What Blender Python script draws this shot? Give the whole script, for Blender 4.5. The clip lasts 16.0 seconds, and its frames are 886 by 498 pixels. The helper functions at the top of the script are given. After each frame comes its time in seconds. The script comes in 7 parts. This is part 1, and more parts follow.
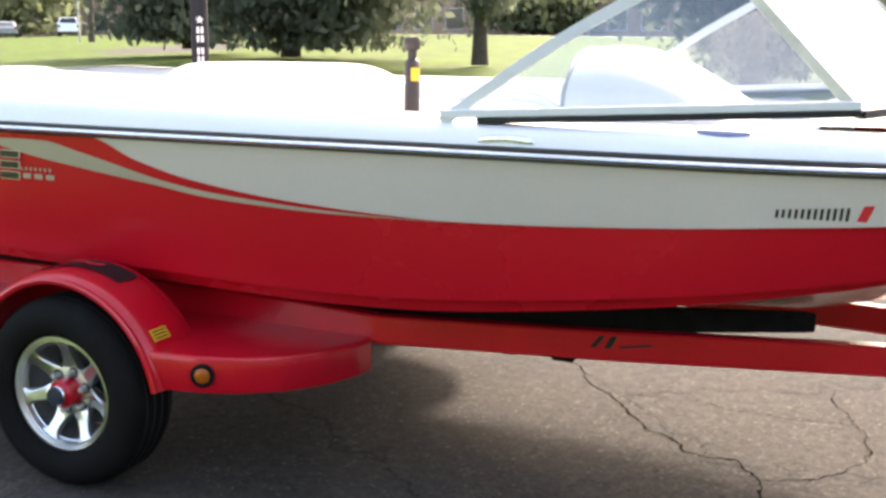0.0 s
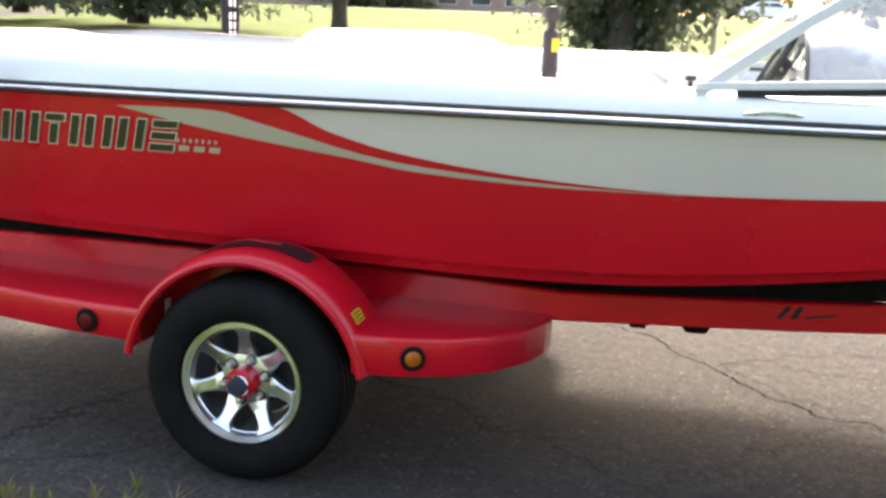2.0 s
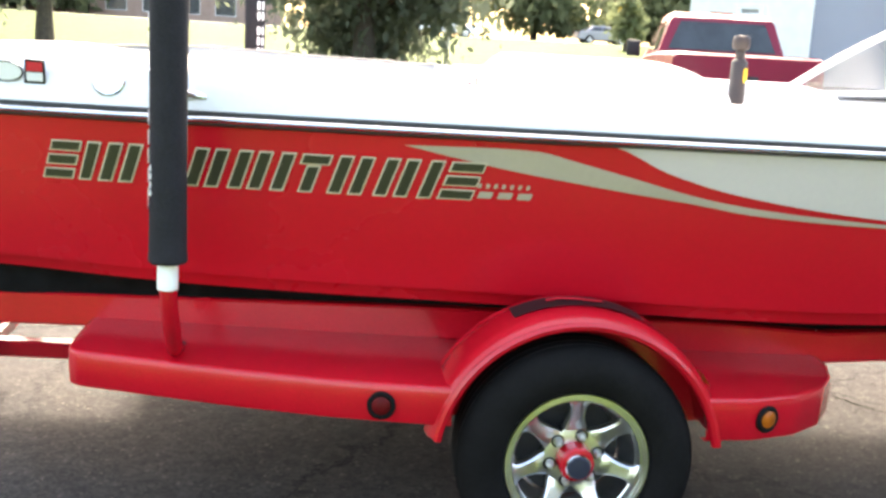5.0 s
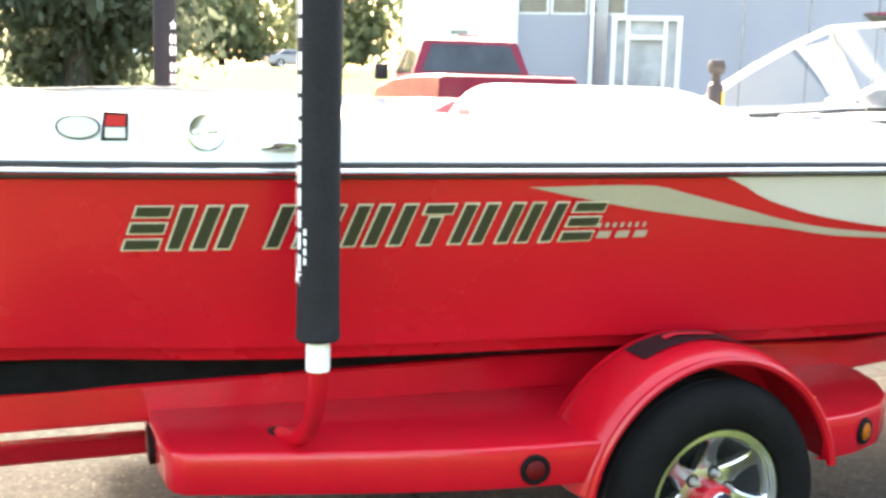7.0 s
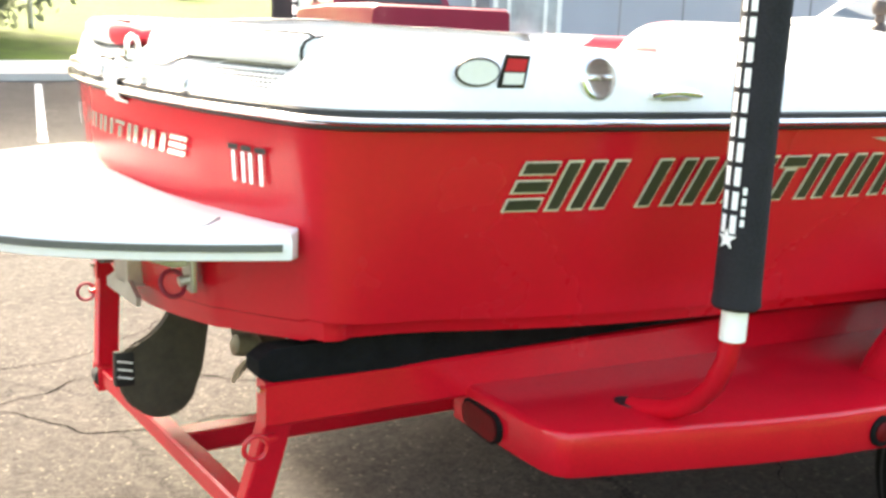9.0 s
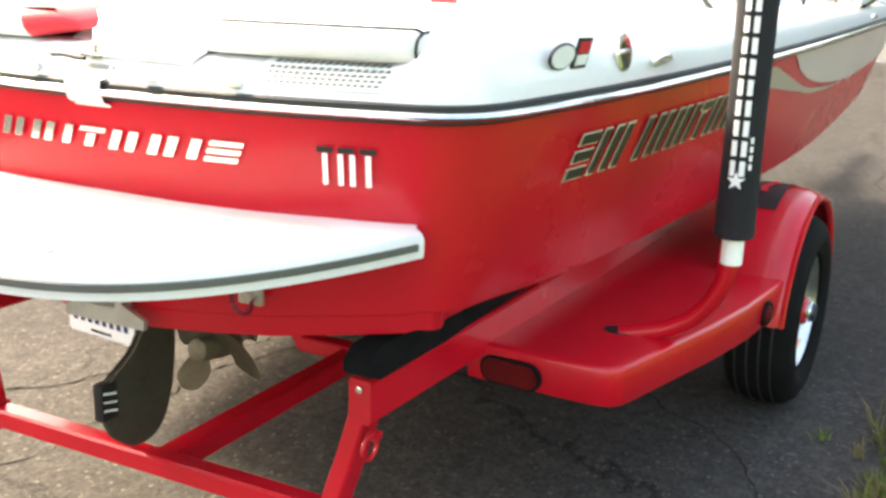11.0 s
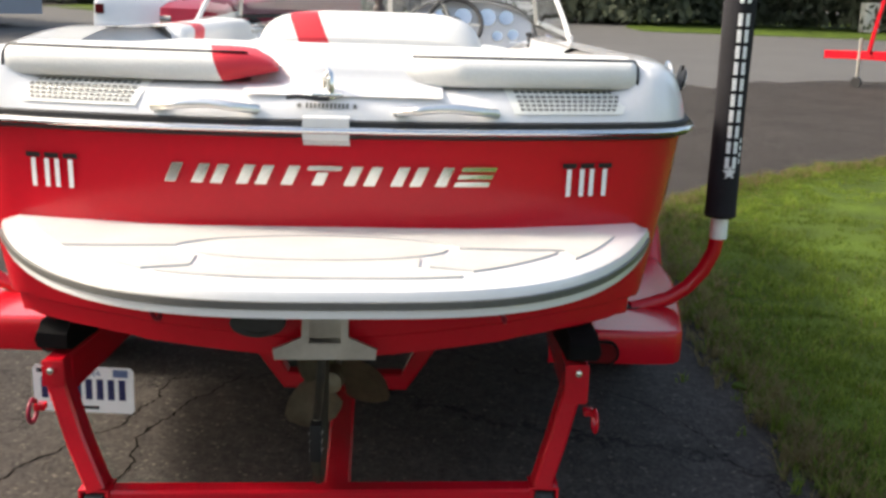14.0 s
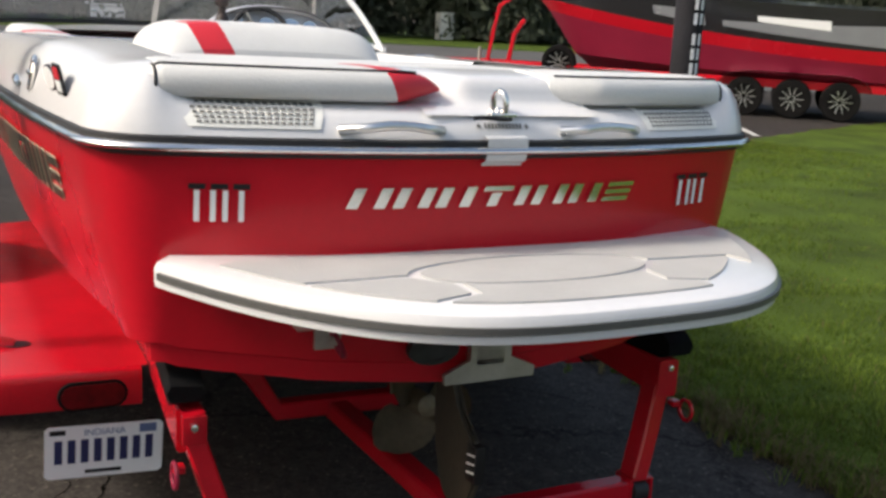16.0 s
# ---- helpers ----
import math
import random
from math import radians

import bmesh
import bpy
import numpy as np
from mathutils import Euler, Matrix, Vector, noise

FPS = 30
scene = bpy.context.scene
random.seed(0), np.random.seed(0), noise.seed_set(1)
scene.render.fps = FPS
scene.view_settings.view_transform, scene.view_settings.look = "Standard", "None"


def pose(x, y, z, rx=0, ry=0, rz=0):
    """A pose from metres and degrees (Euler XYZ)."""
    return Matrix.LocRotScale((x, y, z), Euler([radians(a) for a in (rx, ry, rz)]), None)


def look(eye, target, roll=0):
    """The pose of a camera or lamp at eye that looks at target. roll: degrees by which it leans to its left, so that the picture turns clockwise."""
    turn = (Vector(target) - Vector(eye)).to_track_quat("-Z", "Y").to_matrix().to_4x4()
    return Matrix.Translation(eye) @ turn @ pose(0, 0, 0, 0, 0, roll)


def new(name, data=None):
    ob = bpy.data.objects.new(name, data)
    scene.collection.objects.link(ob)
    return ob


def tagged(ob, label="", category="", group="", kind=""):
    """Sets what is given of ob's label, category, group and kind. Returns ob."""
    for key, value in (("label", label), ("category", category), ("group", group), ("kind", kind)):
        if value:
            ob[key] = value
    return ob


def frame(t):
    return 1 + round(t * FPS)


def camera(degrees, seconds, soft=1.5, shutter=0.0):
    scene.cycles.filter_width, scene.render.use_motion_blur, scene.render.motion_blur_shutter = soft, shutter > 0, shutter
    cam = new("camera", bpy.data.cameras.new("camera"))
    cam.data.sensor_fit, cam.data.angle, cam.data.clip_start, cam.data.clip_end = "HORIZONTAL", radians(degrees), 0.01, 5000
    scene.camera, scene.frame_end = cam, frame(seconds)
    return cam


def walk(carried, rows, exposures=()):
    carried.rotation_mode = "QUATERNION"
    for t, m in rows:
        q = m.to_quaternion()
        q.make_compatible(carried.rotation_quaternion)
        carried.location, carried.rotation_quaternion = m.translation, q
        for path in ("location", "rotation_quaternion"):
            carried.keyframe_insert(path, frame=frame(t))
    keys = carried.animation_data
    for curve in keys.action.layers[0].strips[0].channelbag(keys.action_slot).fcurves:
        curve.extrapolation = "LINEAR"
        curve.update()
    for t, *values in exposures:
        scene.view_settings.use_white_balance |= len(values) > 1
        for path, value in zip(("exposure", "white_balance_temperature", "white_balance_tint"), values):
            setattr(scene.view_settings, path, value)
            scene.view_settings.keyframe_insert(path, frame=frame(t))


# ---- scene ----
cam = camera(45.9, 16.0, soft=3.0)
PATH = [
    (0, (4.624, -3.925, 1.565), (3.863, -2.115, 1.184), 0.6),
    (0.5, (4.305, -4.071, 1.507), (3.588, -2.241, 1.14), 2.0),
    (1, (3.984, -4.094, 1.513), (3.367, -2.227, 1.145), -0.5),
    (1.5, (3.679, -4.165, 1.51), (3.156, -2.274, 1.123), -0.3),
    (2, (3.379, -4.231, 1.527), (2.946, -2.325, 1.103), 1.9),
    (2.5, (3.095, -4.18, 1.525), (2.743, -2.254, 1.117), -0.0),
    (3, (2.72, -4.144, 1.479), (2.437, -2.197, 1.119), 1.9),
    (3.5, (2.362, -4.156, 1.498), (2.228, -2.2, 1.106), 1.5),
    (4, (1.998, -4.097, 1.473), (1.981, -2.134, 1.091), 0.2),
    (4.2, (1.874, -4.097, 1.504), (1.848, -2.139, 1.1), 2.0),
    (6.3, (0.613, -3.706, 1.473), (1.196, -1.823, 1.133), 0.2),
    (6.5, (0.548, -3.744, 1.487), (1.158, -1.885, 1.075), 0.3),
    (7, (0.239, -3.468, 1.481), (0.997, -1.644, 1.169), 1.5),
    (7.5, (-0.015, -3.316, 1.492), (0.768, -1.506, 1.158), 1.1),
    (8, (-0.329, -3.155, 1.507), (0.595, -1.415, 1.162), -0.9),
    (8.5, (-0.573, -2.96, 1.479), (0.439, -1.268, 1.144), 2.6),
    (9, (-0.774, -2.7, 1.465), (0.246, -1.035, 1.034), 2.4),
    (9.2, (-0.924, -2.539, 1.492), (0.218, -0.953, 1.066), 3.1),
    (11.3, (-1.842, -1.721, 1.597), (-0.119, -0.865, 1.05), 2.6),
    (11.5, (-1.935, -1.64, 1.577), (-0.17, -0.85, 1.066), 3.5),
    (12, (-2.071, -1.433, 1.559), (-0.238, -0.777, 1.102), 0.2),
    (12.5, (-2.263, -1.134, 1.567), (-0.378, -0.682, 1.098), 2.5),
    (13, (-2.417, -0.846, 1.564), (-0.513, -0.507, 1.056), 2.1),
    (13.5, (-2.426, -0.53, 1.572), (-0.502, -0.335, 1.06), 0.7),
    (14, (-2.452, -0.204, 1.557), (-0.508, -0.259, 1.091), 1.9),
    (14.5, (-2.429, 0.13, 1.547), (-0.49, -0.094, 1.113), 2.7),
    (15, (-2.309, 0.464, 1.544), (-0.394, 0.09, 1.106), 2.6),
    (15.5, (-2.271, 0.791, 1.529), (-0.428, 0.171, 1.059), 2.8),
    (16, (-2.18, 1.089, 1.535), (-0.403, 0.276, 1.111), 3.2),
]
walk(cam, [(t, look(eye, target, roll)) for t, eye, target, roll in PATH], exposures=[(0, 2.33, 7500, 15), (3.5, 2.6, 7500, 14), (7, 3.14, 7800, 9), (9, 2.84, 8050, 8), (11.5, 2.35, 8300, 7), (12.5, 1.76, 8100, 8), (13.5, 1.38, 7600, 9), (14.5, 0.8, 7150, 10), (16, 0.33, 6950, 10)])

cam.data.dof.use_dof = False

# ---- world and light ----
world = bpy.data.worlds.new("sky")
scene.world = world
world.use_nodes = True
wn, wl = world.node_tree.nodes, world.node_tree.links
sky = wn.new("ShaderNodeTexSky")
sky.sky_type = "NISHITA"
sky.sun_disc = False
SUN_EL, SUN_AZ = radians(40), radians(86)          # azimuth counter-clockwise from +x
sky.sun_elevation = SUN_EL
sky.sun_rotation = radians(90) - SUN_AZ
sky.air_density, sky.dust_density, sky.ozone_density = 1.2, 4.0, 1.0
wn["Background"].inputs[1].default_value = 0.165
wl.new(sky.outputs[0], wn["Background"].inputs[0])
sun = new("sun", bpy.data.lights.new("sun", "SUN"))
sun.data.energy, sun.data.angle, sun.data.color = 2.4, radians(9), (1.0, 0.97, 0.92)
sun_dir = Vector((math.cos(SUN_EL) * math.cos(SUN_AZ), math.cos(SUN_EL) * math.sin(SUN_AZ), math.sin(SUN_EL)))
sun.matrix_world = look(sun_dir * 40, (0, 0, 0))


# ---- materials ----
def material(name, color, rough=0.5, metal=0.0, vary=0.12, scale=3.0, bump=0.0, bump_scale=60.0, coat=0.0, dark=None, spec=0.5):
    """A surface with broad stains, fine grain, and a little relief."""
    m = bpy.data.materials.new(name)
    m.use_nodes = True
    n, l = m.node_tree.nodes, m.node_tree.links
    b = n["Principled BSDF"]
    b.inputs["Metallic"].default_value = metal
    b.inputs["Coat Weight"].default_value = coat
    b.inputs["Coat Roughness"].default_value = 0.05
    b.inputs["Specular IOR Level"].default_value = spec
    co = n.new("ShaderNodeTexCoord")
    broad, fine = n.new("ShaderNodeTexNoise"), n.new("ShaderNodeTexNoise")
    broad.inputs["Scale"].default_value, broad.inputs["Detail"].default_value = scale, 5
    fine.inputs["Scale"].default_value, fine.inputs["Detail"].default_value = bump_scale, 3
    l.new(co.outputs["Object"], broad.inputs["Vector"])
    l.new(co.outputs["Object"], fine.inputs["Vector"])
    low = dark or tuple(c * (1 - 2.2 * vary) for c in color)
    high = tuple(min(1.0, c * (1 + vary)) for c in color)
    ramp = n.new("ShaderNodeValToRGB")
    ramp.color_ramp.elements[0].position, ramp.color_ramp.elements[1].position = 0.3, 0.7
    ramp.color_ramp.elements[0].color, ramp.color_ramp.elements[1].color = (*low, 1), (*high, 1)
    mix = n.new("ShaderNodeMath")
    mix.operation = "MULTIPLY_ADD"
    mix.inputs[1].default_value = 0.35
    l.new(fine.outputs[0], mix.inputs[0])
    half = n.new("ShaderNodeMath")
    half.operation = "MULTIPLY"
    half.inputs[1].default_value = 0.65
    l.new(broad.outputs[0], half.inputs[0])
    l.new(half.outputs[0], mix.inputs[2])
    l.new(mix.outputs[0], ramp.inputs[0])
    l.new(ramp.outputs[0], b.inputs["Base Color"])
    rr = n.new("ShaderNodeMapRange")
    rr.inputs[3].default_value, rr.inputs[4].default_value = rough * 0.8, min(1.0, rough * 1.25)
    l.new(broad.outputs[0], rr.inputs[0])
    l.new(rr.outputs[0], b.inputs["Roughness"])
    if bump:
        bp = n.new("ShaderNodeBump")
        bp.inputs["Strength"].default_value, bp.inputs["Distance"].default_value = bump, 0.01
        l.new(fine.outputs[0], bp.inputs["Height"])
        l.new(bp.outputs[0], b.inputs["Normal"])
    return m


def glass_material(name, tint, rough=0.0):
    m = bpy.data.materials.new(name)
    m.use_nodes = True
    n, l = m.node_tree.nodes, m.node_tree.links
    out = n["Material Output"]
    n.remove(n["Principled BSDF"])
    tr, gl, mx, fr = n.new("ShaderNodeBsdfTransparent"), n.new("ShaderNodeBsdfGlossy"), n.new("ShaderNodeMixShader"), n.new("ShaderNodeLayerWeight")
    tr.inputs[0].default_value = (*tint, 1)
    gl.inputs[1].default_value = rough
    fr.inputs[0].default_value = 0.5
    pw, ad = n.new("ShaderNodeMath"), n.new("ShaderNodeMath")
    pw.operation, ad.operation = "POWER", "MULTIPLY_ADD"
    pw.inputs[1].default_value, ad.inputs[1].default_value, ad.inputs[2].default_value = 4.0, 0.75, 0.17
    l.new(fr.outputs["Facing"], pw.inputs[0])
    l.new(pw.outputs[0], ad.inputs[0])
    l.new(ad.outputs[0], mx.inputs[0])
    l.new(tr.outputs[0], mx.inputs[1])
    l.new(gl.outputs[0], mx.inputs[2])
    l.new(mx.outputs[0], out.inputs[0])
    return m


def asphalt_material():
    """Worn yard asphalt: warm grey binder, pale and dark aggregate, brown pits, fine crazing."""
    m = bpy.data.materials.new("asphalt")
    m.use_nodes = True
    n, l = m.node_tree.nodes, m.node_tree.links
    b = n["Principled BSDF"]
    b.inputs["Roughness"].default_value, b.inputs["Specular IOR Level"].default_value = 0.93, 0.25
    co = n.new("ShaderNodeTexCoord")

    def tex(scale, detail, rough=0.6, vec=None):
        t = n.new("ShaderNodeTexNoise")
        t.inputs["Scale"].default_value, t.inputs["Detail"].default_value, t.inputs["Roughness"].default_value = scale, detail, rough
        l.new(vec or co.outputs["Object"], t.inputs["Vector"])
        return t.outputs[0]

    def span(src, a, c, lo, hi, smooth=False):
        r = n.new("ShaderNodeMapRange")
        if smooth:
            r.interpolation_type = "SMOOTHSTEP"
        for k, v in zip((1, 2, 3, 4), (a, c, lo, hi)):
            r.inputs[k].default_value = v
        l.new(src, r.inputs[0])
        return r.outputs[0]

    def blend(fac, ca, cb, mode="MIX"):
        x = n.new("ShaderNodeMix")
        x.data_type, x.blend_type = "RGBA", mode
        for sock, v in ((x.inputs[0], fac), (x.inputs[6], ca), (x.inputs[7], cb)):
            if isinstance(v, (float, tuple)):
                sock.default_value = v
            else:
                l.new(v, sock)
        return x.outputs[2]

    broad = span(tex(0.8, 6, 0.65), 0.35, 0.65, 0.0, 1.0)
    col = blend(broad, (0.0290, 0.0255, 0.0230, 1), (0.0430, 0.0379, 0.0342, 1))
    # aggregate: each stone its own tone
    stone = n.new("ShaderNodeTexVoronoi")
    stone.inputs["Scale"].default_value = 95
    l.new(co.outputs["Object"], stone.inputs["Vector"])
    tone = n.new("ShaderNodeSeparateColor")
    l.new(stone.outputs["Color"], tone.inputs[0])
    col = blend(1.0, col, span(tone.outputs[0], 0.0, 1.0, 0.7, 1.32), "MULTIPLY")
    col = blend(1.0, col, span(tex(16, 8, 0.75), 0.3, 0.7, 0.6, 1.42), "MULTIPLY")
    # pale grit lying loose, and brown pits where stones have gone
    col = blend(span(tone.outputs[1], 0.975, 0.985, 0.0, 0.6), col, (0.13, 0.115, 0.095, 1))
    pits = span(tex(24, 5, 0.68), 0.625, 0.665, 0.0, 0.8)
    col = blend(pits, col, (0.017, 0.0115, 0.008, 1))
    # the yard's colour is multiplied by up to 1.42 towards the stern end
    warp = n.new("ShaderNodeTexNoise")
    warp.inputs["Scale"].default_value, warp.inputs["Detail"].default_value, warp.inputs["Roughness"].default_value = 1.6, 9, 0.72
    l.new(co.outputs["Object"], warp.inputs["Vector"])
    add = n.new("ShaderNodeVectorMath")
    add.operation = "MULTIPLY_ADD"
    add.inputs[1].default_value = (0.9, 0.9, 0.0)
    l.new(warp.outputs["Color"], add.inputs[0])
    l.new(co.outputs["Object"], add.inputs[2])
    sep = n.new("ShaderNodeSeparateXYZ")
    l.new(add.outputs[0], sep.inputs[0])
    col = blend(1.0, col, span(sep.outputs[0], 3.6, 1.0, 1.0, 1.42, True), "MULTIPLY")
    # crazing
    net = n.new("ShaderNodeTexVoronoi")
    net.feature = "DISTANCE_TO_EDGE"
    net.inputs["Scale"].default_value = 0.42
    l.new(add.outputs[0], net.inputs["Vector"])
    col = blend(span(net.outputs[0], 0.0008, 0.004, 0.0, 1.0), (0.010, 0.009, 0.008, 1), col)
    l.new(col, b.inputs["Base Color"])
    h1, h2 = n.new("ShaderNodeMath"), n.new("ShaderNodeMath")
    h1.operation, h2.operation = "MULTIPLY_ADD", "MULTIPLY_ADD"
    h1.inputs[1].default_value, h2.inputs[1].default_value = -0.9, 0.8
    l.new(pits, h1.inputs[0])
    l.new(tone.outputs[0], h1.inputs[2])
    l.new(tex(45, 6, 0.7), h2.inputs[0])
    l.new(h1.outputs[0], h2.inputs[2])
    bp = n.new("ShaderNodeBump")
    bp.inputs["Strength"].default_value, bp.inputs["Distance"].default_value = 0.9, 0.008
    l.new(h2.outputs[0], bp.inputs["Height"])
    l.new(bp.outputs[0], b.inputs["Normal"])
    return m


def leaf_material(name, color, dark):
    """Leaves that let some of the light through."""
    m = material(name, color, 0.7, vary=0.3, scale=0.9, dark=dark, spec=0.2)
    n, l = m.node_tree.nodes, m.node_tree.links
    b, out = n["Principled BSDF"], n["Material Output"]
    tr, mx = n.new("ShaderNodeBsdfTranslucent"), n.new("ShaderNodeMixShader")
    l.new(b.inputs["Base Color"].links[0].from_socket, tr.inputs[0])
    mx.inputs[0].default_value = 0.55
    l.new(b.outputs[0], mx.inputs[1])
    l.new(tr.outputs[0], mx.inputs[2])
    l.new(mx.outputs[0], out.inputs[0])
    return m


RED = material("red_gelcoat", (0.52, 0.007, 0.019), 0.26, vary=0.05, scale=1.2, coat=0.1, spec=0.32)
RED_FRAME = material("red_powder_coat", (0.54, 0.006, 0.018), 0.24, vary=0.09, scale=4, bump=0.05, coat=0.3, bump_scale=120, spec=0.35)
WHITE = material("white_gelcoat", (0.74, 0.735, 0.74), 0.2, vary=0.03, scale=1.5, coat=0.4)
GREY_WHITE = material("pearl_white_gelcoat", (0.53, 0.475, 0.46), 0.25, vary=0.03, scale=1.5, coat=0.4)
SILVER = material("silver_vinyl", (0.44, 0.385, 0.33), 0.35, metal=0.3, vary=0.05)
VINYL = material("white_vinyl", (0.68, 0.68, 0.665), 0.5, vary=0.05, scale=5, bump=0.12, bump_scale=150)
VINYL_RED = material("red_vinyl", (0.62, 0.02, 0.035), 0.5, vary=0.06, scale=5, bump=0.12, bump_scale=150)
BLACK = material("black_rubber", (0.018, 0.018, 0.02), 0.6, vary=0.2, scale=8, bump=0.1)
TYRE = material("tyre_rubber", (0.0085, 0.008, 0.008), 0.85, vary=0.25, scale=10, bump=0.15, bump_scale=80, spec=0.1)
FOAM = material("black_foam_sleeve", (0.017, 0.016, 0.020), 0.85, vary=0.25, scale=12, bump=0.3, bump_scale=140, spec=0.3)
CARPET = material("black_bunk_carpet", (0.009, 0.009, 0.010), 0.95, vary=0.3, scale=20, bump=0.5, bump_scale=200, spec=0.1)
CHROME = material("polished_steel", (0.78, 0.78, 0.76), 0.14, metal=1.0, vary=0.05, scale=6)
ALU = material("machined_aluminium", (0.80, 0.80, 0.78), 0.28, metal=1.0, vary=0.06, scale=10)
DULL = material("brushed_aluminium", (0.52, 0.51, 0.48), 0.45, metal=0.8, vary=0.1, scale=10)
PVC = material("white_pvc", (0.82, 0.82, 0.78), 0.4, vary=0.05)
CREAM = material("cream_outline_vinyl", (0.62, 0.56, 0.42), 0.4, vary=0.05)
OLIVE = material("dark_olive_vinyl", (0.035, 0.035, 0.022), 0.35, vary=0.1)
INK = material("black_vinyl", (0.012, 0.012, 0.013), 0.5, vary=0.1, spec=0.3)
WHITE_INK = material("white_vinyl_print", (0.8, 0.8, 0.8), 0.5, vary=0.03)
AMBER = material("amber_lens", (0.42, 0.10, 0.008), 0.3, vary=0.15, scale=40, coat=0.1, spec=0.3)
LENS_RED = material("red_lens", (0.12, 0.003, 0.005), 0.5, vary=0.2, scale=20, spec=0.15)
YELLOW = material("yellow_sticker", (0.75, 0.45, 0.03), 0.45, vary=0.05)
BRONZE = material("weathered_bronze", (0.2, 0.168, 0.11), 0.5, metal=0.3, vary=0.18, scale=12, bump=0.1)
MAT_GREY = material("textured_grey_foam_mat", (0.47, 0.47, 0.46), 0.85, vary=0.06, scale=6, bump=0.35, bump_scale=220)
GLASS = glass_material("clear_acrylic", (0.74, 0.79, 0.81))
NAVY = material("navy_rubber", (0.02, 0.024, 0.045), 0.4, vary=0.1)
PYLON = material("brown_black_coating", (0.035, 0.022, 0.020), 0.5, vary=0.2, scale=14)
TRIM_GREY = material("dark_grey_edge_trim", (0.10, 0.10, 0.095), 0.4, vary=0.1)
DARKGLASS = material("dark_window_glass", (0.07, 0.078, 0.085), 0.06, vary=0.15, coat=1.0)
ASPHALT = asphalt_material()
GRASS = material("lawn_grass", (0.072, 0.112, 0.016), 0.95, vary=0.34, scale=1.3, bump=0.9, bump_scale=55, dark=(0.026, 0.037, 0.009), spec=0.1)
BLADE = leaf_material("grass_blades", (0.13, 0.19, 0.028), (0.06, 0.088, 0.016))
LIVE_BLADE = leaf_material("fresh_grass_blades", (0.20, 0.27, 0.045), (0.11, 0.16, 0.025))
DRY_BLADE = leaf_material("dry_grass_blades", (0.25, 0.20, 0.095), (0.12, 0.096, 0.045))
# leaf tones are lifted and greyed to stand in for haze
LEAF = leaf_material("tree_leaves", (0.115, 0.13, 0.095), (0.075, 0.092, 0.065))
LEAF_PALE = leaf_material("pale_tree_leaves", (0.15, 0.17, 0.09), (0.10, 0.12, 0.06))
BARK = material("tree_bark", (0.07, 0.055, 0.042), 0.9, vary=0.3, scale=9, bump=0.6, bump_scale=30)
WALLPAINT = material("blue_grey_metal_cladding", (0.32, 0.335, 0.375), 0.6, vary=0.05, scale=0.6)
BRICK = material("pinkish_brick", (0.38, 0.26, 0.21), 0.85, vary=0.12, scale=2.0)
ROOF = material("grey_roof", (0.16, 0.15, 0.15), 0.85, vary=0.12, scale=1.0)
CONCRETE = material("pale_concrete", (0.48, 0.46, 0.42), 0.9, vary=0.1, scale=1.2, bump=0.3)
CARWHITE = material("white_car_paint", (0.78, 0.79, 0.80), 0.2, vary=0.03, coat=0.6)
CARRED = material("dark_red_car_paint", (0.22, 0.012, 0.035), 0.4, vary=0.05, coat=0.12, spec=0.25)
CARGREY = material("grey_car_paint", (0.25, 0.26, 0.28), 0.25, metal=0.3, vary=0.05, coat=0.6)
BLACKPAINT = material("black_gelcoat", (0.015, 0.015, 0.017), 0.15, vary=0.1, coat=0.5)
WOODPOLE = material("creosoted_pole", (0.08, 0.065, 0.05), 0.9, vary=0.2, scale=6, bump=0.3)
GREYPANEL = material("silver_dash_panel", (0.5, 0.51, 0.52), 0.35, metal=0.4, vary=0.05)
# pale grey hood, with shade and the screen's tint put into the colour
DASH_SHADED = material("shaded_pale_gelcoat", (0.46, 0.48, 0.53), 0.4, vary=0.05, scale=4)
DIAL = material("white_gauge_face", (0.8, 0.8, 0.78), 0.5, vary=0.03)
BLUE = material("blue_emblem", (0.12, 0.16, 0.30), 0.3, vary=0.1)
ORANGE_SIGN = material("yellow_road_sign", (0.75, 0.42, 0.02), 0.5, vary=0.05)


# ---- mesh helpers ----
def finish(name, bm, mats, smooth=35):
    bmesh.ops.recalc_face_normals(bm, faces=bm.faces)
    me = bpy.data.meshes.new(name)
    bm.to_mesh(me)
    bm.free()
    for m in (mats if isinstance(mats, (list, tuple)) else [mats]):
        me.materials.append(m)
    if smooth:
        me.shade_smooth()
        me.set_sharp_from_angle(angle=radians(smooth))
    return me


def part(name, bm, mats, parent=None, label="", smooth=35):
    ob = new(name, finish(name, bm, mats, smooth))
    if parent:
        ob.parent = parent
    if label:
        tagged(ob, label)
    return ob


def thing(name, at=(0, 0, 0), turn=0.0, label="", category="", group="", kind=""):
    ob = new(name)
    ob.empty_display_size = 0.1
    ob.matrix_basis = pose(*at, 0, 0, turn)
    return tagged(ob, label, category, group, kind)


def grid_into(bm, rows, close=False, mat=0, both=False):
    """Quads between rows of points."""
    vs = [[bm.verts.new(p) for p in r] for r in rows]
    n = len(vs[0])
    for a, b in zip(vs, vs[1:]):
        for i in range(n if close else n - 1):
            j = (i + 1) % n
            try:
                f = bm.faces.new((a[i], a[j], b[j], b[i]))
                f.material_index = mat
            except ValueError:
                pass
    return vs


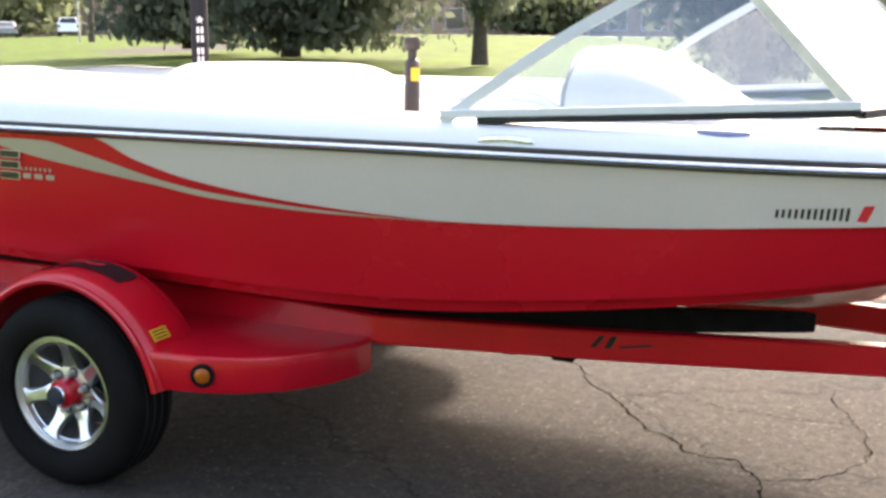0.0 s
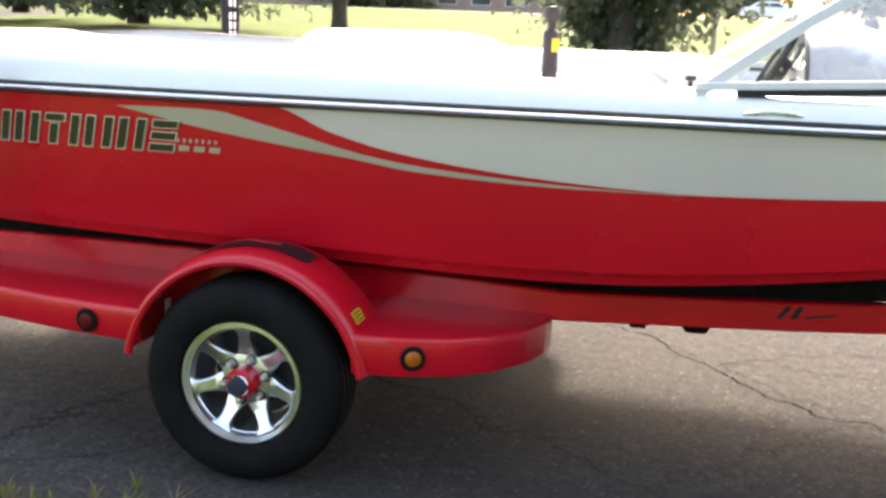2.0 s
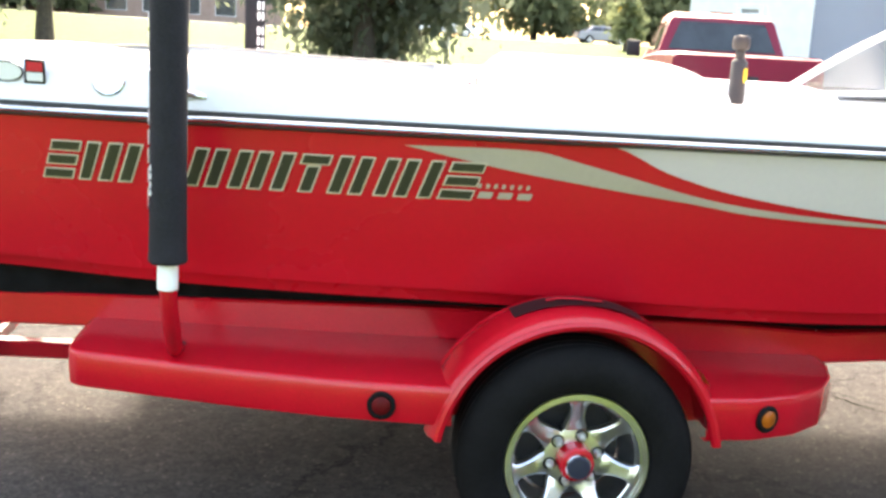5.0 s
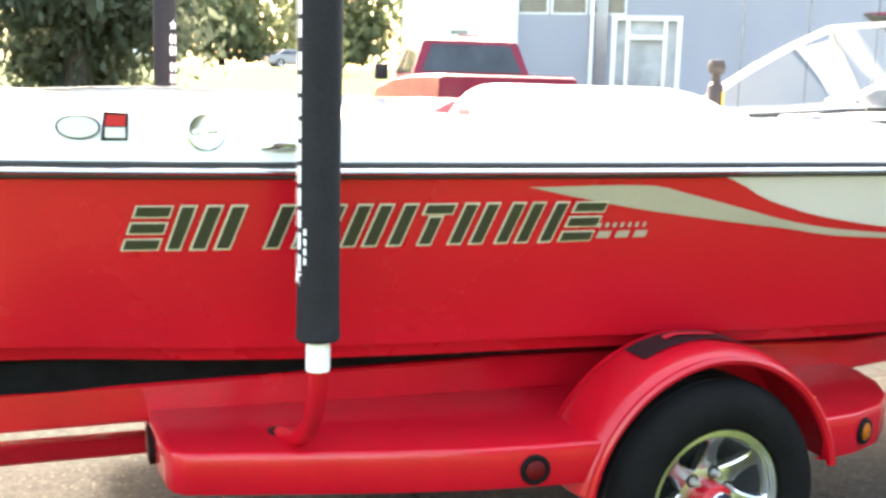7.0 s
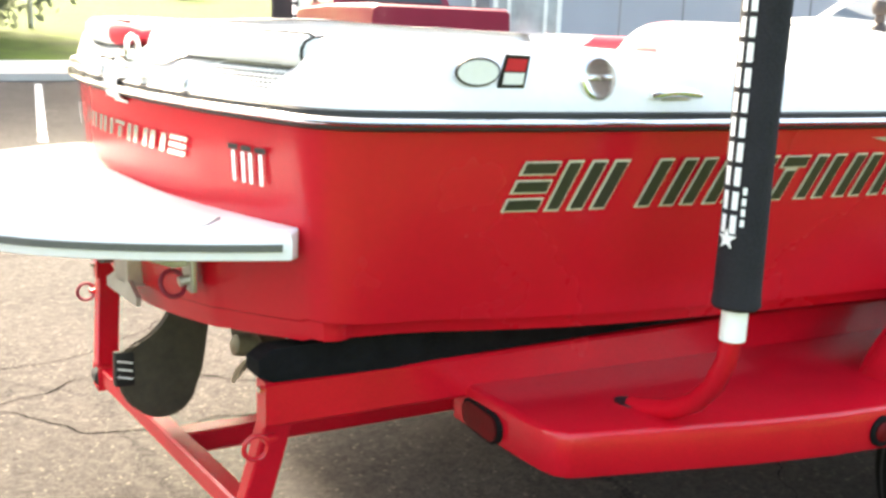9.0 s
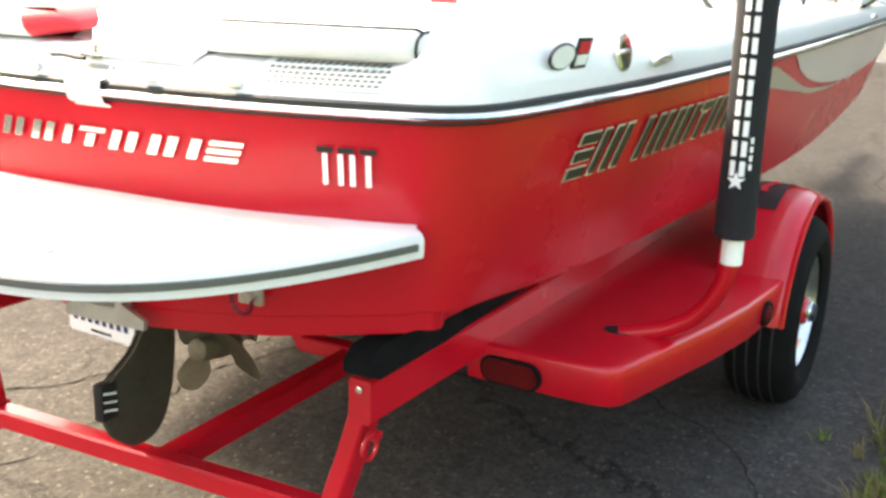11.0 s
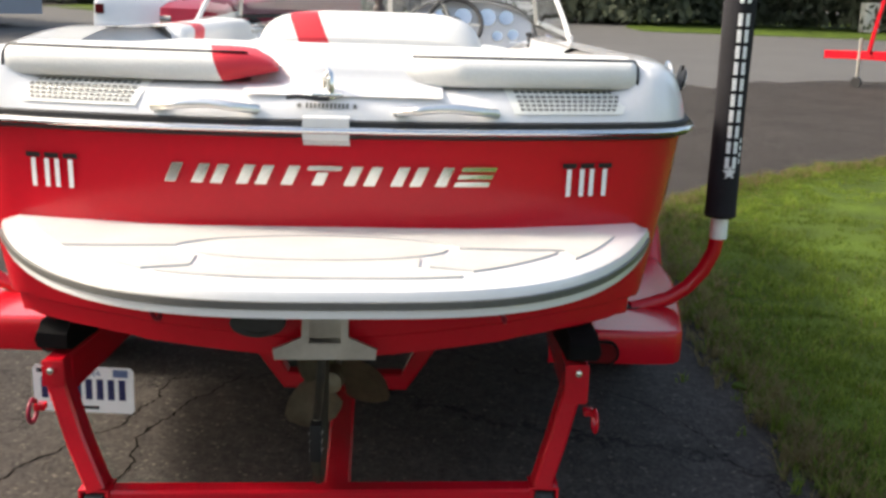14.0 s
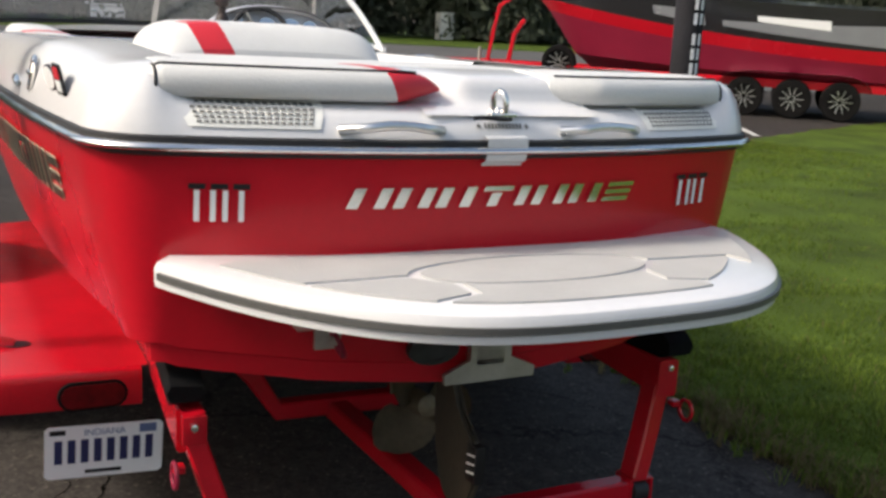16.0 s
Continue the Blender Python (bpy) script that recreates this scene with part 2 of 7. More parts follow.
def box_into(bm, c, s, bevel=0.0, m=None, mat=0):
    r = bmesh.ops.create_cube(bm, size=1)
    vs = r["verts"]
    bmesh.ops.scale(bm, vec=s, verts=vs)
    fs = list({f for v in vs for f in v.link_faces})
    for f in fs:
        f.material_index = mat
    if bevel:
        es = list({e for v in vs for e in v.link_edges})
        g = bmesh.ops.bevel(bm, geom=es, offset=bevel, segments=2, affect="EDGES", profile=0.6)
        vs = list({v for f in g["faces"] for v in f.verts} | {v for v in vs if v.is_valid})
    mm = Matrix.Translation(c) @ (m or Matrix())
    bmesh.ops.transform(bm, matrix=mm, verts=vs)
    return vs


def box(c, s, bevel=0.0, m=None):
    bm = bmesh.new()
    box_into(bm, c, s, bevel, m)
    return bm


def tube_into(bm, pts, r, n=12, caps=True, flat=None, mat=0):
    """A round bar along points; r a number or one per point; flat squares the section to (width, height)."""
    pts = [Vector(p) for p in pts]
    rs = r if isinstance(r, (list, tuple)) else [r] * len(pts)
    rows, up = [], None
    for i, p in enumerate(pts):
        d = (pts[min(i + 1, len(pts) - 1)] - pts[max(i - 1, 0)]).normalized()
        if up is None:
            up = Vector((0, 0, 1)) if abs(d.z) < 0.9 else Vector((1, 0, 0))
        side = d.cross(up).normalized()
        up = side.cross(d).normalized()
        if flat:
            w, h = flat[0] / 2, flat[1] / 2
            c = min(w, h) * 0.22
            sec = [(w - c, h), (w, h - c), (w, -h + c), (w - c, -h), (-w + c, -h), (-w, -h + c), (-w, h - c), (-w + c, h)]
            rows.append([p + side * a + up * b for a, b in sec])
        else:
            rows.append([p + (side * math.cos(k * math.tau / n) + up * math.sin(k * math.tau / n)) * rs[i] for k in range(n)])
    vs = grid_into(bm, rows, close=True, mat=mat)
    if caps:
        for v in (vs[0], vs[-1]):
            f = bm.faces.new(v)
            f.material_index = mat
    return vs


def tube(pts, r, n=12, caps=True, flat=None):
    bm = bmesh.new()
    tube_into(bm, pts, r, n, caps, flat)
    return bm


def lathe_into(bm, profile, m=None, n=32, mat=0, ends=True):
    """Turned about z: profile of (radius, height)."""
    m = m or Matrix()
    rows = [[m @ Vector((r * math.cos(k * math.tau / n), r * math.sin(k * math.tau / n), z)) for k in range(n)] for r, z in profile]
    vs = grid_into(bm, rows, close=True, mat=mat)
    if ends:
        for v in (vs[0], vs[-1]):
            f = bm.faces.new(v)
            f.material_index = mat
    return vs


def lathe(profile, m=None, n=32, ends=True):
    bm = bmesh.new()
    lathe_into(bm, profile, m, n, ends=ends)
    return bm


def prism_into(bm, outline, m, depth, mat=0):
    """An outline in the xy plane of m, thickened by depth along its z."""
    lo = [bm.verts.new(m @ Vector((x, y, 0))) for x, y in outline]
    hi = [bm.verts.new(m @ Vector((x, y, depth))) for x, y in outline]
    fs = [bm.faces.new(lo[::-1]), bm.faces.new(hi)]
    k = len(lo)
    for i in range(k):
        fs.append(bm.faces.new((lo[i], lo[(i + 1) % k], hi[(i + 1) % k], hi[i])))
    for f in fs:
        f.material_index = mat


def lerp_table(table, x):
    """Smooth reading of a short table of (x, value)."""
    if x <= table[0][0]:
        return table[0][1]
    for (a, va), (b, vb) in zip(table, table[1:]):
        if x <= b:
            u = (x - a) / (b - a)
            return va + (vb - va) * u
    return table[-1][1]


def curve_table(table, x):
    """Reading of a short table along a Catmull-Rom curve."""
    k = 0
    while k < len(table) - 2 and x > table[k + 1][0]:
        k += 1
    (x1, y1), (x2, y2) = table[k], table[k + 1]
    x0, y0 = table[max(k - 1, 0)]
    x3, y3 = table[min(k + 2, len(table) - 1)]
    m1 = (y2 - y0) / (x2 - x0) if x2 > x0 else 0
    m2 = (y3 - y1) / (x3 - x1) if x3 > x1 else 0
    u = min(max((x - x1) / (x2 - x1), 0), 1)
    h = x2 - x1
    return (2 * u**3 - 3 * u**2 + 1) * y1 + (u**3 - 2 * u**2 + u) * h * m1 + (-2 * u**3 + 3 * u**2) * y2 + (u**3 - u**2) * h * m2


# door glass: the bright room behind it is painted as a pale base colour
PALE_PANE = material("lit_room_glass", (0.42, 0.46, 0.48), 0.1, vary=0.25, scale=1.5, coat=0.5)
RIM = material("cast_alloy", (0.78, 0.79, 0.80), 0.3, metal=1.0, vary=0.08, scale=14)
PALE_ASPHALT = material("pale_asphalt", (0.085, 0.083, 0.08), 0.9, vary=0.14, scale=0.35, bump=0.4, bump_scale=70)
FRAME_PAINT = material("pale_frame_paint", (0.62, 0.63, 0.64), 0.35, vary=0.04)

DIRT = material("bare_earth_edge", (0.095, 0.076, 0.046), 0.95, vary=0.3, scale=3.0, bump=0.8, bump_scale=50, spec=0.1)
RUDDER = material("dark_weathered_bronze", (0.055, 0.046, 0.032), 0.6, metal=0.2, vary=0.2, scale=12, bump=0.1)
CRACK = material("open_crack", (0.010, 0.009, 0.008), 1.0, vary=0.2, spec=0.0)


# ---- ground ----
def rise(x, y):
    """The ground is level round the boat; it climbs towards the lawn and the road, and hardly at all along the yard."""
    r = math.hypot(x - 1, y * (0.7 if y > 0 else 1.0))
    u = min(1.0, max(0.0, (y / max(math.hypot(x - 1, y), 0.01) - 0.35) / 0.6))
    return (0.4 + 2.6 * u * u * (3 - 2 * u)) * (1 - math.exp(-max(r - 7, 0) / 32))


FAR_LAWN = [(-70, 16.1), (-40, 16.1), (5, 16.1), (9.5, 22), (16, 30), (40, 52), (60, 74), (-70, 74)]


def inside(ol, x, y):
    hit = False
    for (ax, ay), (bx, by) in zip(ol, ol[1:] + ol[:1]):
        if (ay > y) != (by > y) and x < ax + (bx - ax) * (y - ay) / (by - ay):
            hit = not hit
    return hit


def ground_sheet():
    """One sheet out to the horizon; it lies a little lower under the far lawn's turf."""
    bm = bmesh.new()
    rows = []
    radii = [0, 1, 2.5, 4, 5.5, 7] + [7 + 1.35 ** k for k in range(1, 26)]
    for r in radii[1:]:
        ring = [(1 + r * math.cos(k * math.tau / 72), r * math.sin(k * math.tau / 72)) for k in range(72)]
        rows.append([(x, y, rise(x, y) - (0.4 if inside(FAR_LAWN, x, y) else 0.0)) for x, y in ring])
    vs = grid_into(bm, rows, close=True)
    c = bm.verts.new((1, 0, 0))
    for i in range(72):
        bm.faces.new((c, vs[0][i], vs[0][(i + 1) % 72]))
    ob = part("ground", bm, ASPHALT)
    tagged(ob, "cracked grey asphalt of a parking yard, with gravel showing", "asphalt", kind="structure")


ground_sheet()


def patch(name, outline, lift, mat, label, category, step=1.5, wobble=0.0):
    """A thin sheet of another ground cover that follows the ground, its rim turned down into it."""
    xs, ys = [p[0] for p in outline], [p[1] for p in outline]
    bm = bmesh.new()
    ring = []
    for (ax, ay), (bx, by) in zip(outline, outline[1:] + outline[:1]):
        n = max(1, int(math.hypot(bx - ax, by - ay) / step))
        for k in range(n):
            px, py = ax + (bx - ax) * k / n, ay + (by - ay) * k / n
            if wobble:
                px += wobble * (noise.noise((px * 2.1, py * 2.1, 1.0)) + 0.5 * noise.noise((px * 9, py * 9, 4.0)))
                py += wobble * (noise.noise((px * 2.3, py * 2.3, 7.0)) + 0.6 * noise.noise((px * 11, py * 11, 2.0)))
            ring.append((px, py))
    top = [bm.verts.new((x, y, rise(x, y) + lift)) for x, y in ring]
    low = [bm.verts.new((x, y, rise(x, y) - 0.5)) for x, y in ring]
    n = len(ring)
    for i in range(n):
        bm.faces.new((low[i], low[(i + 1) % n], top[(i + 1) % n], top[i]))
    bmesh.ops.triangle_fill(bm, use_beauty=True, edges=[e for e in bm.edges if e.verts[0] in top and e.verts[1] in top])
    for it in range(9):
        es = [e for e in bm.edges if e.calc_length() > 7 + 0.12 * math.hypot(*((e.verts[0].co + e.verts[1].co) / 2).xy) and all(v.co.z > rise(v.co.x, v.co.y) - 0.03 for v in e.verts)]
        if not es or len(bm.verts) > 9000:
            break
        bmesh.ops.subdivide_edges(bm, edges=es, cuts=1)
        bmesh.ops.triangulate(bm, faces=[f for f in bm.faces if len(f.verts) > 4])
        for v in bm.verts:
            if v.co.z > rise(v.co.x, v.co.y) - 0.03:
                v.co.z = rise(v.co.x, v.co.y) + lift
    ob = part(name, bm, mat, smooth=60)
    return tagged(ob, label, category, kind="structure")


NEAR_LAWN = [(-9, -1.95), (-0.6, -1.75), (0.6, -1.66), (1.6, -1.65), (2.8, -1.72), (4.2, -1.93), (5.6, -2.25), (6.6, -3.0), (7.7, -4.2), (8.8, -6.3), (10.0, -9.2), (11.5, -12.4), (12.9, -15.6), (13.5, -22), (-9, -30)]
patch("lawn_edge", [(x, y + 0.05) for x, y in NEAR_LAWN[:7]] + [(x + 0.05, y + 0.04) for x, y in NEAR_LAWN[7:14]] + [(x - 0.3, y - 0.25) for x, y in NEAR_LAWN[13:6:-1]] + [(x, y - 0.3) for x, y in NEAR_LAWN[6::-1]], 0.006, DIRT, "narrow strip of bare brown earth along the lawn", "earth", step=0.05, wobble=0.10)
patch("lawn", NEAR_LAWN, 0.016, GRASS, "mown green lawn with ragged brown edge by the asphalt", "lawn", step=0.05, wobble=0.15)
patch("lawn", FAR_LAWN, 0.05, GRASS, "wide sunlit lawn between the yard and the road", "lawn", step=4)
patch("kerb", [(-70, 14.3), (5, 14.3), (5.4, 16.05), (-70, 16.05)], 0.10, CONCRETE, "wide pale concrete kerb along the lawn", "kerb", step=4)
patch("lawn", [(50, 12), (50, 3.2), (51, -4.6), (54, -5.4), (115, -10), (115, 24), (60, 22)], 0.04, GRASS, "green lawn beyond the access road", "lawn", step=4)
patch("lawn", [(49, -11.0), (47, -20), (44, -28), (36, -37), (26, -42), (26, -95), (115, -95), (115, -24), (56, -11.5)], 0.04, GRASS, "green lawn under trees beyond the access road", "lawn", step=4)
patch("access_road", [(16, 12), (14.5, 6), (14, 1.5), (15, -2.2), (17, -5), (19, -8), (20, -12), (20, -18), (20, -60), (62, -60), (62, 24), (40, 34), (20, 14)], 0.012, PALE_ASPHALT, "pale asphalt of the access road and yard", "road", step=0.5, wobble=0.7)
patch("road", [(-110, 76), (90, 78), (90, 85), (-110, 83)], 0.05, CONCRETE, "pale concrete road behind the lawn", "road", step=6)


def grass_tufts():
    """Blades of the near lawn, and long tufts that hang over its edge."""
    rng = random.Random(5)
    edge = NEAR_LAWN[:11]
    seg = [(a, b, math.hypot(b[0] - a[0], b[1] - a[1])) for a, b in zip(edge, edge[1:])][1:]
    total = sum(s[2] for s in seg)
    verts, faces, tone = [], [], []

    def on_edge(u):
        for a, b, d in seg:
            if u <= d:
                break
            u -= d
        return a[0] + (b[0] - a[0]) * u / d, a[1] + (b[1] - a[1]) * u / d, (b[0] - a[0]) / d, (b[1] - a[1]) / d

    def blade(px, py, h, w, lean, t, mat):
        z = rise(px, py) + 0.006
        dx, dy = math.cos(t) * w, math.sin(t) * w
        ex, ey = px - math.sin(t) * lean, py + math.cos(t) * lean
        mx, my = px - math.sin(t) * lean * 0.35, py + math.cos(t) * lean * 0.35
        i = len(verts)
        verts.extend(((px - dx, py - dy, z), (px + dx, py + dy, z), (mx + dx * 0.8, my + dy * 0.8, z + h * 0.65), (mx - dx * 0.8, my - dy * 0.8, z + h * 0.65), (ex, ey, z + h)))
        faces.extend(((i, i + 1, i + 2, i + 3), (i + 3, i + 2, i + 4)))
        tone.extend((mat, mat))

    for k in range(150000):
        px, py, tx, ty = on_edge(rng.random() * total)
        deep = -0.04 + abs(rng.gauss(0, 2.0)) * rng.random() ** 0.6
        px, py = px + deep * ty, py - deep * tx
        clump = noise.noise((px * 6, py * 6, 3.0)) + 0.7 * noise.noise((px * 1.7, py * 1.7, 9.0))
        h = rng.uniform(0.025, 0.06) * (0.75 + 0.9 * max(-0.3, clump))
        dry = rng.random() < 0.6 * math.exp(-max(0, deep) / 0.13) + 0.03
        blade(px, py, h, rng.uniform(0.0022, 0.0042), rng.uniform(0.2, 1.0) * h, rng.random() * math.tau, 1 if dry else (2 if clump + rng.gauss(0, 0.3) > 0.25 else 0))
    for k in range(2600):
        px, py, tx, ty = on_edge(rng.random() * total)
        off = rng.gauss(-0.01, 0.075) + 0.10 * noise.noise((px * 3, py * 3, 5.0))
        px, py = px + off * ty, py - off * tx
        size, dry = rng.uniform(0.5, 1.5), rng.random() < 0.5
        for j in range(rng.randrange(7, 16)):
            h = rng.uniform(0.03, 0.075) * size
            t = rng.random() * math.tau
            blade(px + rng.gauss(0, 0.012), py + rng.gauss(0, 0.012), h, rng.uniform(0.002, 0.0035), rng.uniform(0.3, 1.4) * h, t, 1 if dry or rng.random() < 0.15 else (2 if rng.random() < 0.4 else 0))
    me = bpy.data.meshes.new("grass")
    me.from_pydata(verts, [], faces)
    for m in (BLADE, DRY_BLADE, LIVE_BLADE):
        me.materials.append(m)
    me.polygons.foreach_set("material_index", tone)
    tagged(new("grass", me), "short uneven green grass blades of the lawn", "grass", kind="stuff")


grass_tufts()
bm = bmesh.new()
grid_into(bm, [[(2.2 - 0.85 * k / 8 + o, 13.9 - 4.9 * k / 8, rise(2.2 - 0.85 * k / 8, 13.9 - 4.9 * k / 8) + 0.004) for k in range(9)] for o in (-0.05, 0.05)])
LINE_PAINT = material("worn_white_road_paint", (0.62, 0.62, 0.6), 0.8, vary=0.2, scale=6)
tagged(part("parking_line", bm, LINE_PAINT), "worn white painted parking line on the asphalt", "road marking", kind="structure")
bm = bmesh.new()
a, b = Vector((10.5, -9.9, 0)), Vector((16.5, -12.9, 0))
d = (b - a).normalized().cross(Vector((0, 0, 1))) * 0.05
grid_into(bm, [[(p.x + s.x, p.y + s.y, rise(p.x, p.y) + 0.012) for p in [a.lerp(b, k / 6) for k in range(7)]] for s in (d, -d)])
tagged(part("parking_line", bm, LINE_PAINT), "worn white painted parking line on the asphalt", "road marking", kind="structure")



def crack(points, width, seed):
    """A jagged open crack along a run of ground points, with flaked lips here and there."""
    rng = random.Random(seed)
    pts = [Vector((*p, 0)) for p in points]
    amp = 0.16
    while max((q - p).length for p, q in zip(pts, pts[1:])) > 0.02:
        out = [pts[0]]
        for p, q in zip(pts, pts[1:]):
            d = q - p
            if d.length > 0.02:
                out.append((p + q) / 2 + Vector((-d.y, d.x, 0)) * rng.uniform(-amp, amp))
            out.append(q)
        pts = out
    bm = bmesh.new()
    rows = []
    n = len(pts)
    flake = 0.0
    for k, p in enumerate(pts):
        t = (pts[min(k + 1, n - 1)] - pts[max(k - 1, 0)]).normalized()
        flake = flake * 0.6 + (rng.uniform(0.5, 1.6) if rng.random() < 0.09 else 0.0)
        taper = min(1.0, 0.15 + min(k, n - 1 - k) / 8)
        wl = 0.5 * width * taper * (rng.uniform(0.25, 1.0) + flake * rng.random())
        wr = 0.5 * width * taper * (rng.uniform(0.25, 1.0) + flake * rng.random())
        z = rise(p.x, p.y) + 0.002
        rows.append([(p.x - t.y * wl, p.y + t.x * wl, z), (p.x + t.y * wr, p.y - t.x * wr, z)])
    grid_into(bm, rows)
    tagged(part("crack", bm, CRACK, smooth=0), "jagged dark crack in the asphalt", "crack", kind="structure")


for k, (pts, w) in enumerate((
        ([(2.2, 1.7), (2.75, 1.35), (3.12, 1.1), (3.34, 0.92), (3.58, 0.57), (3.80, 0.23), (3.99, 0.05), (4.19, 0.05), (4.30, -0.12), (4.32, -0.28), (4.7, -0.6)], 0.011),
        ([(4.51, 1.13), (4.62, 0.61), (4.68, 0.36), (4.66, 0.22), (4.30, -0.12)], 0.007),
        ([(3.58, 0.57), (3.9, 0.75), (4.3, 0.62), (4.62, 0.61)], 0.005),
        ([(0.21, 1.44), (0.70, 1.10), (0.89, 1.01), (1.25, 0.83), (1.7, 0.7)], 0.009),
        ([(0.29, 0.74), (0.63, 0.76), (1.04, 0.77), (1.24, 0.68), (1.7, 0.5)], 0.009),
        ([(-0.8, 1.1), (-0.03, 1.33), (0.21, 1.44), (0.6, 1.75)], 0.009),
        ([(-0.9, 1.7), (-0.19, 1.65), (0.04, 1.67), (0.19, 1.73), (0.7, 2.1)], 0.008),
        ([(-0.8, 1.25), (-0.26, 1.17), (-0.12, 0.99), (0.06, 0.82), (0.29, 0.74)], 0.008),
        ([(0.6, -1.45), (1.1, -1.3), (1.6, -1.0), (1.9, -0.6), (2.3, -0.3)], 0.005),
        ([(5.0, -1.6), (5.9, -1.0), (7.2, -1.1), (8.5, -0.6)], 0.008))):
    crack(pts, w, 50 + k)


# ---- boat: the plan outline and the hull's shape ----
RAIL_LO, RAIL_HI = 1.243, 1.284


def half_beam(x):
    if x < 4.0:
        return 0.86 + 0.245 * (1 - math.exp(-x / 1.2))
    u = (x - 4.0) / 2.0
    return max(0.0, 1.096 * (1 - u ** 2.3) ** 0.62) if u < 1 else 0.0


def stern_x(y):
    return -0.105 + 0.12 * (abs(y) / 0.8) ** 2.2


def outline_half():
    """Starboard half of the rub rail's plan, from the middle of the stern to the stem."""
    pts = [Vector((stern_x(y), -y, 0)) for y in [0.04 * k for k in range(19)]]
    p0, p2 = pts[-1], Vector((0.17, -half_beam(0.17), 0))
    p1 = Vector((0.015, -0.868, 0))
    for k in range(1, 11):
        u = k / 11
        pts.append(p0 * (1 - u) ** 2 + p1 * 2 * u * (1 - u) + p2 * u * u)
    xs = [0.17 + 0.09 * k for k in range(49)] + [4.58 + 0.06 * k for k in range(21)] + [5.80, 5.85, 5.9, 5.94, 5.97, 5.99, 6.0]
    pts += [Vector((x, -half_beam(x), 0)) for x in xs]
    return pts


OUT = outline_half()


def inward(i):
    a, b = OUT[max(i - 1, 0)], OUT[min(i + 1, len(OUT) - 1)]
    if i == 0:
        return Vector((1, 0, 0))
    t = (b - a).normalized()
    n = Vector((-t.y, t.x, 0))
    if n.dot(Vector((2.5, 0, 0)) - OUT[i]) < 0:
        n = -n
    return n


NORM = [inward(i) for i in range(len(OUT))]
CHINE = [(0.0, 0.782), (0.4, 0.763), (0.8, 0.744), (1.2, 0.733), (1.7, 0.724), (2.35, 0.705), (2.77, 0.697), (3.1, 0.703), (3.4, 0.724), (3.8, 0.775), (4.2, 0.838), (4.65, 0.915), (5.3, 1.05), (6.0, 1.16)]


def low_z(i):
    """The hull's lower edge round the outline."""
    p = OUT[i]
    if i <= 18:
        return 0.70 + 0.075 * (abs(p.y) / 0.75) ** 1.2
    return curve_table(CHINE, max(p.x, 0.0))


def flare(i):
    p = OUT[i]
    f = 0.06 if i < 12 else lerp_table([(-0.1, 0.06), (0.05, 0.15), (0.3, 0.25), (4.2, 0.27), (5.0, 0.5), (6.0, 0.9)], p.x)
    return f


def ring_point(i, z, out=0.0):
    """A point of the hull's side at outline step i and height z, raised by out."""
    off = 0.015 + flare(i) * (RAIL_LO - z) - out
    p = OUT[i] + NORM[i] * off
    return Vector((p.x, min(p.y, 0.0), z))


def hull_side(x, z, out=0.003):
    """The same on the starboard side at a given x."""
    y = half_beam(x) - 0.015 - 0.26 * (RAIL_LO - z) + out
    return Vector((x, -y, z))


def mirror(rows):
    return [[Vector((p[0], -p[1], p[2])) for p in r] for r in rows]


boat = thing("ski_boat", (0, 0, 0), 0, "glossy red and white inboard ski boat resting on a red trailer", "boat")


def make_hull():
    bm = bmesh.new()
    idx = range(len(OUT))
    lv = [0.0, 0.02, 0.12, 0.25, 0.4, 0.55, 0.7, 0.82, 0.895, 0.9, 0.91, 1.0]
    rows = []
    for u in lv:
        row = []
        for i in idx:
            zl = low_z(i)
            z = RAIL_LO + 0.01 + (zl - RAIL_LO - 0.01) * u
            tuck = 0.0 if u <= 0.9 else -0.055 * (1 if OUT[i].x > 0.1 else max(0.15, OUT[i].x / 0.1))
            crown = 0.012 * math.sin(math.pi * u) * (1 if OUT[i].x > 0.15 else 0.4)
            row.append(ring_point(i, z, out=tuck + crown))
        rows.append(row)
    keel = []
    for i in idx:
        p = rows[-1][i]
        x = max(p.x, -0.1)
        zk = lerp_table([(-0.1, 0.70), (1.0, 0.66), (3.0, 0.60), (4.4, 0.64), (5.0, 0.78), (5.5, 0.97), (6.0, 1.16)], x)
        keel.append(Vector((x, 0, min(zk, p.z))))
    mid = [rows[-1][i].lerp(keel[i], 0.5) - Vector((0, 0, 0.0)) for i in idx]
    for rr in (rows, mirror(rows)):
        grid_into(bm, rr)
    for rr in ([rows[-1], mid, keel], mirror([rows[-1], mid, keel])):
        grid_into(bm, rr, mat=1)
    bmesh.ops.remove_doubles(bm, verts=bm.verts, dist=0.0008)
    return part("hull", bm, [RED, GREY_WHITE], boat, "glossy red fibreglass hull with pale bottom", smooth=28)


hull = make_hull()


def band(name, top, low, mat, x0, x1, n=60, out=0.004, parent=None, label=""):
    """A sheet laid on the hull's starboard or port side between two curves in x and z."""
    bm = bmesh.new()
    rows = []
    for k in range(n + 1):
        x = x0 + (x1 - x0) * k / n
        a, b = top(x), low(x)
        rows.append([hull_side(x, a + (b - a) * j / 6, out + 0.012 * math.sin(math.pi * min(max((RAIL_LO - (a + (b - a) * j / 6)) / 0.5, 0), 1))) for j in range(7)])
    grid_into(bm, rows)
    part(name, bm, mat, parent or hull, label)
    bm = bmesh.new()
    grid_into(bm, mirror(rows))
    return part(name, bm, mat, parent or hull, label)


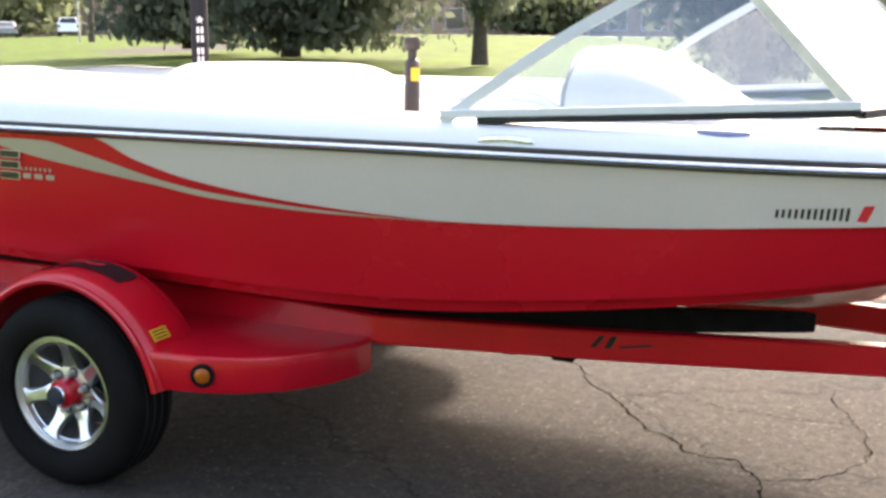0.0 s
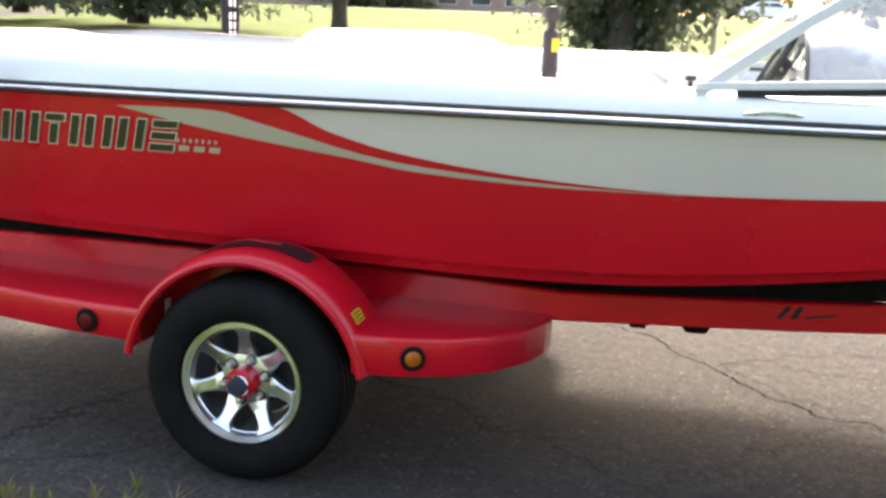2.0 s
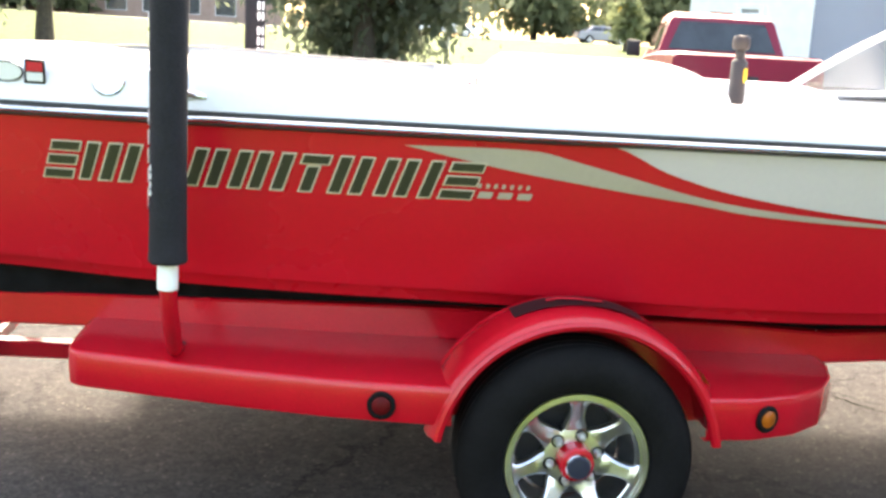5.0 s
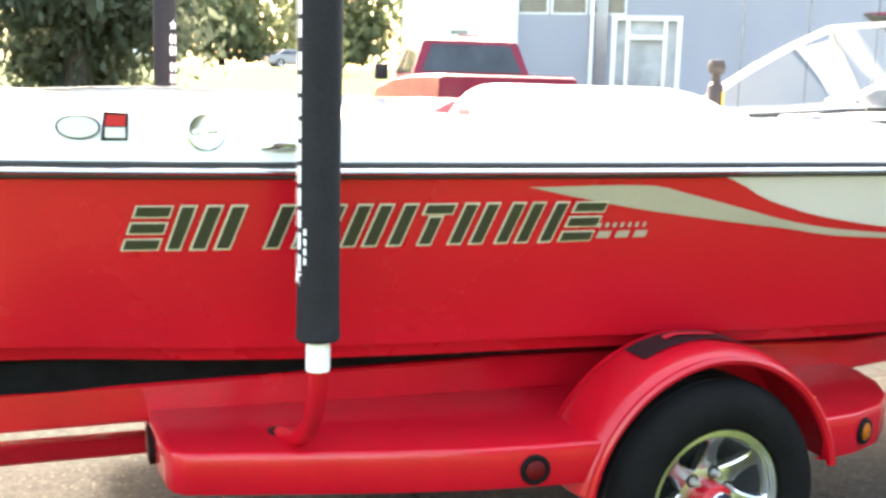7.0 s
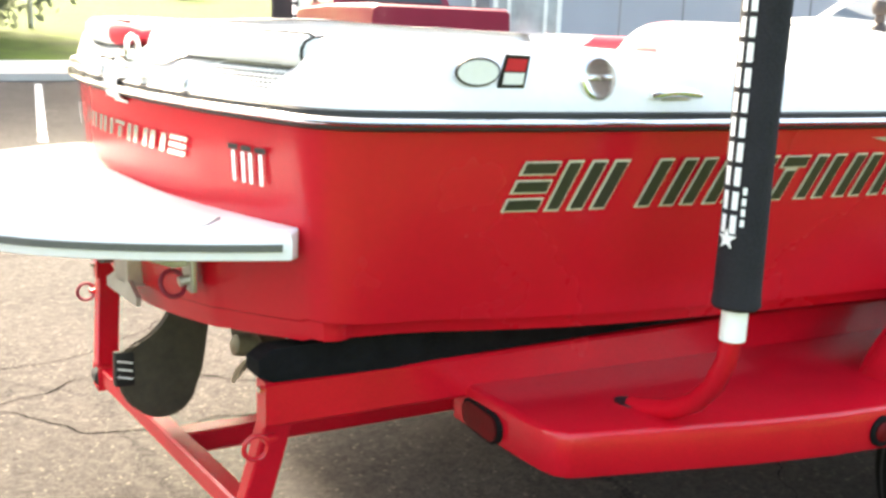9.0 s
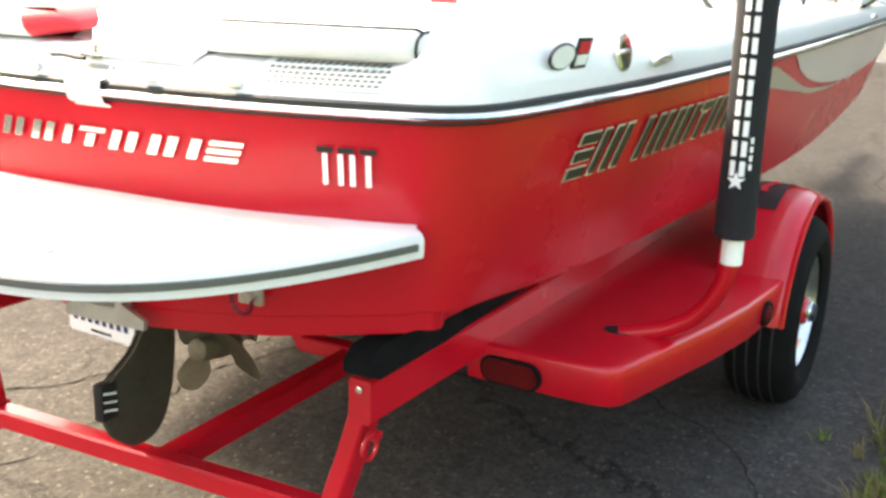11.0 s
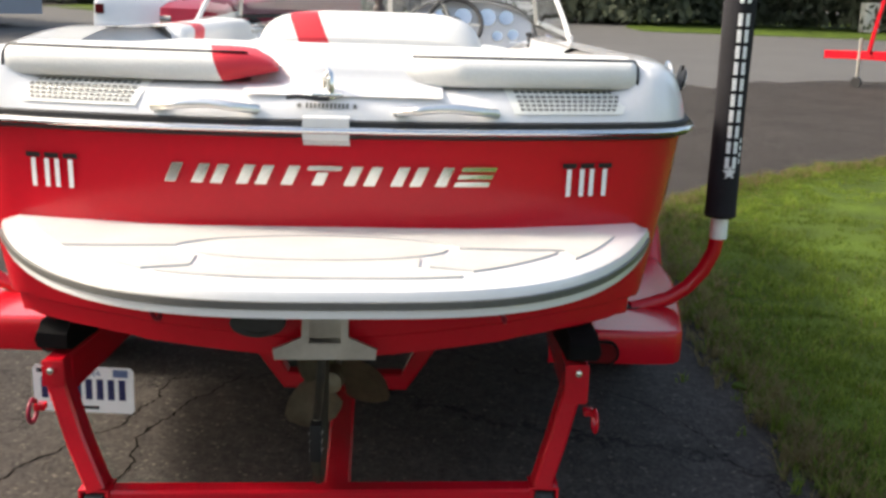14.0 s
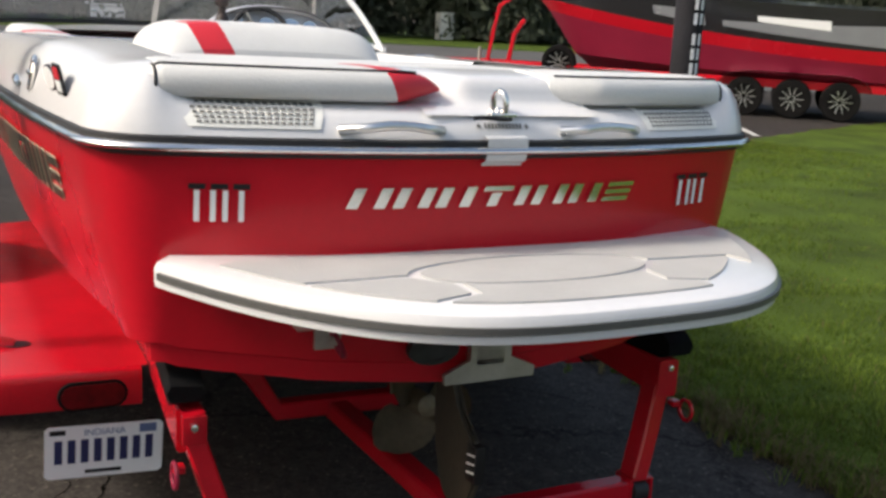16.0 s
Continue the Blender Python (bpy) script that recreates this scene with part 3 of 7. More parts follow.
WHITE_LOW = [(2.02, 1.262), (2.14, 1.229), (2.24, 1.181), (2.34, 1.150), (2.43, 1.127), (2.62, 1.095), (2.83, 1.071), (3.02, 1.057), (3.2, 1.048), (3.38, 1.043), (3.6, 1.048), (3.8, 1.057), (4.12, 1.077), (4.41, 1.099), (4.61, 1.113), (4.75, 1.124)]
band("white_side_panel", lambda x: RAIL_LO + 0.004, lambda x: min(RAIL_LO + 0.003, curve_table(WHITE_LOW, x)), GREY_WHITE, 2.04, 4.75, label="pearl white painted side panel sweeping down to the bow")
SIL_UP = [(1.5, 1.218), (1.87, 1.219), (2.0, 1.192), (2.17, 1.152), (2.34, 1.111), (2.5, 1.084), (2.67, 1.067), (2.85, 1.054), (3.01, 1.046), (3.2, 1.0415), (3.42, 1.0405)]
SIL_LO = [(1.5, 1.218), (1.65, 1.188), (1.82, 1.157), (2.0, 1.131), (2.17, 1.108), (2.34, 1.087), (2.51, 1.062), (2.68, 1.049), (2.85, 1.041), (3.01, 1.0375), (3.2, 1.0385), (3.42, 1.0402)]
band("silver_stripe", lambda x: curve_table(SIL_UP, x), lambda x: min(curve_table(SIL_LO, x), curve_table(SIL_UP, x)) - 0.0006, SILVER, 1.5, 3.42, label="thin silver swoosh stripe")


# ---- rub rail ----
def rail_strip(name, z0, z1, proud, mat, label, rounded=True):
    prof = []
    for k in range(7):
        u = k / 6
        bulge = proud * (math.sin(math.pi * u) ** 0.6 if rounded else 1.0)
        prof.append((-bulge if 0 < k < 6 else 0.02, z0 + (z1 - z0) * u))
    rows = [[Vector(((OUT[i] + NORM[i] * o).x, min((OUT[i] + NORM[i] * o).y, 0), z)) for o, z in prof] for i in range(len(OUT))]
    bm = bmesh.new()
    grid_into(bm, rows)
    grid_into(bm, mirror(rows))
    return part(name, bm, mat, boat, label)


rail_strip("rub_rail", 1.238, 1.288, 0.004, BLACK, "black rubber rub rail", False)
rail_strip("rail_insert", 1.249, 1.273, 0.020, CHROME, "polished steel rub rail insert")


# ---- deck ----
def deck_rise(x):
    return lerp_table([(-0.2, 0.150), (0.6, 0.138), (1.1, 0.118), (1.6, 0.108), (2.6, 0.092), (3.4, 0.075), (6.0, 0.06)], x)


DECK_PROF = [(0.006, 0.0), (0.008, 0.12), (0.016, 0.35), (0.03, 0.62), (0.05, 0.82), (0.08, 0.94), (0.125, 1.0), (0.19, 1.02), (0.25, 1.01)]


def list_port(x):
    return 0.032 * min(1.0, max(0.0, (x - 0.3) / 0.5)) * min(1.0, max(0.0, (3.3 - x) / 1.0))


def make_deck():
    bm = bmesh.new()
    rows = []
    for o, h in DECK_PROF:
        row = []
        for i, p in enumerate(OUT):
            wide = min(1.0, 0.25 + (6.0 - p.x) * 0.9)
            q = p + NORM[i] * o * wide
            # the stern drops to a ledge that carries the cushions
            ledge = 1.0 - 0.49 * (1 - min(1, max(0, (abs(p.y) - 0.70) / 0.07))) if p.x < 0.3 else 1.0
            row.append(Vector((q.x, min(q.y, 0), 1.278 + h * deck_rise(p.x) * ledge)))
        rows.append(row)
    grid_into(bm, rows)
    # the boat lists a little: its port coaming stands higher abreast the sun pad and the bench
    for row, (o, h) in zip(rows, DECK_PROF):
        for v in row:
            v.z += h * list_port(v.x)
    grid_into(bm, mirror(rows))
    # foredeck, aft deck and the side decks of the cockpit
    def top(x, y):
        hb = max(half_beam(max(x, 0.05)), 0.05)
        return 1.278 + deck_rise(x) + lerp_table([(0, 0.0), (1.78, 0.0), (4.2, 0.03), (5, 0.06), (6, 0.02)], x) * (1 - min(1, abs(y) / hb) ** 2)
    for x0, x1, nx in ((0.22, 1.78, 20), (4.42, 5.9, 24)):
        rr = []
        for k in range(nx + 1):
            x = x0 + (x1 - x0) * k / nx
            w = max(half_beam(x) - 0.20 * min(1.0, 0.25 + (6 - x) * 0.9) - (0.05 if x < 0.3 else 0), 0.02)
            low = 0.075 if x0 < 1 else 0.0
            rr.append([Vector((x, -w + 2 * w * j / 16, top(x, -w + 2 * w * j / 16) - low * (1 - abs(j / 8 - 1) ** 8) + list_port(x) * max(0.0, j / 8 - 1) ** 8)) for j in range(17)])
        grid_into(bm, rr)
    for s in (-1, 1):
        rr = []
        for k in range(31):
            x = 1.72 + 2.78 * k / 30
            w = half_beam(x)
            z = 1.278 + deck_rise(x) + (list_port(x) if s > 0 else 0.0)
            rr.append([(x, s * (w - 0.2), z), (x, s * (w - 0.26), z - 0.004), (x, s * (w - 0.285), z - 0.03), (x, s * (w - 0.30), z - 0.2), (x, s * (w - 0.33), 0.95)])
        grid_into(bm, rr)
    bmesh.ops.remove_doubles(bm, verts=bm.verts, dist=0.0005)
    part("deck", bm, WHITE, boat, "glossy white fibreglass deck and gunwales", smooth=40)
    bm = bmesh.new()
    rr = [[(x, s * (half_beam(x) - 0.32), 0.96) for s in (-1, -0.5, 0, 0.5, 1)] for x in (1.75, 2.5, 3.5, 4.45)]
    grid_into(bm, rr)
    for x in (1.76, 4.44):
        grid_into(bm, [[(x, -0.85, z), (x, 0.85, z)] for z in (0.95, 1.2, 1.335)])
    part("cockpit_liner", bm, VINYL, boat, "pale vinyl cockpit floor and bulkheads")


make_deck()


def slab(bm, x0, x1, y0, y1, z0, top, r=0.03, nx=12, ny=12, mat=0, xedge=None):
    """A soft cushion: rounded rim, top height given by top(x, y)."""
    rows = []
    for k in range(nx + 1):
        u = k / nx
        row = []
        for j in range(ny + 1):
            v = j / ny
            ex = min(u, 1 - u) * (x1 - x0)
            ey = min(v, 1 - v) * abs(y1 - y0)
            y = y0 + (y1 - y0) * v
            x = x0 + (x1 - x0) * u + (xedge(y) * (1 - u) if xedge else 0)
            e = min(ex, ey)
            drop = 0.0 if e >= r else (r - math.sqrt(max(0, r * r - (r - e) ** 2)))
            row.append(Vector((x, y, top(x, y) - drop)))
        rows.append(row)
    vs = grid_into(bm, rows, mat=mat)
    # skirts
    rim = [vs[0][j] for j in range(ny + 1)] + [vs[k][ny] for k in range(1, nx + 1)] + [vs[nx][j] for j in range(ny - 1, -1, -1)] + [vs[k][0] for k in range(nx - 1, 0, -1)]
    lo = [bm.verts.new((v.co.x, v.co.y, z0)) for v in rim]
    n = len(rim)
    for i in range(n):
        f = bm.faces.new((rim[i], rim[(i + 1) % n], lo[(i + 1) % n], lo[i]))
        f.material_index = mat
    return vs


def aft_cushions():
    """The two long bolsters of the stern deck and the padded lid ahead of them."""
    for s, inner, outer in ((-1, 0.17, 0.75), (1, 0.124, 0.77)):
        bm = bmesh.new()
        n = 60
        rows, crest = [], []
        for k in range(n + 1):
            v = k / n
            y = inner + (outer - inner) * v
            # the port bolster runs out to a point at its inner end; both round off at the outer end
            tip = min(1.0, (y - inner) / 0.13)
            end = min(1.0, max(0.0, (outer - y) / 0.03)) ** 0.5
            if s > 0:
                lo, hi = 1.357 + 0.022 * (1 - tip), 1.424 - 0.030 * (1 - tip) ** 4
                xa = -0.052 + 0.055 * (1 - tip) ** 1.5
            else:
                lo, hi = 1.357, 1.425 - 0.003 * (1 - tip)
                xa = -0.052 + 0.05 * (1 - tip) ** 1.2
            xa += 0.09 * (y / 0.75) ** 2.2 + 0.03 * (1 - end)
            hi -= 0.035 * (1 - end)
            h = hi - lo
            sec = [(0.20, lo), (xa + 0.016, lo), (xa + 0.005, lo + 0.12 * h), (xa, lo + 0.35 * h), (xa + 0.001, lo + 0.6 * h), (xa + 0.008, lo + 0.82 * h), (xa + 0.024, lo + 0.96 * h), (xa + 0.05, hi), (xa + 0.12, hi + 0.004), (0.20, hi + 0.003)]
            lean = math.exp(-((y - 0.25) / 0.10) ** 2) if s > 0 else 0.0
            rows.append([Vector((x, s * (y + lean * (0.40 * (z - 1.39) + 0.22 * max(0, x))), z)) for x, z in sec])
            crest.append(Vector((xa + 0.026, s * y, hi - 0.0005)))
        vs = grid_into(bm, rows)
        bm.faces.new(vs[0]); bm.faces.new(vs[-1])
        red = round(n * (0.256 - inner) / (outer - inner))
        bm.faces.ensure_lookup_table()
        for q, f in enumerate(bm.faces):
            f.material_index = 1 if s > 0 and (q // 9 < red and q < 9 * n or q == 9 * n) else 0
        part("rear_cushion", bm, [VINYL, VINYL_RED], boat, "white vinyl stern cushion with a red end" if s > 0 else "white vinyl stern cushion", smooth=60)
        part("piping", tube([Vector((p.x - 0.002, p.y, p.z)) for p in rows[n - 2][2:8]], 0.0035, 6), INK, boat, "dark cushion piping")
        part("piping", tube(crest[(6 if s > 0 else 2):-2], 0.0032, 6), INK, boat, "dark cushion piping")
    bm = bmesh.new()
    slab(bm, 0.185, 1.76, -0.76, 0.76, 1.28, lambda x, y: lerp_table([(0.18, 1.430), (0.3, 1.424), (0.4, 1.412), (0.6, 1.402), (1.0, 1.390), (1.76, 1.372)], x), 0.012, 30, 30)
    part("sun_pad", bm, VINYL, boat, "white vinyl sun pad over the stern locker", smooth=60)
    # side bolster of the port bench, white with a slanted red inlay
    bm = bmesh.new()
    rows = []
    for k in range(201):
        x = 1.76 + 1.84 * k / 200
        hi = 1.418 - 0.05 * max(0, (x - 3.3) / 0.3) ** 2 - 0.04 * max(0, (1.82 - x) / 0.06) ** 2
        rows.append([(x + 0.3 * (y - 0.70), y + 0.05, z) for y, z in ((0.66, 1.05), (0.662, hi - 0.10), (0.6626, hi - 0.09), (0.6632, hi - 0.08), (0.6638, hi - 0.07), (0.6644, hi - 0.06), (0.665, hi - 0.05), (0.667, hi - 0.04), (0.67, hi - 0.03), (0.675, hi - 0.02), (0.70, hi - 0.003), (0.75, hi), (0.80, hi), (0.845, hi - 0.004), (0.868, hi - 0.022), (0.875, 1.35))])
    vs = grid_into(bm, rows)
    bm.faces.new(vs[0]); bm.faces.new(vs[-1])
    for at, side in (((2.12, 0.70, 1.37), (1, -0.3, -2.0)), ((1.92, 0.70, 1.37), (1, -0.3, -2.0)), ((0, 0, 1.325), (0, 0, 1))):
        bmesh.ops.bisect_plane(bm, geom=bm.verts[:] + bm.edges[:] + bm.faces[:], plane_co=at, plane_no=Vector(side).normalized())
    for f in bm.faces:
        c = f.calc_center_median()
        f.material_index = 1 if abs(c.x - 0.3 * (c.y - 0.70) - 2.02 - 2.0 * (c.z - 1.37)) < 0.10 and c.z > 1.325 else 0
    part("bench_bolster", bm, [VINYL, VINYL_RED], boat, "white vinyl bench bolster with a red inlay", smooth=50)


aft_cushions()


def bench_cushions():
    """Seat cushions either side of the engine cover."""
    for y0, y1, x1, z in ((0.50, 0.70, 3.25, 1.315), (-0.74, -0.50, 2.62, 1.30)):
        bm = bmesh.new()
        slab(bm, 1.775, x1, y0, y1, 1.0, lambda x, y: z - 0.03 * max(0.0, (x - x1 + 0.2) / 0.2) ** 2, 0.03, 18, 8)
        part("bench_cushion", bm, VINYL, boat, "white vinyl bench cushion", smooth=60)


bench_cushions()


def engine_box():
    bm = bmesh.new()
    rows = []
    n = 200
    for k in range(n + 1):
        a = k / n
        # section across, from port foot over the top to starboard foot
        row = []
        for j in range(49):
            u = (j / 48) ** 1.6
            x = 1.845 + 0.815 * u
            h = 1.487 - 0.10 * max(0, (1.96 - x) / 0.115) ** 2 - 0.08 * max(0, (x - 2.4) / 0.26) ** 2
            ang = math.pi * a
            w = 0.46 + 0.03 * math.sin(math.pi * u)
            cy, cz = math.cos(ang), math.sin(ang)
            y = w * (abs(cy) ** 0.35) * (1 if cy > 0 else -1)
            z = 1.0 + (h - 1.0) * (abs(cz) ** 0.35)
            row.append(Vector((x, y, z)))
        rows.append(row)
    vs = grid_into(bm, rows)
    for e in (0, -1):
        bm.faces.new([r[e] for r in vs])
    for at, side in (((0, 0.333, 1.485), (0, 1, -0.45)), ((0, 0.213, 1.485), (0, 1, -0.45)), ((2.2, 0, 0), (1, 0, 0))):
        bmesh.ops.bisect_plane(bm, geom=bm.verts[:] + bm.edges[:] + bm.faces[:], plane_co=at, plane_no=Vector(side).normalized())
    for f in bm.faces:
        c = f.calc_center_median()
        if abs(c.y - 0.273 + 0.45 * (1.485 - c.z)) < 0.06 and c.x < 2.2 and c.z > 1.2:
            f.material_index = 1
    part("engine_cover", bm, [VINYL, VINYL_RED], boat, "white padded engine cover with a red stripe", smooth=50)


engine_box()


def seat(x, y, w, name, label):
    bm = bmesh.new()
    slab(bm, x - 0.45, x + 0.05, y - w / 2, y + w / 2, 0.97, lambda a, b: 1.17, 0.05, 10, 10)
    slab(bm, x - 0.52, x - 0.38, y - w / 2, y + w / 2, 1.0, lambda a, b: 1.335 - 0.06 * (abs(b - y) / (w / 2)) ** 3, 0.05, 8, 14)
    part(name, bm, VINYL, boat, label, smooth=60)


seat(3.35, -0.48, 0.52, "driver_seat", "white vinyl driver seat")
seat(3.45, 0.50, 0.50, "passenger_seat", "white vinyl passenger seat")


def windshield():
    """Raked screen: two side panes and a wide front pane in a white and alloy frame."""
    ws = new("windshield")
    ws.parent = boat
    tagged(ws, "raked clear windshield in a pale alloy frame")
    for s in (-1, 1):
        dz = -0.005 if s > 0 else 0.0
        aft = Vector((3.40, s * 1.035, 1.342 + dz))
        top = Vector((4.16, s * 0.86, 1.815 + dz))
        foot = Vector((4.56, s * 0.97, 1.40 + dz))
        def up(u):
            p = aft.lerp(top, u)
            p.z += 0.03 * math.sin(math.pi * u)
            p.y += s * 0.02 * math.sin(math.pi * u)
            return p
        part("side_frame", tube([up(k / 12) for k in range(13)], 0.014, flat=(0.014, 0.034)), FRAME_PAINT, ws, "pale painted side frame")
        part("front_post", tube([top, foot], 0.012, flat=(0.02, 0.03)), DULL, ws)
        part("sill", tube([aft.lerp(foot, k / 10) + Vector((0, s * 0.02 * math.sin(k / 10 * math.pi), 0.003)) for k in range(1, 11)], 0.012, flat=(0.03, 0.018)), INK, ws, "black rubber sill seal")
        part("sill_trim", tube([aft.lerp(foot, k / 10) + Vector((0, s * 0.02 * math.sin(k / 10 * math.pi), 0.024)) for k in range(11)], 0.012, flat=(0.022, 0.024)), FRAME_PAINT, ws)
        bm = bmesh.new()
        rows = [[aft.lerp(foot, u), up(min(u * 1.0, 1)).lerp(top.lerp(foot, max(0, (u - 0.72) / 0.28)), 1 if u > 0.72 else 0)] for u in [k / 16 for k in range(17)]]
        grid_into(bm, rows)
        p = part("pane", bm, GLASS, ws)
        p.visible_shadow = False
    bot, topr = [], []
    for k in range(25):
        v = -1 + k / 12
        bot.append(Vector((4.56 + 0.30 * (1 - v * v), v * 0.97, 1.40 + 0.02 * (1 - v * v))))
        topr.append(Vector((4.16 + 0.28 * (1 - v * v), v * 0.86, 1.815 + 0.03 * (1 - v * v))))
    part("top_frame", tube(topr, 0.012, flat=(0.03, 0.024)), DULL, ws)
    part("front_sill", tube(bot, 0.012, flat=(0.03, 0.024)), INK, ws)
    bm = bmesh.new()
    grid_into(bm, [bot, topr])
    p = part("pane", bm, GLASS, ws)
    p.visible_shadow = False
    part("center_post", tube([bot[12], topr[12]], 0.01, flat=(0.03, 0.02)), DULL, ws)


windshield()


def dash():
    bm = bmesh.new()
    rows = []
    for k in range(17):
        u = k / 16
        row = []
        for j in range(21):
            v = -1 + j / 10
            h = max(0.0, 1 - abs(v) ** 2.6) ** 0.5
            row.append(Vector((3.72 + 0.54 * u, -0.49 + 0.40 * v, 1.33 + (0.265 - 0.10 * u) * h * math.sin(math.pi * (0.28 + 0.72 * u)) ** 0.6)))
        rows.append(row)
    grid_into(bm, rows)
    d = part("dash_pod", bm, DASH_SHADED, boat, "pale grey moulded dashboard hood, shade put into its colour", smooth=60)
    m = Matrix.Translation((3.735, -0.48, 1.40)) @ Euler((0, radians(-68), 0)).to_matrix().to_4x4()
    bm = bmesh.new()
    ol = [(0.15 * abs(math.cos(a)) ** 0.8 * (1 if math.cos(a) > 0 else -1), 0.37 * math.sin(a)) for a in [k * math.tau / 40 for k in range(40)]]
    prism_into(bm, ol, m, 0.012)
    p = part("instrument_panel", bm, GREYPANEL, d, "silver instrument panel")
    for gx, gy, r in ((0.05, -0.22, 0.042), (0.05, -0.11, 0.05), (0.05, 0.03, 0.05), (0.05, 0.15, 0.042), (0.02, 0.25, 0.036), (-0.05, -0.26, 0.032), (-0.06, -0.17, 0.03)):
        g = part("gauge", lathe([(r, 0.012), (r, 0.024), (r * 0.86, 0.026), (r * 0.86, 0.019), (0.002, 0.019)], m @ Matrix.Translation((gx, gy, 0)), 20), DIAL, p, "round white gauge")
        part("bezel", lathe([(r, 0.013), (r * 1.12, 0.018), (r * 1.02, 0.028), (r * 0.92, 0.027)], m @ Matrix.Translation((gx, gy, 0)), 20), CHROME, g)
        part("needle", box((0, 0, 0), (0.003, r * 1.1, 0.002), 0, m @ Matrix.Translation((gx, gy, 0.021)) @ Euler((0, 0, gy * 9)).to_matrix().to_4x4()), INK, g)
    # steering wheel
    mw = Matrix.Translation((3.655, -0.40, 1.415)) @ Euler((0, radians(-62), 0)).to_matrix().to_4x4()
    w = part("steering_wheel", tube([mw @ Vector((0.155 * math.cos(k * math.tau / 32), 0.155 * math.sin(k * math.tau / 32), 0)) for k in range(33)], 0.013, 10), BLACK, boat, "black padded steering wheel")
    for a in (0.5, 2.64, 4.71):
        part("spoke", tube([mw @ Vector((0.03 * math.cos(a), 0.03 * math.sin(a), -0.02)), mw @ Vector((0.15 * math.cos(a), 0.15 * math.sin(a), 0))], 0.01, flat=(0.03, 0.01)), DULL, w)
    part("hub", lathe([(0.045, -0.05), (0.05, -0.02), (0.045, 0.005), (0.005, 0.01)], mw, 20), BLACK, w)
    part("hood_edge", tube([(3.722, -0.49 + 0.40 * v, 1.333 + 0.265 * max(0.0, 1 - abs(v) ** 2.6) ** 0.5 * math.sin(math.pi * 0.28) ** 0.6) for v in [-1 + k / 12 for k in range(25)]], 0.007, 8), TRIM_GREY, d, "dark grey edge of the hood")
    t = part("throttle_lever", tube([(3.382, -0.80, 1.31), (3.382, -0.80, 1.375)], [0.010, 0.008], 10), BLACK, boat, "short black throttle lever with a knob")
    part("knob", lathe([(0.006, -0.012), (0.017, -0.007), (0.019, 0.0), (0.014, 0.009), (0.004, 0.012)], Matrix.Translation((3.382, -0.80, 1.38)), 16), BLACK, t)
    # grab handle on the port side of the cockpit
    part("grab_handle", tube([(3.05, 0.655, 1.36), (3.09, 0.63, 1.368), (3.16, 0.62, 1.362), (3.22, 0.62, 1.34), (3.265, 0.635, 1.31), (3.275, 0.658, 1.30)], [0.012, 0.011, 0.011, 0.011, 0.012, 0.013], 10), DULL, boat, "grey curved grab handle")
    # cup ring in the starboard coaming
    part("cup_ring", lathe([(0.036, 0), (0.042, 0.004), (0.036, 0.007), (0.030, 0.0)], Matrix.Translation((1.80, -0.60, 1.392)), 24), CHROME, boat, "steel cup holder ring")


dash()


def pylon():
    p = part("tow_pylon", lathe([(0.045, 0.96), (0.045, 1.02), (0.033, 1.03), (0.031, 1.50), (0.028, 1.505), (0.018, 1.515), (0.018, 1.545), (0.030, 1.55), (0.034, 1.565), (0.034, 1.585), (0.028, 1.6), (0.005, 1.602)], Matrix.Translation((2.83, 0, 0)), 24), PYLON, boat, "black tow pylon with a knob")
    bm = bmesh.new()
    rows = [[(2.83 + 0.0335 * math.cos(a), 0.0335 * math.sin(a), z) for a in [radians(-75 + 8 * k) for k in range(10)]] for z in (1.425, 1.478)]
    grid_into(bm, rows)
    part("warning_label", bm, YELLOW, p, "yellow warning sticker")


pylon()


# ---- fittings of the deck ----
def cleat(x, s, z, yoff, length, parent=boat):
    c = part("cleat", tube([(x + length * (k / 8 - 0.5), s * (half_beam(x) - yoff), z + 0.008 * math.sin(math.pi * k / 8)) for k in range(9)], [0.007, 0.011, 0.012, 0.0115, 0.011, 0.0115, 0.012, 0.011, 0.007], 12), CHROME, parent, "stainless steel mooring cleat")
    part("foot", box((x, s * (half_beam(x) - yoff - 0.008), z - 0.004), (length * 0.55, 0.024, 0.014), 0.004), DULL, c)


for s in (-1, 1):
    cleat(0.87, s, 1.318, 0.012, 0.15)
    cleat(3.62, s, 1.296, 0.016, 0.17)
    cleat(4.66, s, 1.335, 0.16, 0.09)


def emblem(x, s, z, rx, rz, mat, label):
    m = Matrix.Translation((x, s * (half_beam(x) - 0.075), z)) @ Euler((radians(s * -22), 0, 0)).to_matrix().to_4x4()
    part("emblem", lathe([(1, 0), (1, 0.004), (0.9, 0.006), (0.01, 0.006)], m @ Matrix.Diagonal((rx, rz, 1, 1)), 28), mat, boat, label)


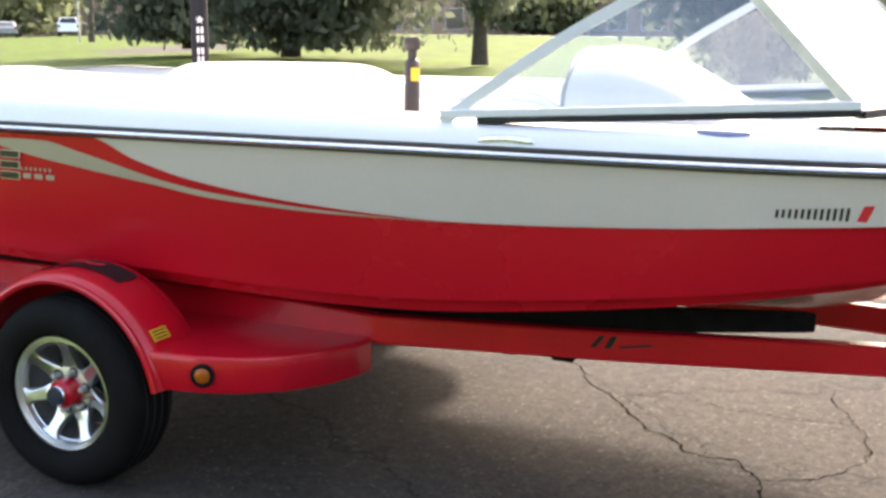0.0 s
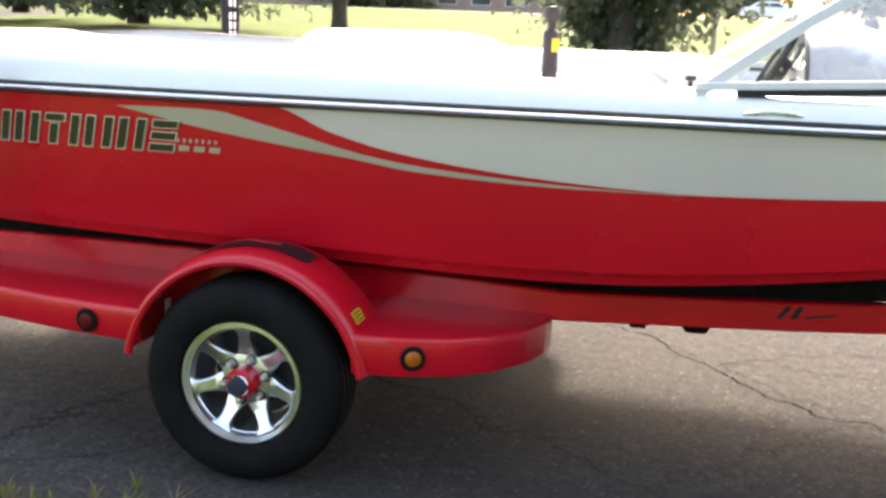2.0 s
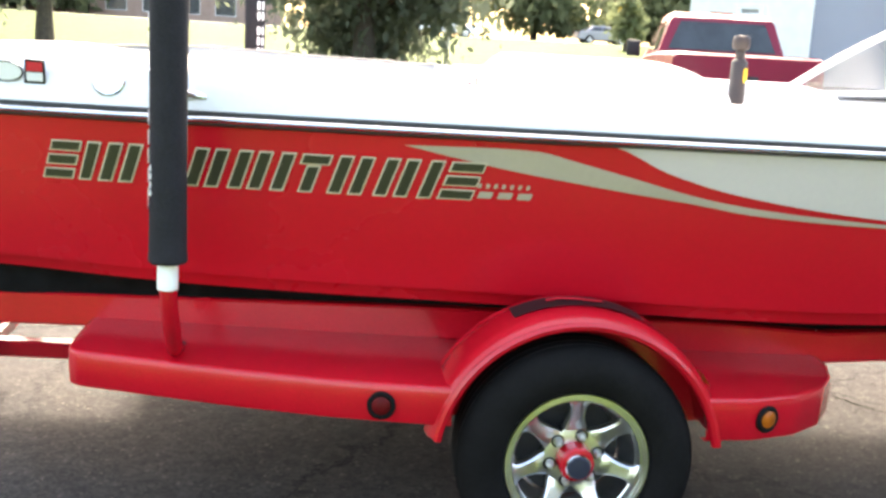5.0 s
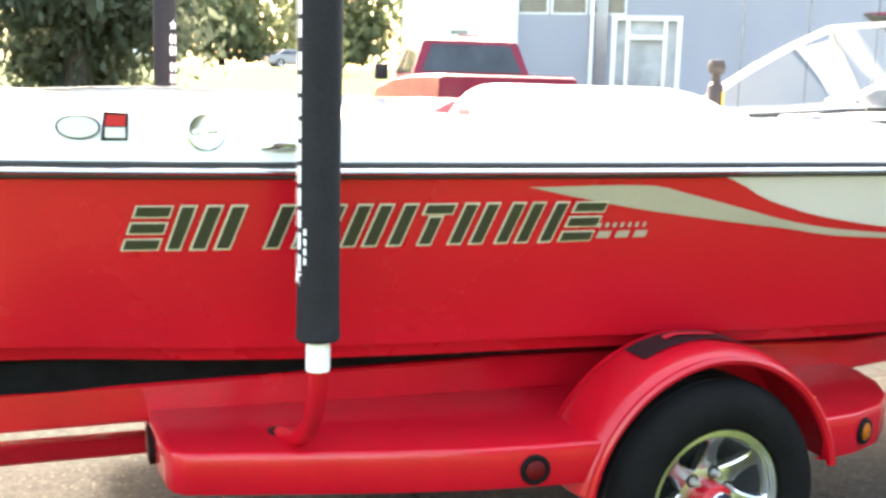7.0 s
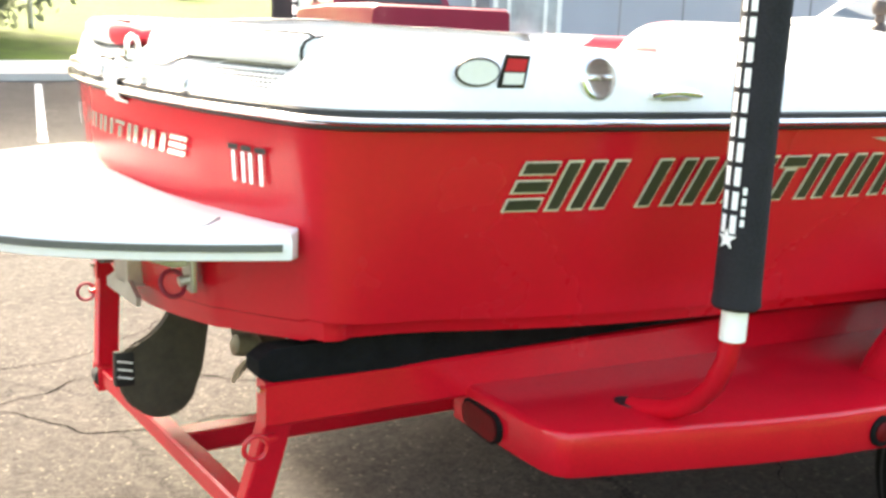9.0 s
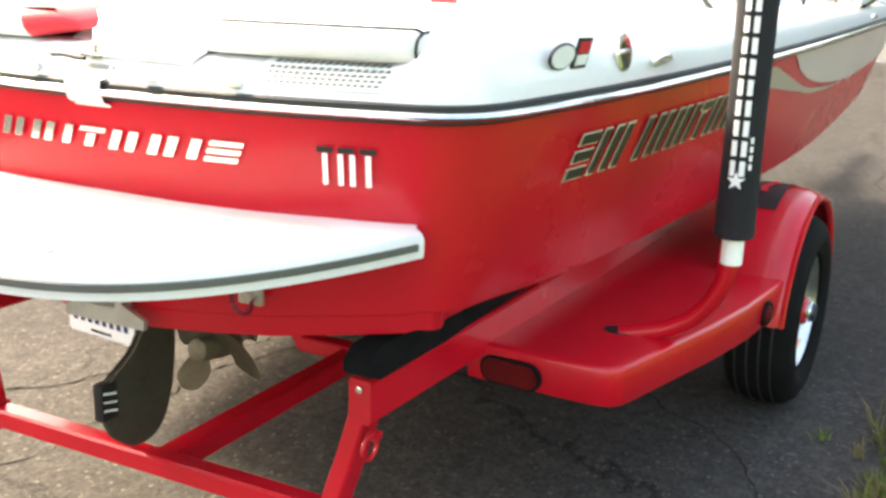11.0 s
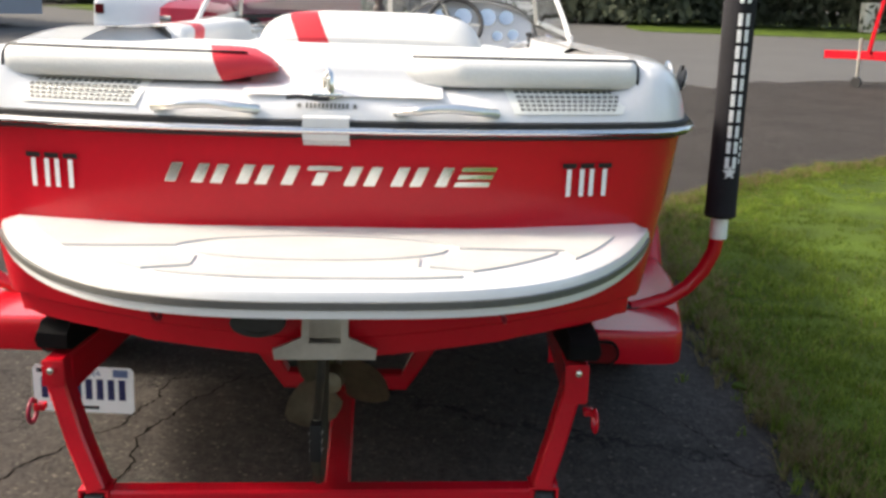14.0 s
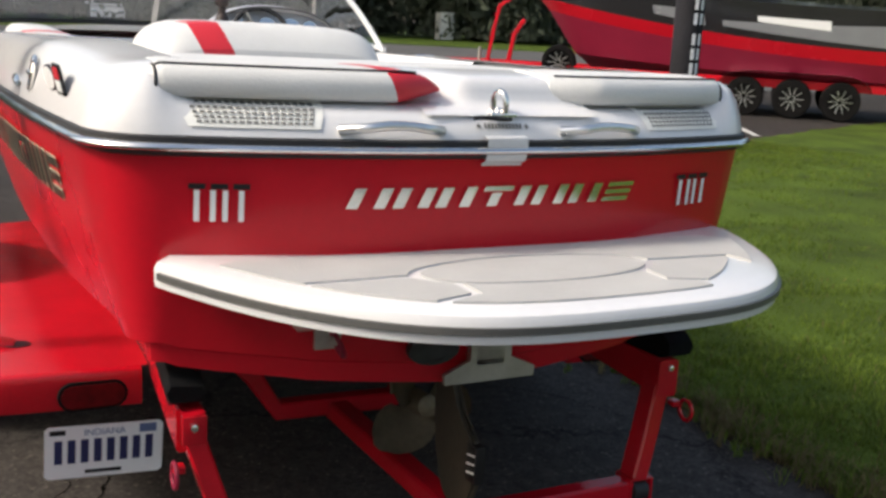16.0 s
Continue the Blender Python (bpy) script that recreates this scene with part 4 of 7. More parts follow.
for s in (-1, 1):
    emblem(4.22, s, 1.343, 0.075, 0.03, BLUE, "blue oval emblem")
    # filler cap and the oval sticker with its red and white block
    y = s * (half_beam(0.68) - 0.024)
    m = Matrix.Translation((0.67, y, 1.353)) @ Euler((radians(s * -80), 0, 0)).to_matrix().to_4x4()
    f = part("filler_cap", lathe([(0.045, 0), (0.047, 0.006), (0.042, 0.01), (0.03, 0.008), (0.01, 0.008)], m, 28), CHROME, boat, "chrome fuel filler cap")
    part("grip_bar", box((0, 0, 0), (0.055, 0.01, 0.012), 0.003, m @ Matrix.Translation((0, 0, 0.012))), CHROME, f)
    ms = Matrix.Translation((0.385, s * (half_beam(0.37) - 0.007), 1.362)) @ Euler((radians(90 + 13), 0, radians(-7) if s < 0 else radians(187))).to_matrix().to_4x4()
    bm = bmesh.new()
    prism_into(bm, [(-0.03 + 0.055 * math.cos(k * math.tau / 28), 0.03 * math.sin(k * math.tau / 28)) for k in range(28)], ms @ Matrix.Translation((0, 0, -0.004)), 0.006)
    prism_into(bm, [(0.025, -0.032), (0.092, -0.032), (0.096, 0.036), (0.034, 0.038)], ms @ Matrix.Translation((0, 0, -0.004)), 0.006)
    st = part("side_sticker", bm, INK, boat, "black rimmed oval sticker")
    bm = bmesh.new()
    prism_into(bm, [(-0.03 + 0.050 * math.cos(k * math.tau / 28), 0.0255 * math.sin(k * math.tau / 28)) for k in range(28)], ms @ Matrix.Translation((0, 0, 0.001)), 0.003)
    prism_into(bm, [(0.035, -0.024), (0.086, -0.024), (0.087, 0.0), (0.036, 0.0)], ms @ Matrix.Translation((0, 0, 0.001)), 0.003)
    part("white_field", bm, WHITE_INK, st)
    bm = bmesh.new()
    prism_into(bm, [(0.036, 0.004), (0.087, 0.004), (0.088, 0.029), (0.04, 0.030)], ms @ Matrix.Translation((0, 0, 0.001)), 0.003)
    part("red_field", bm, VINYL_RED, st)


def stern_pt(y, z, out=0.0):
    """A point of the white stern face above the rail, or of the red transom below it."""
    ay = abs(y)
    if z < RAIL_LO:
        return Vector((stern_x(ay) + 0.015 + 0.06 * (RAIL_LO - z) - out, y, z))
    u = min((z - 1.278) / (0.150 * 0.51), 1.0)
    o = 0.006
    for (a, ha), (b, hb) in zip(DECK_PROF, DECK_PROF[1:]):
        if ha <= u <= hb:
            o = a + (b - a) * (u - ha) / (hb - ha)
    return Vector((stern_x(ay) + o - out, y, z))


SLOT = material("slot_and_print_grey", (0.16, 0.16, 0.15), 0.8)


def stern_fittings():
    for s in (-1, 1):
        # air vent: a frame, with the shade in its grid of slots painted on
        bm = bmesh.new()
        y0, y1, z0, z1 = s * 0.402, s * 0.717, 1.302, 1.360
        def pt(u, v, o):
            taper = (1 - v) * 0.025
            uu = 0.5 + (u - 0.5) * (1 - 2 * taper / 0.305)
            return stern_pt(y0 + (y1 - y0) * uu, z0 + (z1 - z0) * v, o)
        grid_into(bm, [[pt(i / 12, j / 4, 0.004) for i in range(13)] for j in range(5)])
        v = part("air_vent", bm, PVC, boat, "white slotted air vent")
        # flat dark quads stand for the shaded insides of the slots
        bm = bmesh.new()
        for i in range(17):
            for j in range(5):
                u0, v0 = 0.07 + i * 0.051, 0.14 + j * 0.155
                w, h = 0.036, 0.085
                q = [bm.verts.new(pt(a, b, 0.0065)) for a, b in ((u0, v0), (u0 + w, v0), (u0 + w, v0 + h), (u0, v0 + h))]
                bm.faces.new(q)
        tagged(part("slot_patches", bm, SLOT, v, "flat dark patches painted as vent openings"), kind="stuff")
        # grab bar
        ya, yb = s * 0.155, s * 0.385
        pts = []
        for k in range(15):
            u = k / 14
            lift = 0.045 * min(1, math.sin(math.pi * u) * 1.6)
            p = stern_pt(ya + (yb - ya) * u, 1.302 + 0.014 * math.sin(math.pi * u), 0.002 + lift)
            pts.append(p)
        part("grab_bar", tube(pts, [0.012] + [0.0105] * 13 + [0.012], 12), ALU, boat, "satin steel grab bar")
    # tow eye with its pin, in the hollow between the cushions
    e = part("tow_eye", lathe([(0.020, 1.328), (0.020, 1.338), (0.012, 1.344), (0.010, 1.350), (0.004, 1.353)], Matrix.Translation((-0.062, 0, 0)), 20), CHROME, boat, "chrome stern tow eye")
    loop = [(-0.017, 0.0), (-0.018, 0.018), (-0.017, 0.036), (-0.010, 0.049), (0.0, 0.053), (0.010, 0.049), (0.017, 0.036), (0.018, 0.018), (0.017, 0.0)]
    part("eye_ring", tube([(-0.062 + u * 0.9, u * 0.45, 1.336 + v) for u, v in loop], 0.0075, 10), CHROME, e)
    part("eye_base", box((-0.062, 0, 1.337), (0.05, 0.07, 0.008), 0.003), CHROME, e)
    part("rope_loop", tube([(-0.112, 0.088 - 0.095 * k / 8, 1.333 + 0.002 * math.sin(k * 0.7)) for k in range(9)], 0.005, 8), INK, e)
    bm = bmesh.new()
    rows = []
    for k in range(21):
        y = 0.19 - 0.45 * k / 20
        deep = 0.07 * min(1.0, max(0.0, (y - 0.07) / 0.06))
        rows.append([(x + deep * min(1.0, w * 1.2) * (z > 1.353), y, z) for x, z, w in ((-0.075, 1.335, 0.2), (-0.045, 1.348, 0.4), (-0.018, 1.354, 0.7), (-0.006, 1.366, 1.0), (0.0, 1.385, 1.0), (0.008, 1.402, 0.9), (0.026, 1.413, 0.8), (0.06, 1.418, 0.5), (0.21, 1.424, 0.0))])
    grid_into(bm, rows)
    part("stern_hollow", bm, WHITE, boat, "white moulded hollow in the stern deck", smooth=80)
    # tape over the joint of the rail
    bm = bmesh.new()
    grid_into(bm, [[stern_pt(y, z, 0.0215 if 1.236 < z < 1.29 else 0.003) for y in (-0.052, -0.026, 0, 0.026, 0.052)] for z in (1.225, 1.23, 1.238, 1.26, 1.288, 1.293, 1.297)])
    part("rail_joiner", bm, FRAME_PAINT, boat, "white plastic cover over the rail joint")
    # maker's line above it: two stars and a row of plain bars
    bm = bmesh.new()
    for y in (-0.062, 0.062):
        star_into(bm, lambda a, b: stern_pt(y + a, 1.313 + b, 0.003), 0.008)
    for k in range(11):
        y = -0.045 + k * 0.009
        q = [bm.verts.new(stern_pt(a, b, 0.003)) for a, b in ((y - 0.003, 1.308), (y + 0.003, 1.308), (y + 0.003, 1.319), (y - 0.003, 1.319))]
        bm.faces.new(q)
    part("stern_lettering", bm, SLOT, boat, "small black stars and plain bars")


def star_into(bm, put, r):
    ps = []
    for k in range(10):
        a = math.pi / 2 + k * math.pi / 5
        q = r if k % 2 == 0 else r * 0.42
        ps.append(bm.verts.new(put(q * math.cos(a), q * math.sin(a))))
    c = bm.verts.new(put(0, 0))
    for k in range(10):
        bm.faces.new((c, ps[k], ps[(k + 1) % 10]))


stern_fittings()


# ---- plain-shape marks on hull and transom ----
def stroke_into(bm, put, a, b, w, slant):
    """A bar from a to b in the mark's own plane, w wide, sheared by slant."""
    (x0, z0), (x1, z1) = a, b
    if abs(z1 - z0) > abs(x1 - x0) * 0.5:
        q = [(x0 - w / 2, z0), (x0 + w / 2, z0), (x1 + w / 2, z1), (x1 - w / 2, z1)]
    else:
        q = [(x0, z0 - w / 2), (x1, z1 - w / 2), (x1, z1 + w / 2), (x0, z0 + w / 2)]
    vs = [bm.verts.new(put(x + slant * z, z)) for x, z in q]
    bm.faces.new(vs)


def mark(name, widths, height, put, w, mat, parent, label, slant=0.28, gap=0.25, grow=0.0, code=""):
    """A row of plain slanted bars: pairs, singles, or three level bars one above the other."""
    x = 0
    for k, wd in enumerate(widths):
        kind = code[k] if code else "2"
        bars = []
        if kind == "2":
            bars = [((x + f * wd, 0), (x + f * wd, height)) for f in (0.14, 0.86)]
        elif kind == "1":
            bars = [((x + wd / 2, 0), (x + wd / 2, height))]
        elif kind == "3":
            bars = [((x, f * height), (x + wd, f * height)) for f in (0.11, 0.5, 0.89)]
        elif kind == "7":
            bars = [((x + wd / 2, 0), (x + wd / 2, height * 0.68)), ((x, 0.89 * height), (x + wd, 0.89 * height))]
        for (ax, az), (bx, bz) in bars:
            bm = bmesh.new()
            if az == bz:
                stroke_into(bm, put, (ax - grow, az), (bx + grow, bz), w * 0.76 if height > 0.06 else min(w * 0.6, height * 0.25), slant)
            else:
                stroke_into(bm, put, (ax, az - grow), (bx, bz + grow), w, slant)
            part(name, bm, mat, parent, label, smooth=0)
        x += abs(wd) + gap * height


def side_marks():
    wd = [0.088, 0.085, 0.03, 0.03, 0.095, 0.092, 0.09, 0.075, 0.03, 0.10, 0.095, 0.09]
    for s in (-1, 1):
        for w, grow, mat, o, lb in ((0.041, 0.005, CREAM, 0.006, "cream rim of a slanted bar"), (0.031, 0.0, OLIVE, 0.009, "plain slanted dark bar")):
            def put(x, z, s=s, o=o):
                xx = 0.462 + x if s < 0 else 1.70 - x
                q = hull_side(xx, 1.069 + z, o + 0.008)
                return Vector((q.x, s * abs(q.y), q.z))
            mark("mark_bar", wd, 0.105, put, w, mat, hull, lb, 0.34, 0.29, grow, "321022271223")
        def put2(x, z, s=s):
            xx = 1.715 + x if s < 0 else 1.885 - x
            q = hull_side(xx, 1.073 + z, 0.014)
            return Vector((q.x, s * abs(q.y), q.z))
        mark("small_mark", [0.045] * 3, 0.02, put2, 0.04, SILVER, hull, "small silver bar", 0.3, 0.6, 0, "111")
        mark("small_mark", [0.012] * 7, 0.014, lambda x, z, p=put2: p(x, z + 0.03), 0.010, SILVER, hull, "", 0.2, 0.8, 0, "1111111")
        def put3(x, z, s=s):
            xx = 4.37 + x if s < 0 else 4.62 - x
            q = hull_side(xx, 1.108 + 0.075 * x + z, 0.012)
            return Vector((q.x, s * abs(q.y), q.z))
        mark("bow_mark", [0.022] * 6, 0.04, put3, 0.008, INK, hull, "dark plain bar on the white panel", 0.1, 0.25)
        mark("bow_badge", [0.03], 0.044, lambda x, z, p=put3: p(x + 0.2, z), 0.026, VINYL_RED, hull, "small red badge", 0.4, 0.2, 0, "1")

    def putc(x, z):
        return stern_pt(0.367 - x, 1.133 + z, 0.010)
    mark("transom_bar", [0.085, 0.081, 0.081, 0.076, 0.027, 0.086, 0.081, 0.081], 0.045, putc, 0.026, CHROME, hull, "chrome plain slanted bar", 0.45, 0.45, 0, "22271223")
    for s in (-1, 1):
        def putt(x, z, s=s):
            return stern_pt((0.692 if s > 0 else -0.55) - x, 1.106 + z, 0.008)
        mark("white_bar", [0.034] * 3, 0.066, putt, 0.011, WHITE_INK, hull, "small white plain bar", 0.0, 0.16, 0, "121")
        mark("bar_top", [0.034] * 3, 0.012, lambda x, z, p=putt: p(x, z + 0.068), 0.034, INK, hull, "", 0.0, 0.88, 0, "111")


side_marks()


# ---- swim platform ----
def platform():
    pf = new("swim_platform")
    pf.parent = boat
    tagged(pf, "white swim platform with grey foam pads")
    def rim(a, inset=0.0):
        """a from -1 to 1 across the after edge."""
        y = a * (0.756 - inset) - 0.01
        x = -0.585 + inset + (0.568 - inset) * abs(a) ** (2.9 if a > 0 else 4.0) + 0.012 * abs(a)
        return x, y
    ol = [rim(-1 + k / 30) for k in range(61)]
    fwd = [(stern_x(y) + 0.03, y) for y in [0.725 - 1.47 * k / 20 for k in range(21)]]
    bm = bmesh.new()
    loop = ol + fwd
    prof = [(0.0, 0.968), (-0.012, 0.972), (-0.014, 0.984), (-0.014, 1.012), (-0.008, 1.024), (0.012, 1.031)]
    cx, cy = -0.2, 0.0
    rows = []
    for o, z in prof:
        row = []
        for x, y in loop:
            v = Vector((x - cx, y - cy))
            v.normalize()
            row.append(Vector((x + v.x * -o, y + v.y * -o, z)) if x < stern_x(abs(y)) + 0.0 else Vector((x, y, z)))
        rows.append(row)
    vs = grid_into(bm, rows, close=True)
    bm.faces.new(vs[0])
    bm.faces.new(vs[-1])
    part("deck_board", bm, WHITE, pf, "white platform board")
    part("edge_trim", tube([Vector((rim(-1 + k / 40)[0] - 0.0155, rim(-1 + k / 40)[1] * 1.012, 0.998)) for k in range(81)], 0.008, flat=(0.008, 0.015)), TRIM_GREY, pf, "dark grey edge trim")
    # foam pads: an oval in the middle, and panels round it with channels between
    def pad(name, pts):
        b2 = bmesh.new()
        prism_into(b2, pts, Matrix.Translation((0, 0, 1.0305)), 0.005)
        part(name, b2, MAT_GREY, pf, "grey textured foam pad", smooth=0)
    def arc(r, a0, a1, n=14):
        return [(-0.29 + 0.105 * r * math.cos(a0 + (a1 - a0) * k / n), 0.275 * r * math.sin(a0 + (a1 - a0) * k / n)) for k in range(n + 1)]
    def rim_run(a0, a1, n=10, inset=0.05):
        return [rim(a0 + (a1 - a0) * k / n, inset) for k in range(n + 1)]
    pad("foam_pad", arc(1.0, 0, math.tau, 40)[:-1])
    g = 1.10
    pad("foam_pad", arc(g, radians(-84), radians(84), 24) + [(-0.278, 0.335), (-0.285, 0.53)] + rim_run(0.755, 0.93, 6) + [(-0.08, 0.60), (-0.085, 0.45), (-0.088, 0.2), (-0.088, -0.2), (-0.085, -0.45), (-0.08, -0.60)] + rim_run(-0.93, -0.755, 6) + [(-0.285, -0.53), (-0.278, -0.335)])
    for s in (-1, 1):
        side = arc(g, radians(97), radians(128), 8) + [(-0.44, 0.235), (-0.468, 0.32)] + rim_run(0.47, 0.725, 8) + [(-0.305, 0.515), (-0.30, 0.34)]
        side = [(x, s * y) for x, y in side]
        pad("foam_pad", side if s > 0 else side[::-1])
    pad("foam_pad", arc(g, radians(134), radians(226), 16) + [(-0.447, -0.213), (-0.485, -0.295)] + rim_run(-0.41, 0.41, 14) + [(-0.485, 0.295), (-0.447, 0.213)])
    # brackets below
    for y in (-0.42, 0.42):
        b3 = bmesh.new()
        prism_into(b3, [(0, 0), (0.22, 0), (0.22, -0.02), (0.04, -0.085), (0, -0.085)], Matrix.Translation((-0.07, y + 0.02, 0.967)) @ Euler((radians(90), 0, radians(180))).to_matrix().to_4x4(), 0.04)
        part("bracket", b3, DULL, pf, "grey cast alloy bracket")
    return pf


platform()


def underwater_gear():
    # trim plate and its arm
    bm = bmesh.new()
    prism_into(bm, [(-0.119, 0.718), (0.119, 0.718), (0.122, 0.742), (0.055, 0.772), (0.053, 0.835), (-0.053, 0.835), (-0.055, 0.772), (-0.122, 0.742)], Matrix.Translation((-0.105, 0, 0)) @ Euler((radians(90), 0, radians(90))).to_matrix().to_4x4(), 0.012)
    box_into(bm, (-0.075, 0, 0.80), (0.06, 0.09, 0.10), 0.008)
    part("trim_plate", bm, DULL, boat, "grey metal trim plate on the transom")
    part("exhaust", lathe([(0.060, 0), (0.064, 0.01), (0.064, 0.03), (0.048, 0.03), (0.04, 0.026)], Matrix.Translation((-0.085, 0.155, 0.81)) @ Euler((0, radians(-90), 0)).to_matrix().to_4x4() @ Matrix.Diagonal((0.55, 1, 1, 1)), 24), BLACK, boat, "black rubber exhaust outlet")
    for y in (-0.40, 0.40):
        e = part("tie_down_plate", box((-0.072, y, 0.885), (0.014, 0.062, 0.12), 0.005), DULL, boat, "dull metal stern tie-down eye")
        part("eye_stem", tube([(-0.075, y - 0.01, 0.855), (-0.10, y - 0.01, 0.85)], 0.012, 10), DULL, e)
        part("ring", tube([(-0.115 - 0.028 * math.cos(k * math.tau / 16), y - 0.01 + 0.012 * math.sin(k * math.tau / 16), 0.848 + 0.028 * math.sin(k * math.tau / 16)) for k in range(17)], 0.0055, 8), CARRED, e, "dark rusty ring")
    # rudder
    prof = [(0.155, 0.70), (0.154, 0.60), (0.148, 0.55), (0.137, 0.48), (0.112, 0.40), (0.085, 0.37), (0.055, 0.356), (0.015, 0.354), (-0.022, 0.37), (-0.066, 0.408), (-0.088, 0.452), (-0.093, 0.50), (-0.078, 0.56), (-0.03, 0.575), (0.0, 0.592), (0.03, 0.62), (0.055, 0.655), (0.07, 0.70)]
    bm = bmesh.new()
    prism_into(bm, prof, Matrix.Translation((-0.022, 0.031, 0)) @ Euler((radians(90), 0, 0)).to_matrix().to_4x4(), 0.022)
    bmesh.ops.bevel(bm, geom=[e for e in bm.edges], offset=0.006, segments=2, affect="EDGES")
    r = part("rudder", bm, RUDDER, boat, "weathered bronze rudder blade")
    part("rudder_sticker", box((-0.098, 0.020, 0.510), (0.05, 0.028, 0.095), 0.004), INK, r, "black label on the rudder edge")
    for k in range(3):
        part("label_bar", box((-0.098, 0.020, 0.487 + 0.022 * k), (0.042, 0.0295, 0.005), 0, Euler((0, radians(14), 0)).to_matrix().to_4x4()), WHITE_INK, r)
    # propeller on its shaft
    c = Vector((0.30, 0.012, 0.522))
    axis = Euler((0, radians(90 + 10), 0)).to_matrix().to_4x4()
    m = Matrix.Translation(c) @ axis
    p = part("propeller", lathe([(0.012, -0.10), (0.03, -0.09), (0.034, 0.0), (0.03, 0.06), (0.014, 0.07)], m, 20), BRONZE, boat, "bronze three-bladed propeller")
    for k in range(3):
        bm = bmesh.new()
        rows = []
        for i in range(9):
            u = i / 8
            r0 = 0.03 + 0.135 * u
            half = 0.095 * (math.sin(math.pi * (0.12 + 0.86 * u)) ** 0.7)
            row = []
            for j in range(7):
                v = -1 + j / 3
                a = v * half / max(r0, 0.06) * 0.75 + k * math.tau / 3 + 0.34 + 0.5 * u
                row.append(m @ Vector((r0 * math.cos(a), r0 * math.sin(a), v * half * 0.55 - 0.02)))
            rows.append(row)
        grid_into(bm, rows)
        bmesh.ops.solidify(bm, geom=bm.faces[:], thickness=0.006)
        part("blade", bm, BRONZE, p)
    part("shaft", tube([m @ Vector((0, 0, 0.05)), Vector((1.6, 0, 0.70))], 0.014, 12), DULL, p)
    part("strut", tube([m @ Vector((0, 0, 0.12)), m @ Vector((-0.2, 0, 0.14))], 0.02, flat=(0.05, 0.015)), BRONZE, boat, "bronze shaft strut")


underwater_gear()


def skew_stern():
    """The boat's stern stands a little askew on the trailer, its port quarter farther aft."""
    for ob in boat.children_recursive:
        if ob.type == "MESH":
            for v in ob.data.vertices:
                v.co.x -= 0.06 * v.co.y * min(1.0, max(0.0, (0.62 - v.co.x) / 0.5))


skew_stern()


# ---- trailer ----
trailer = thing("boat_trailer", (0, 0, 0), 0, "bright red powder-coated single-axle boat trailer under the boat", "trailer")


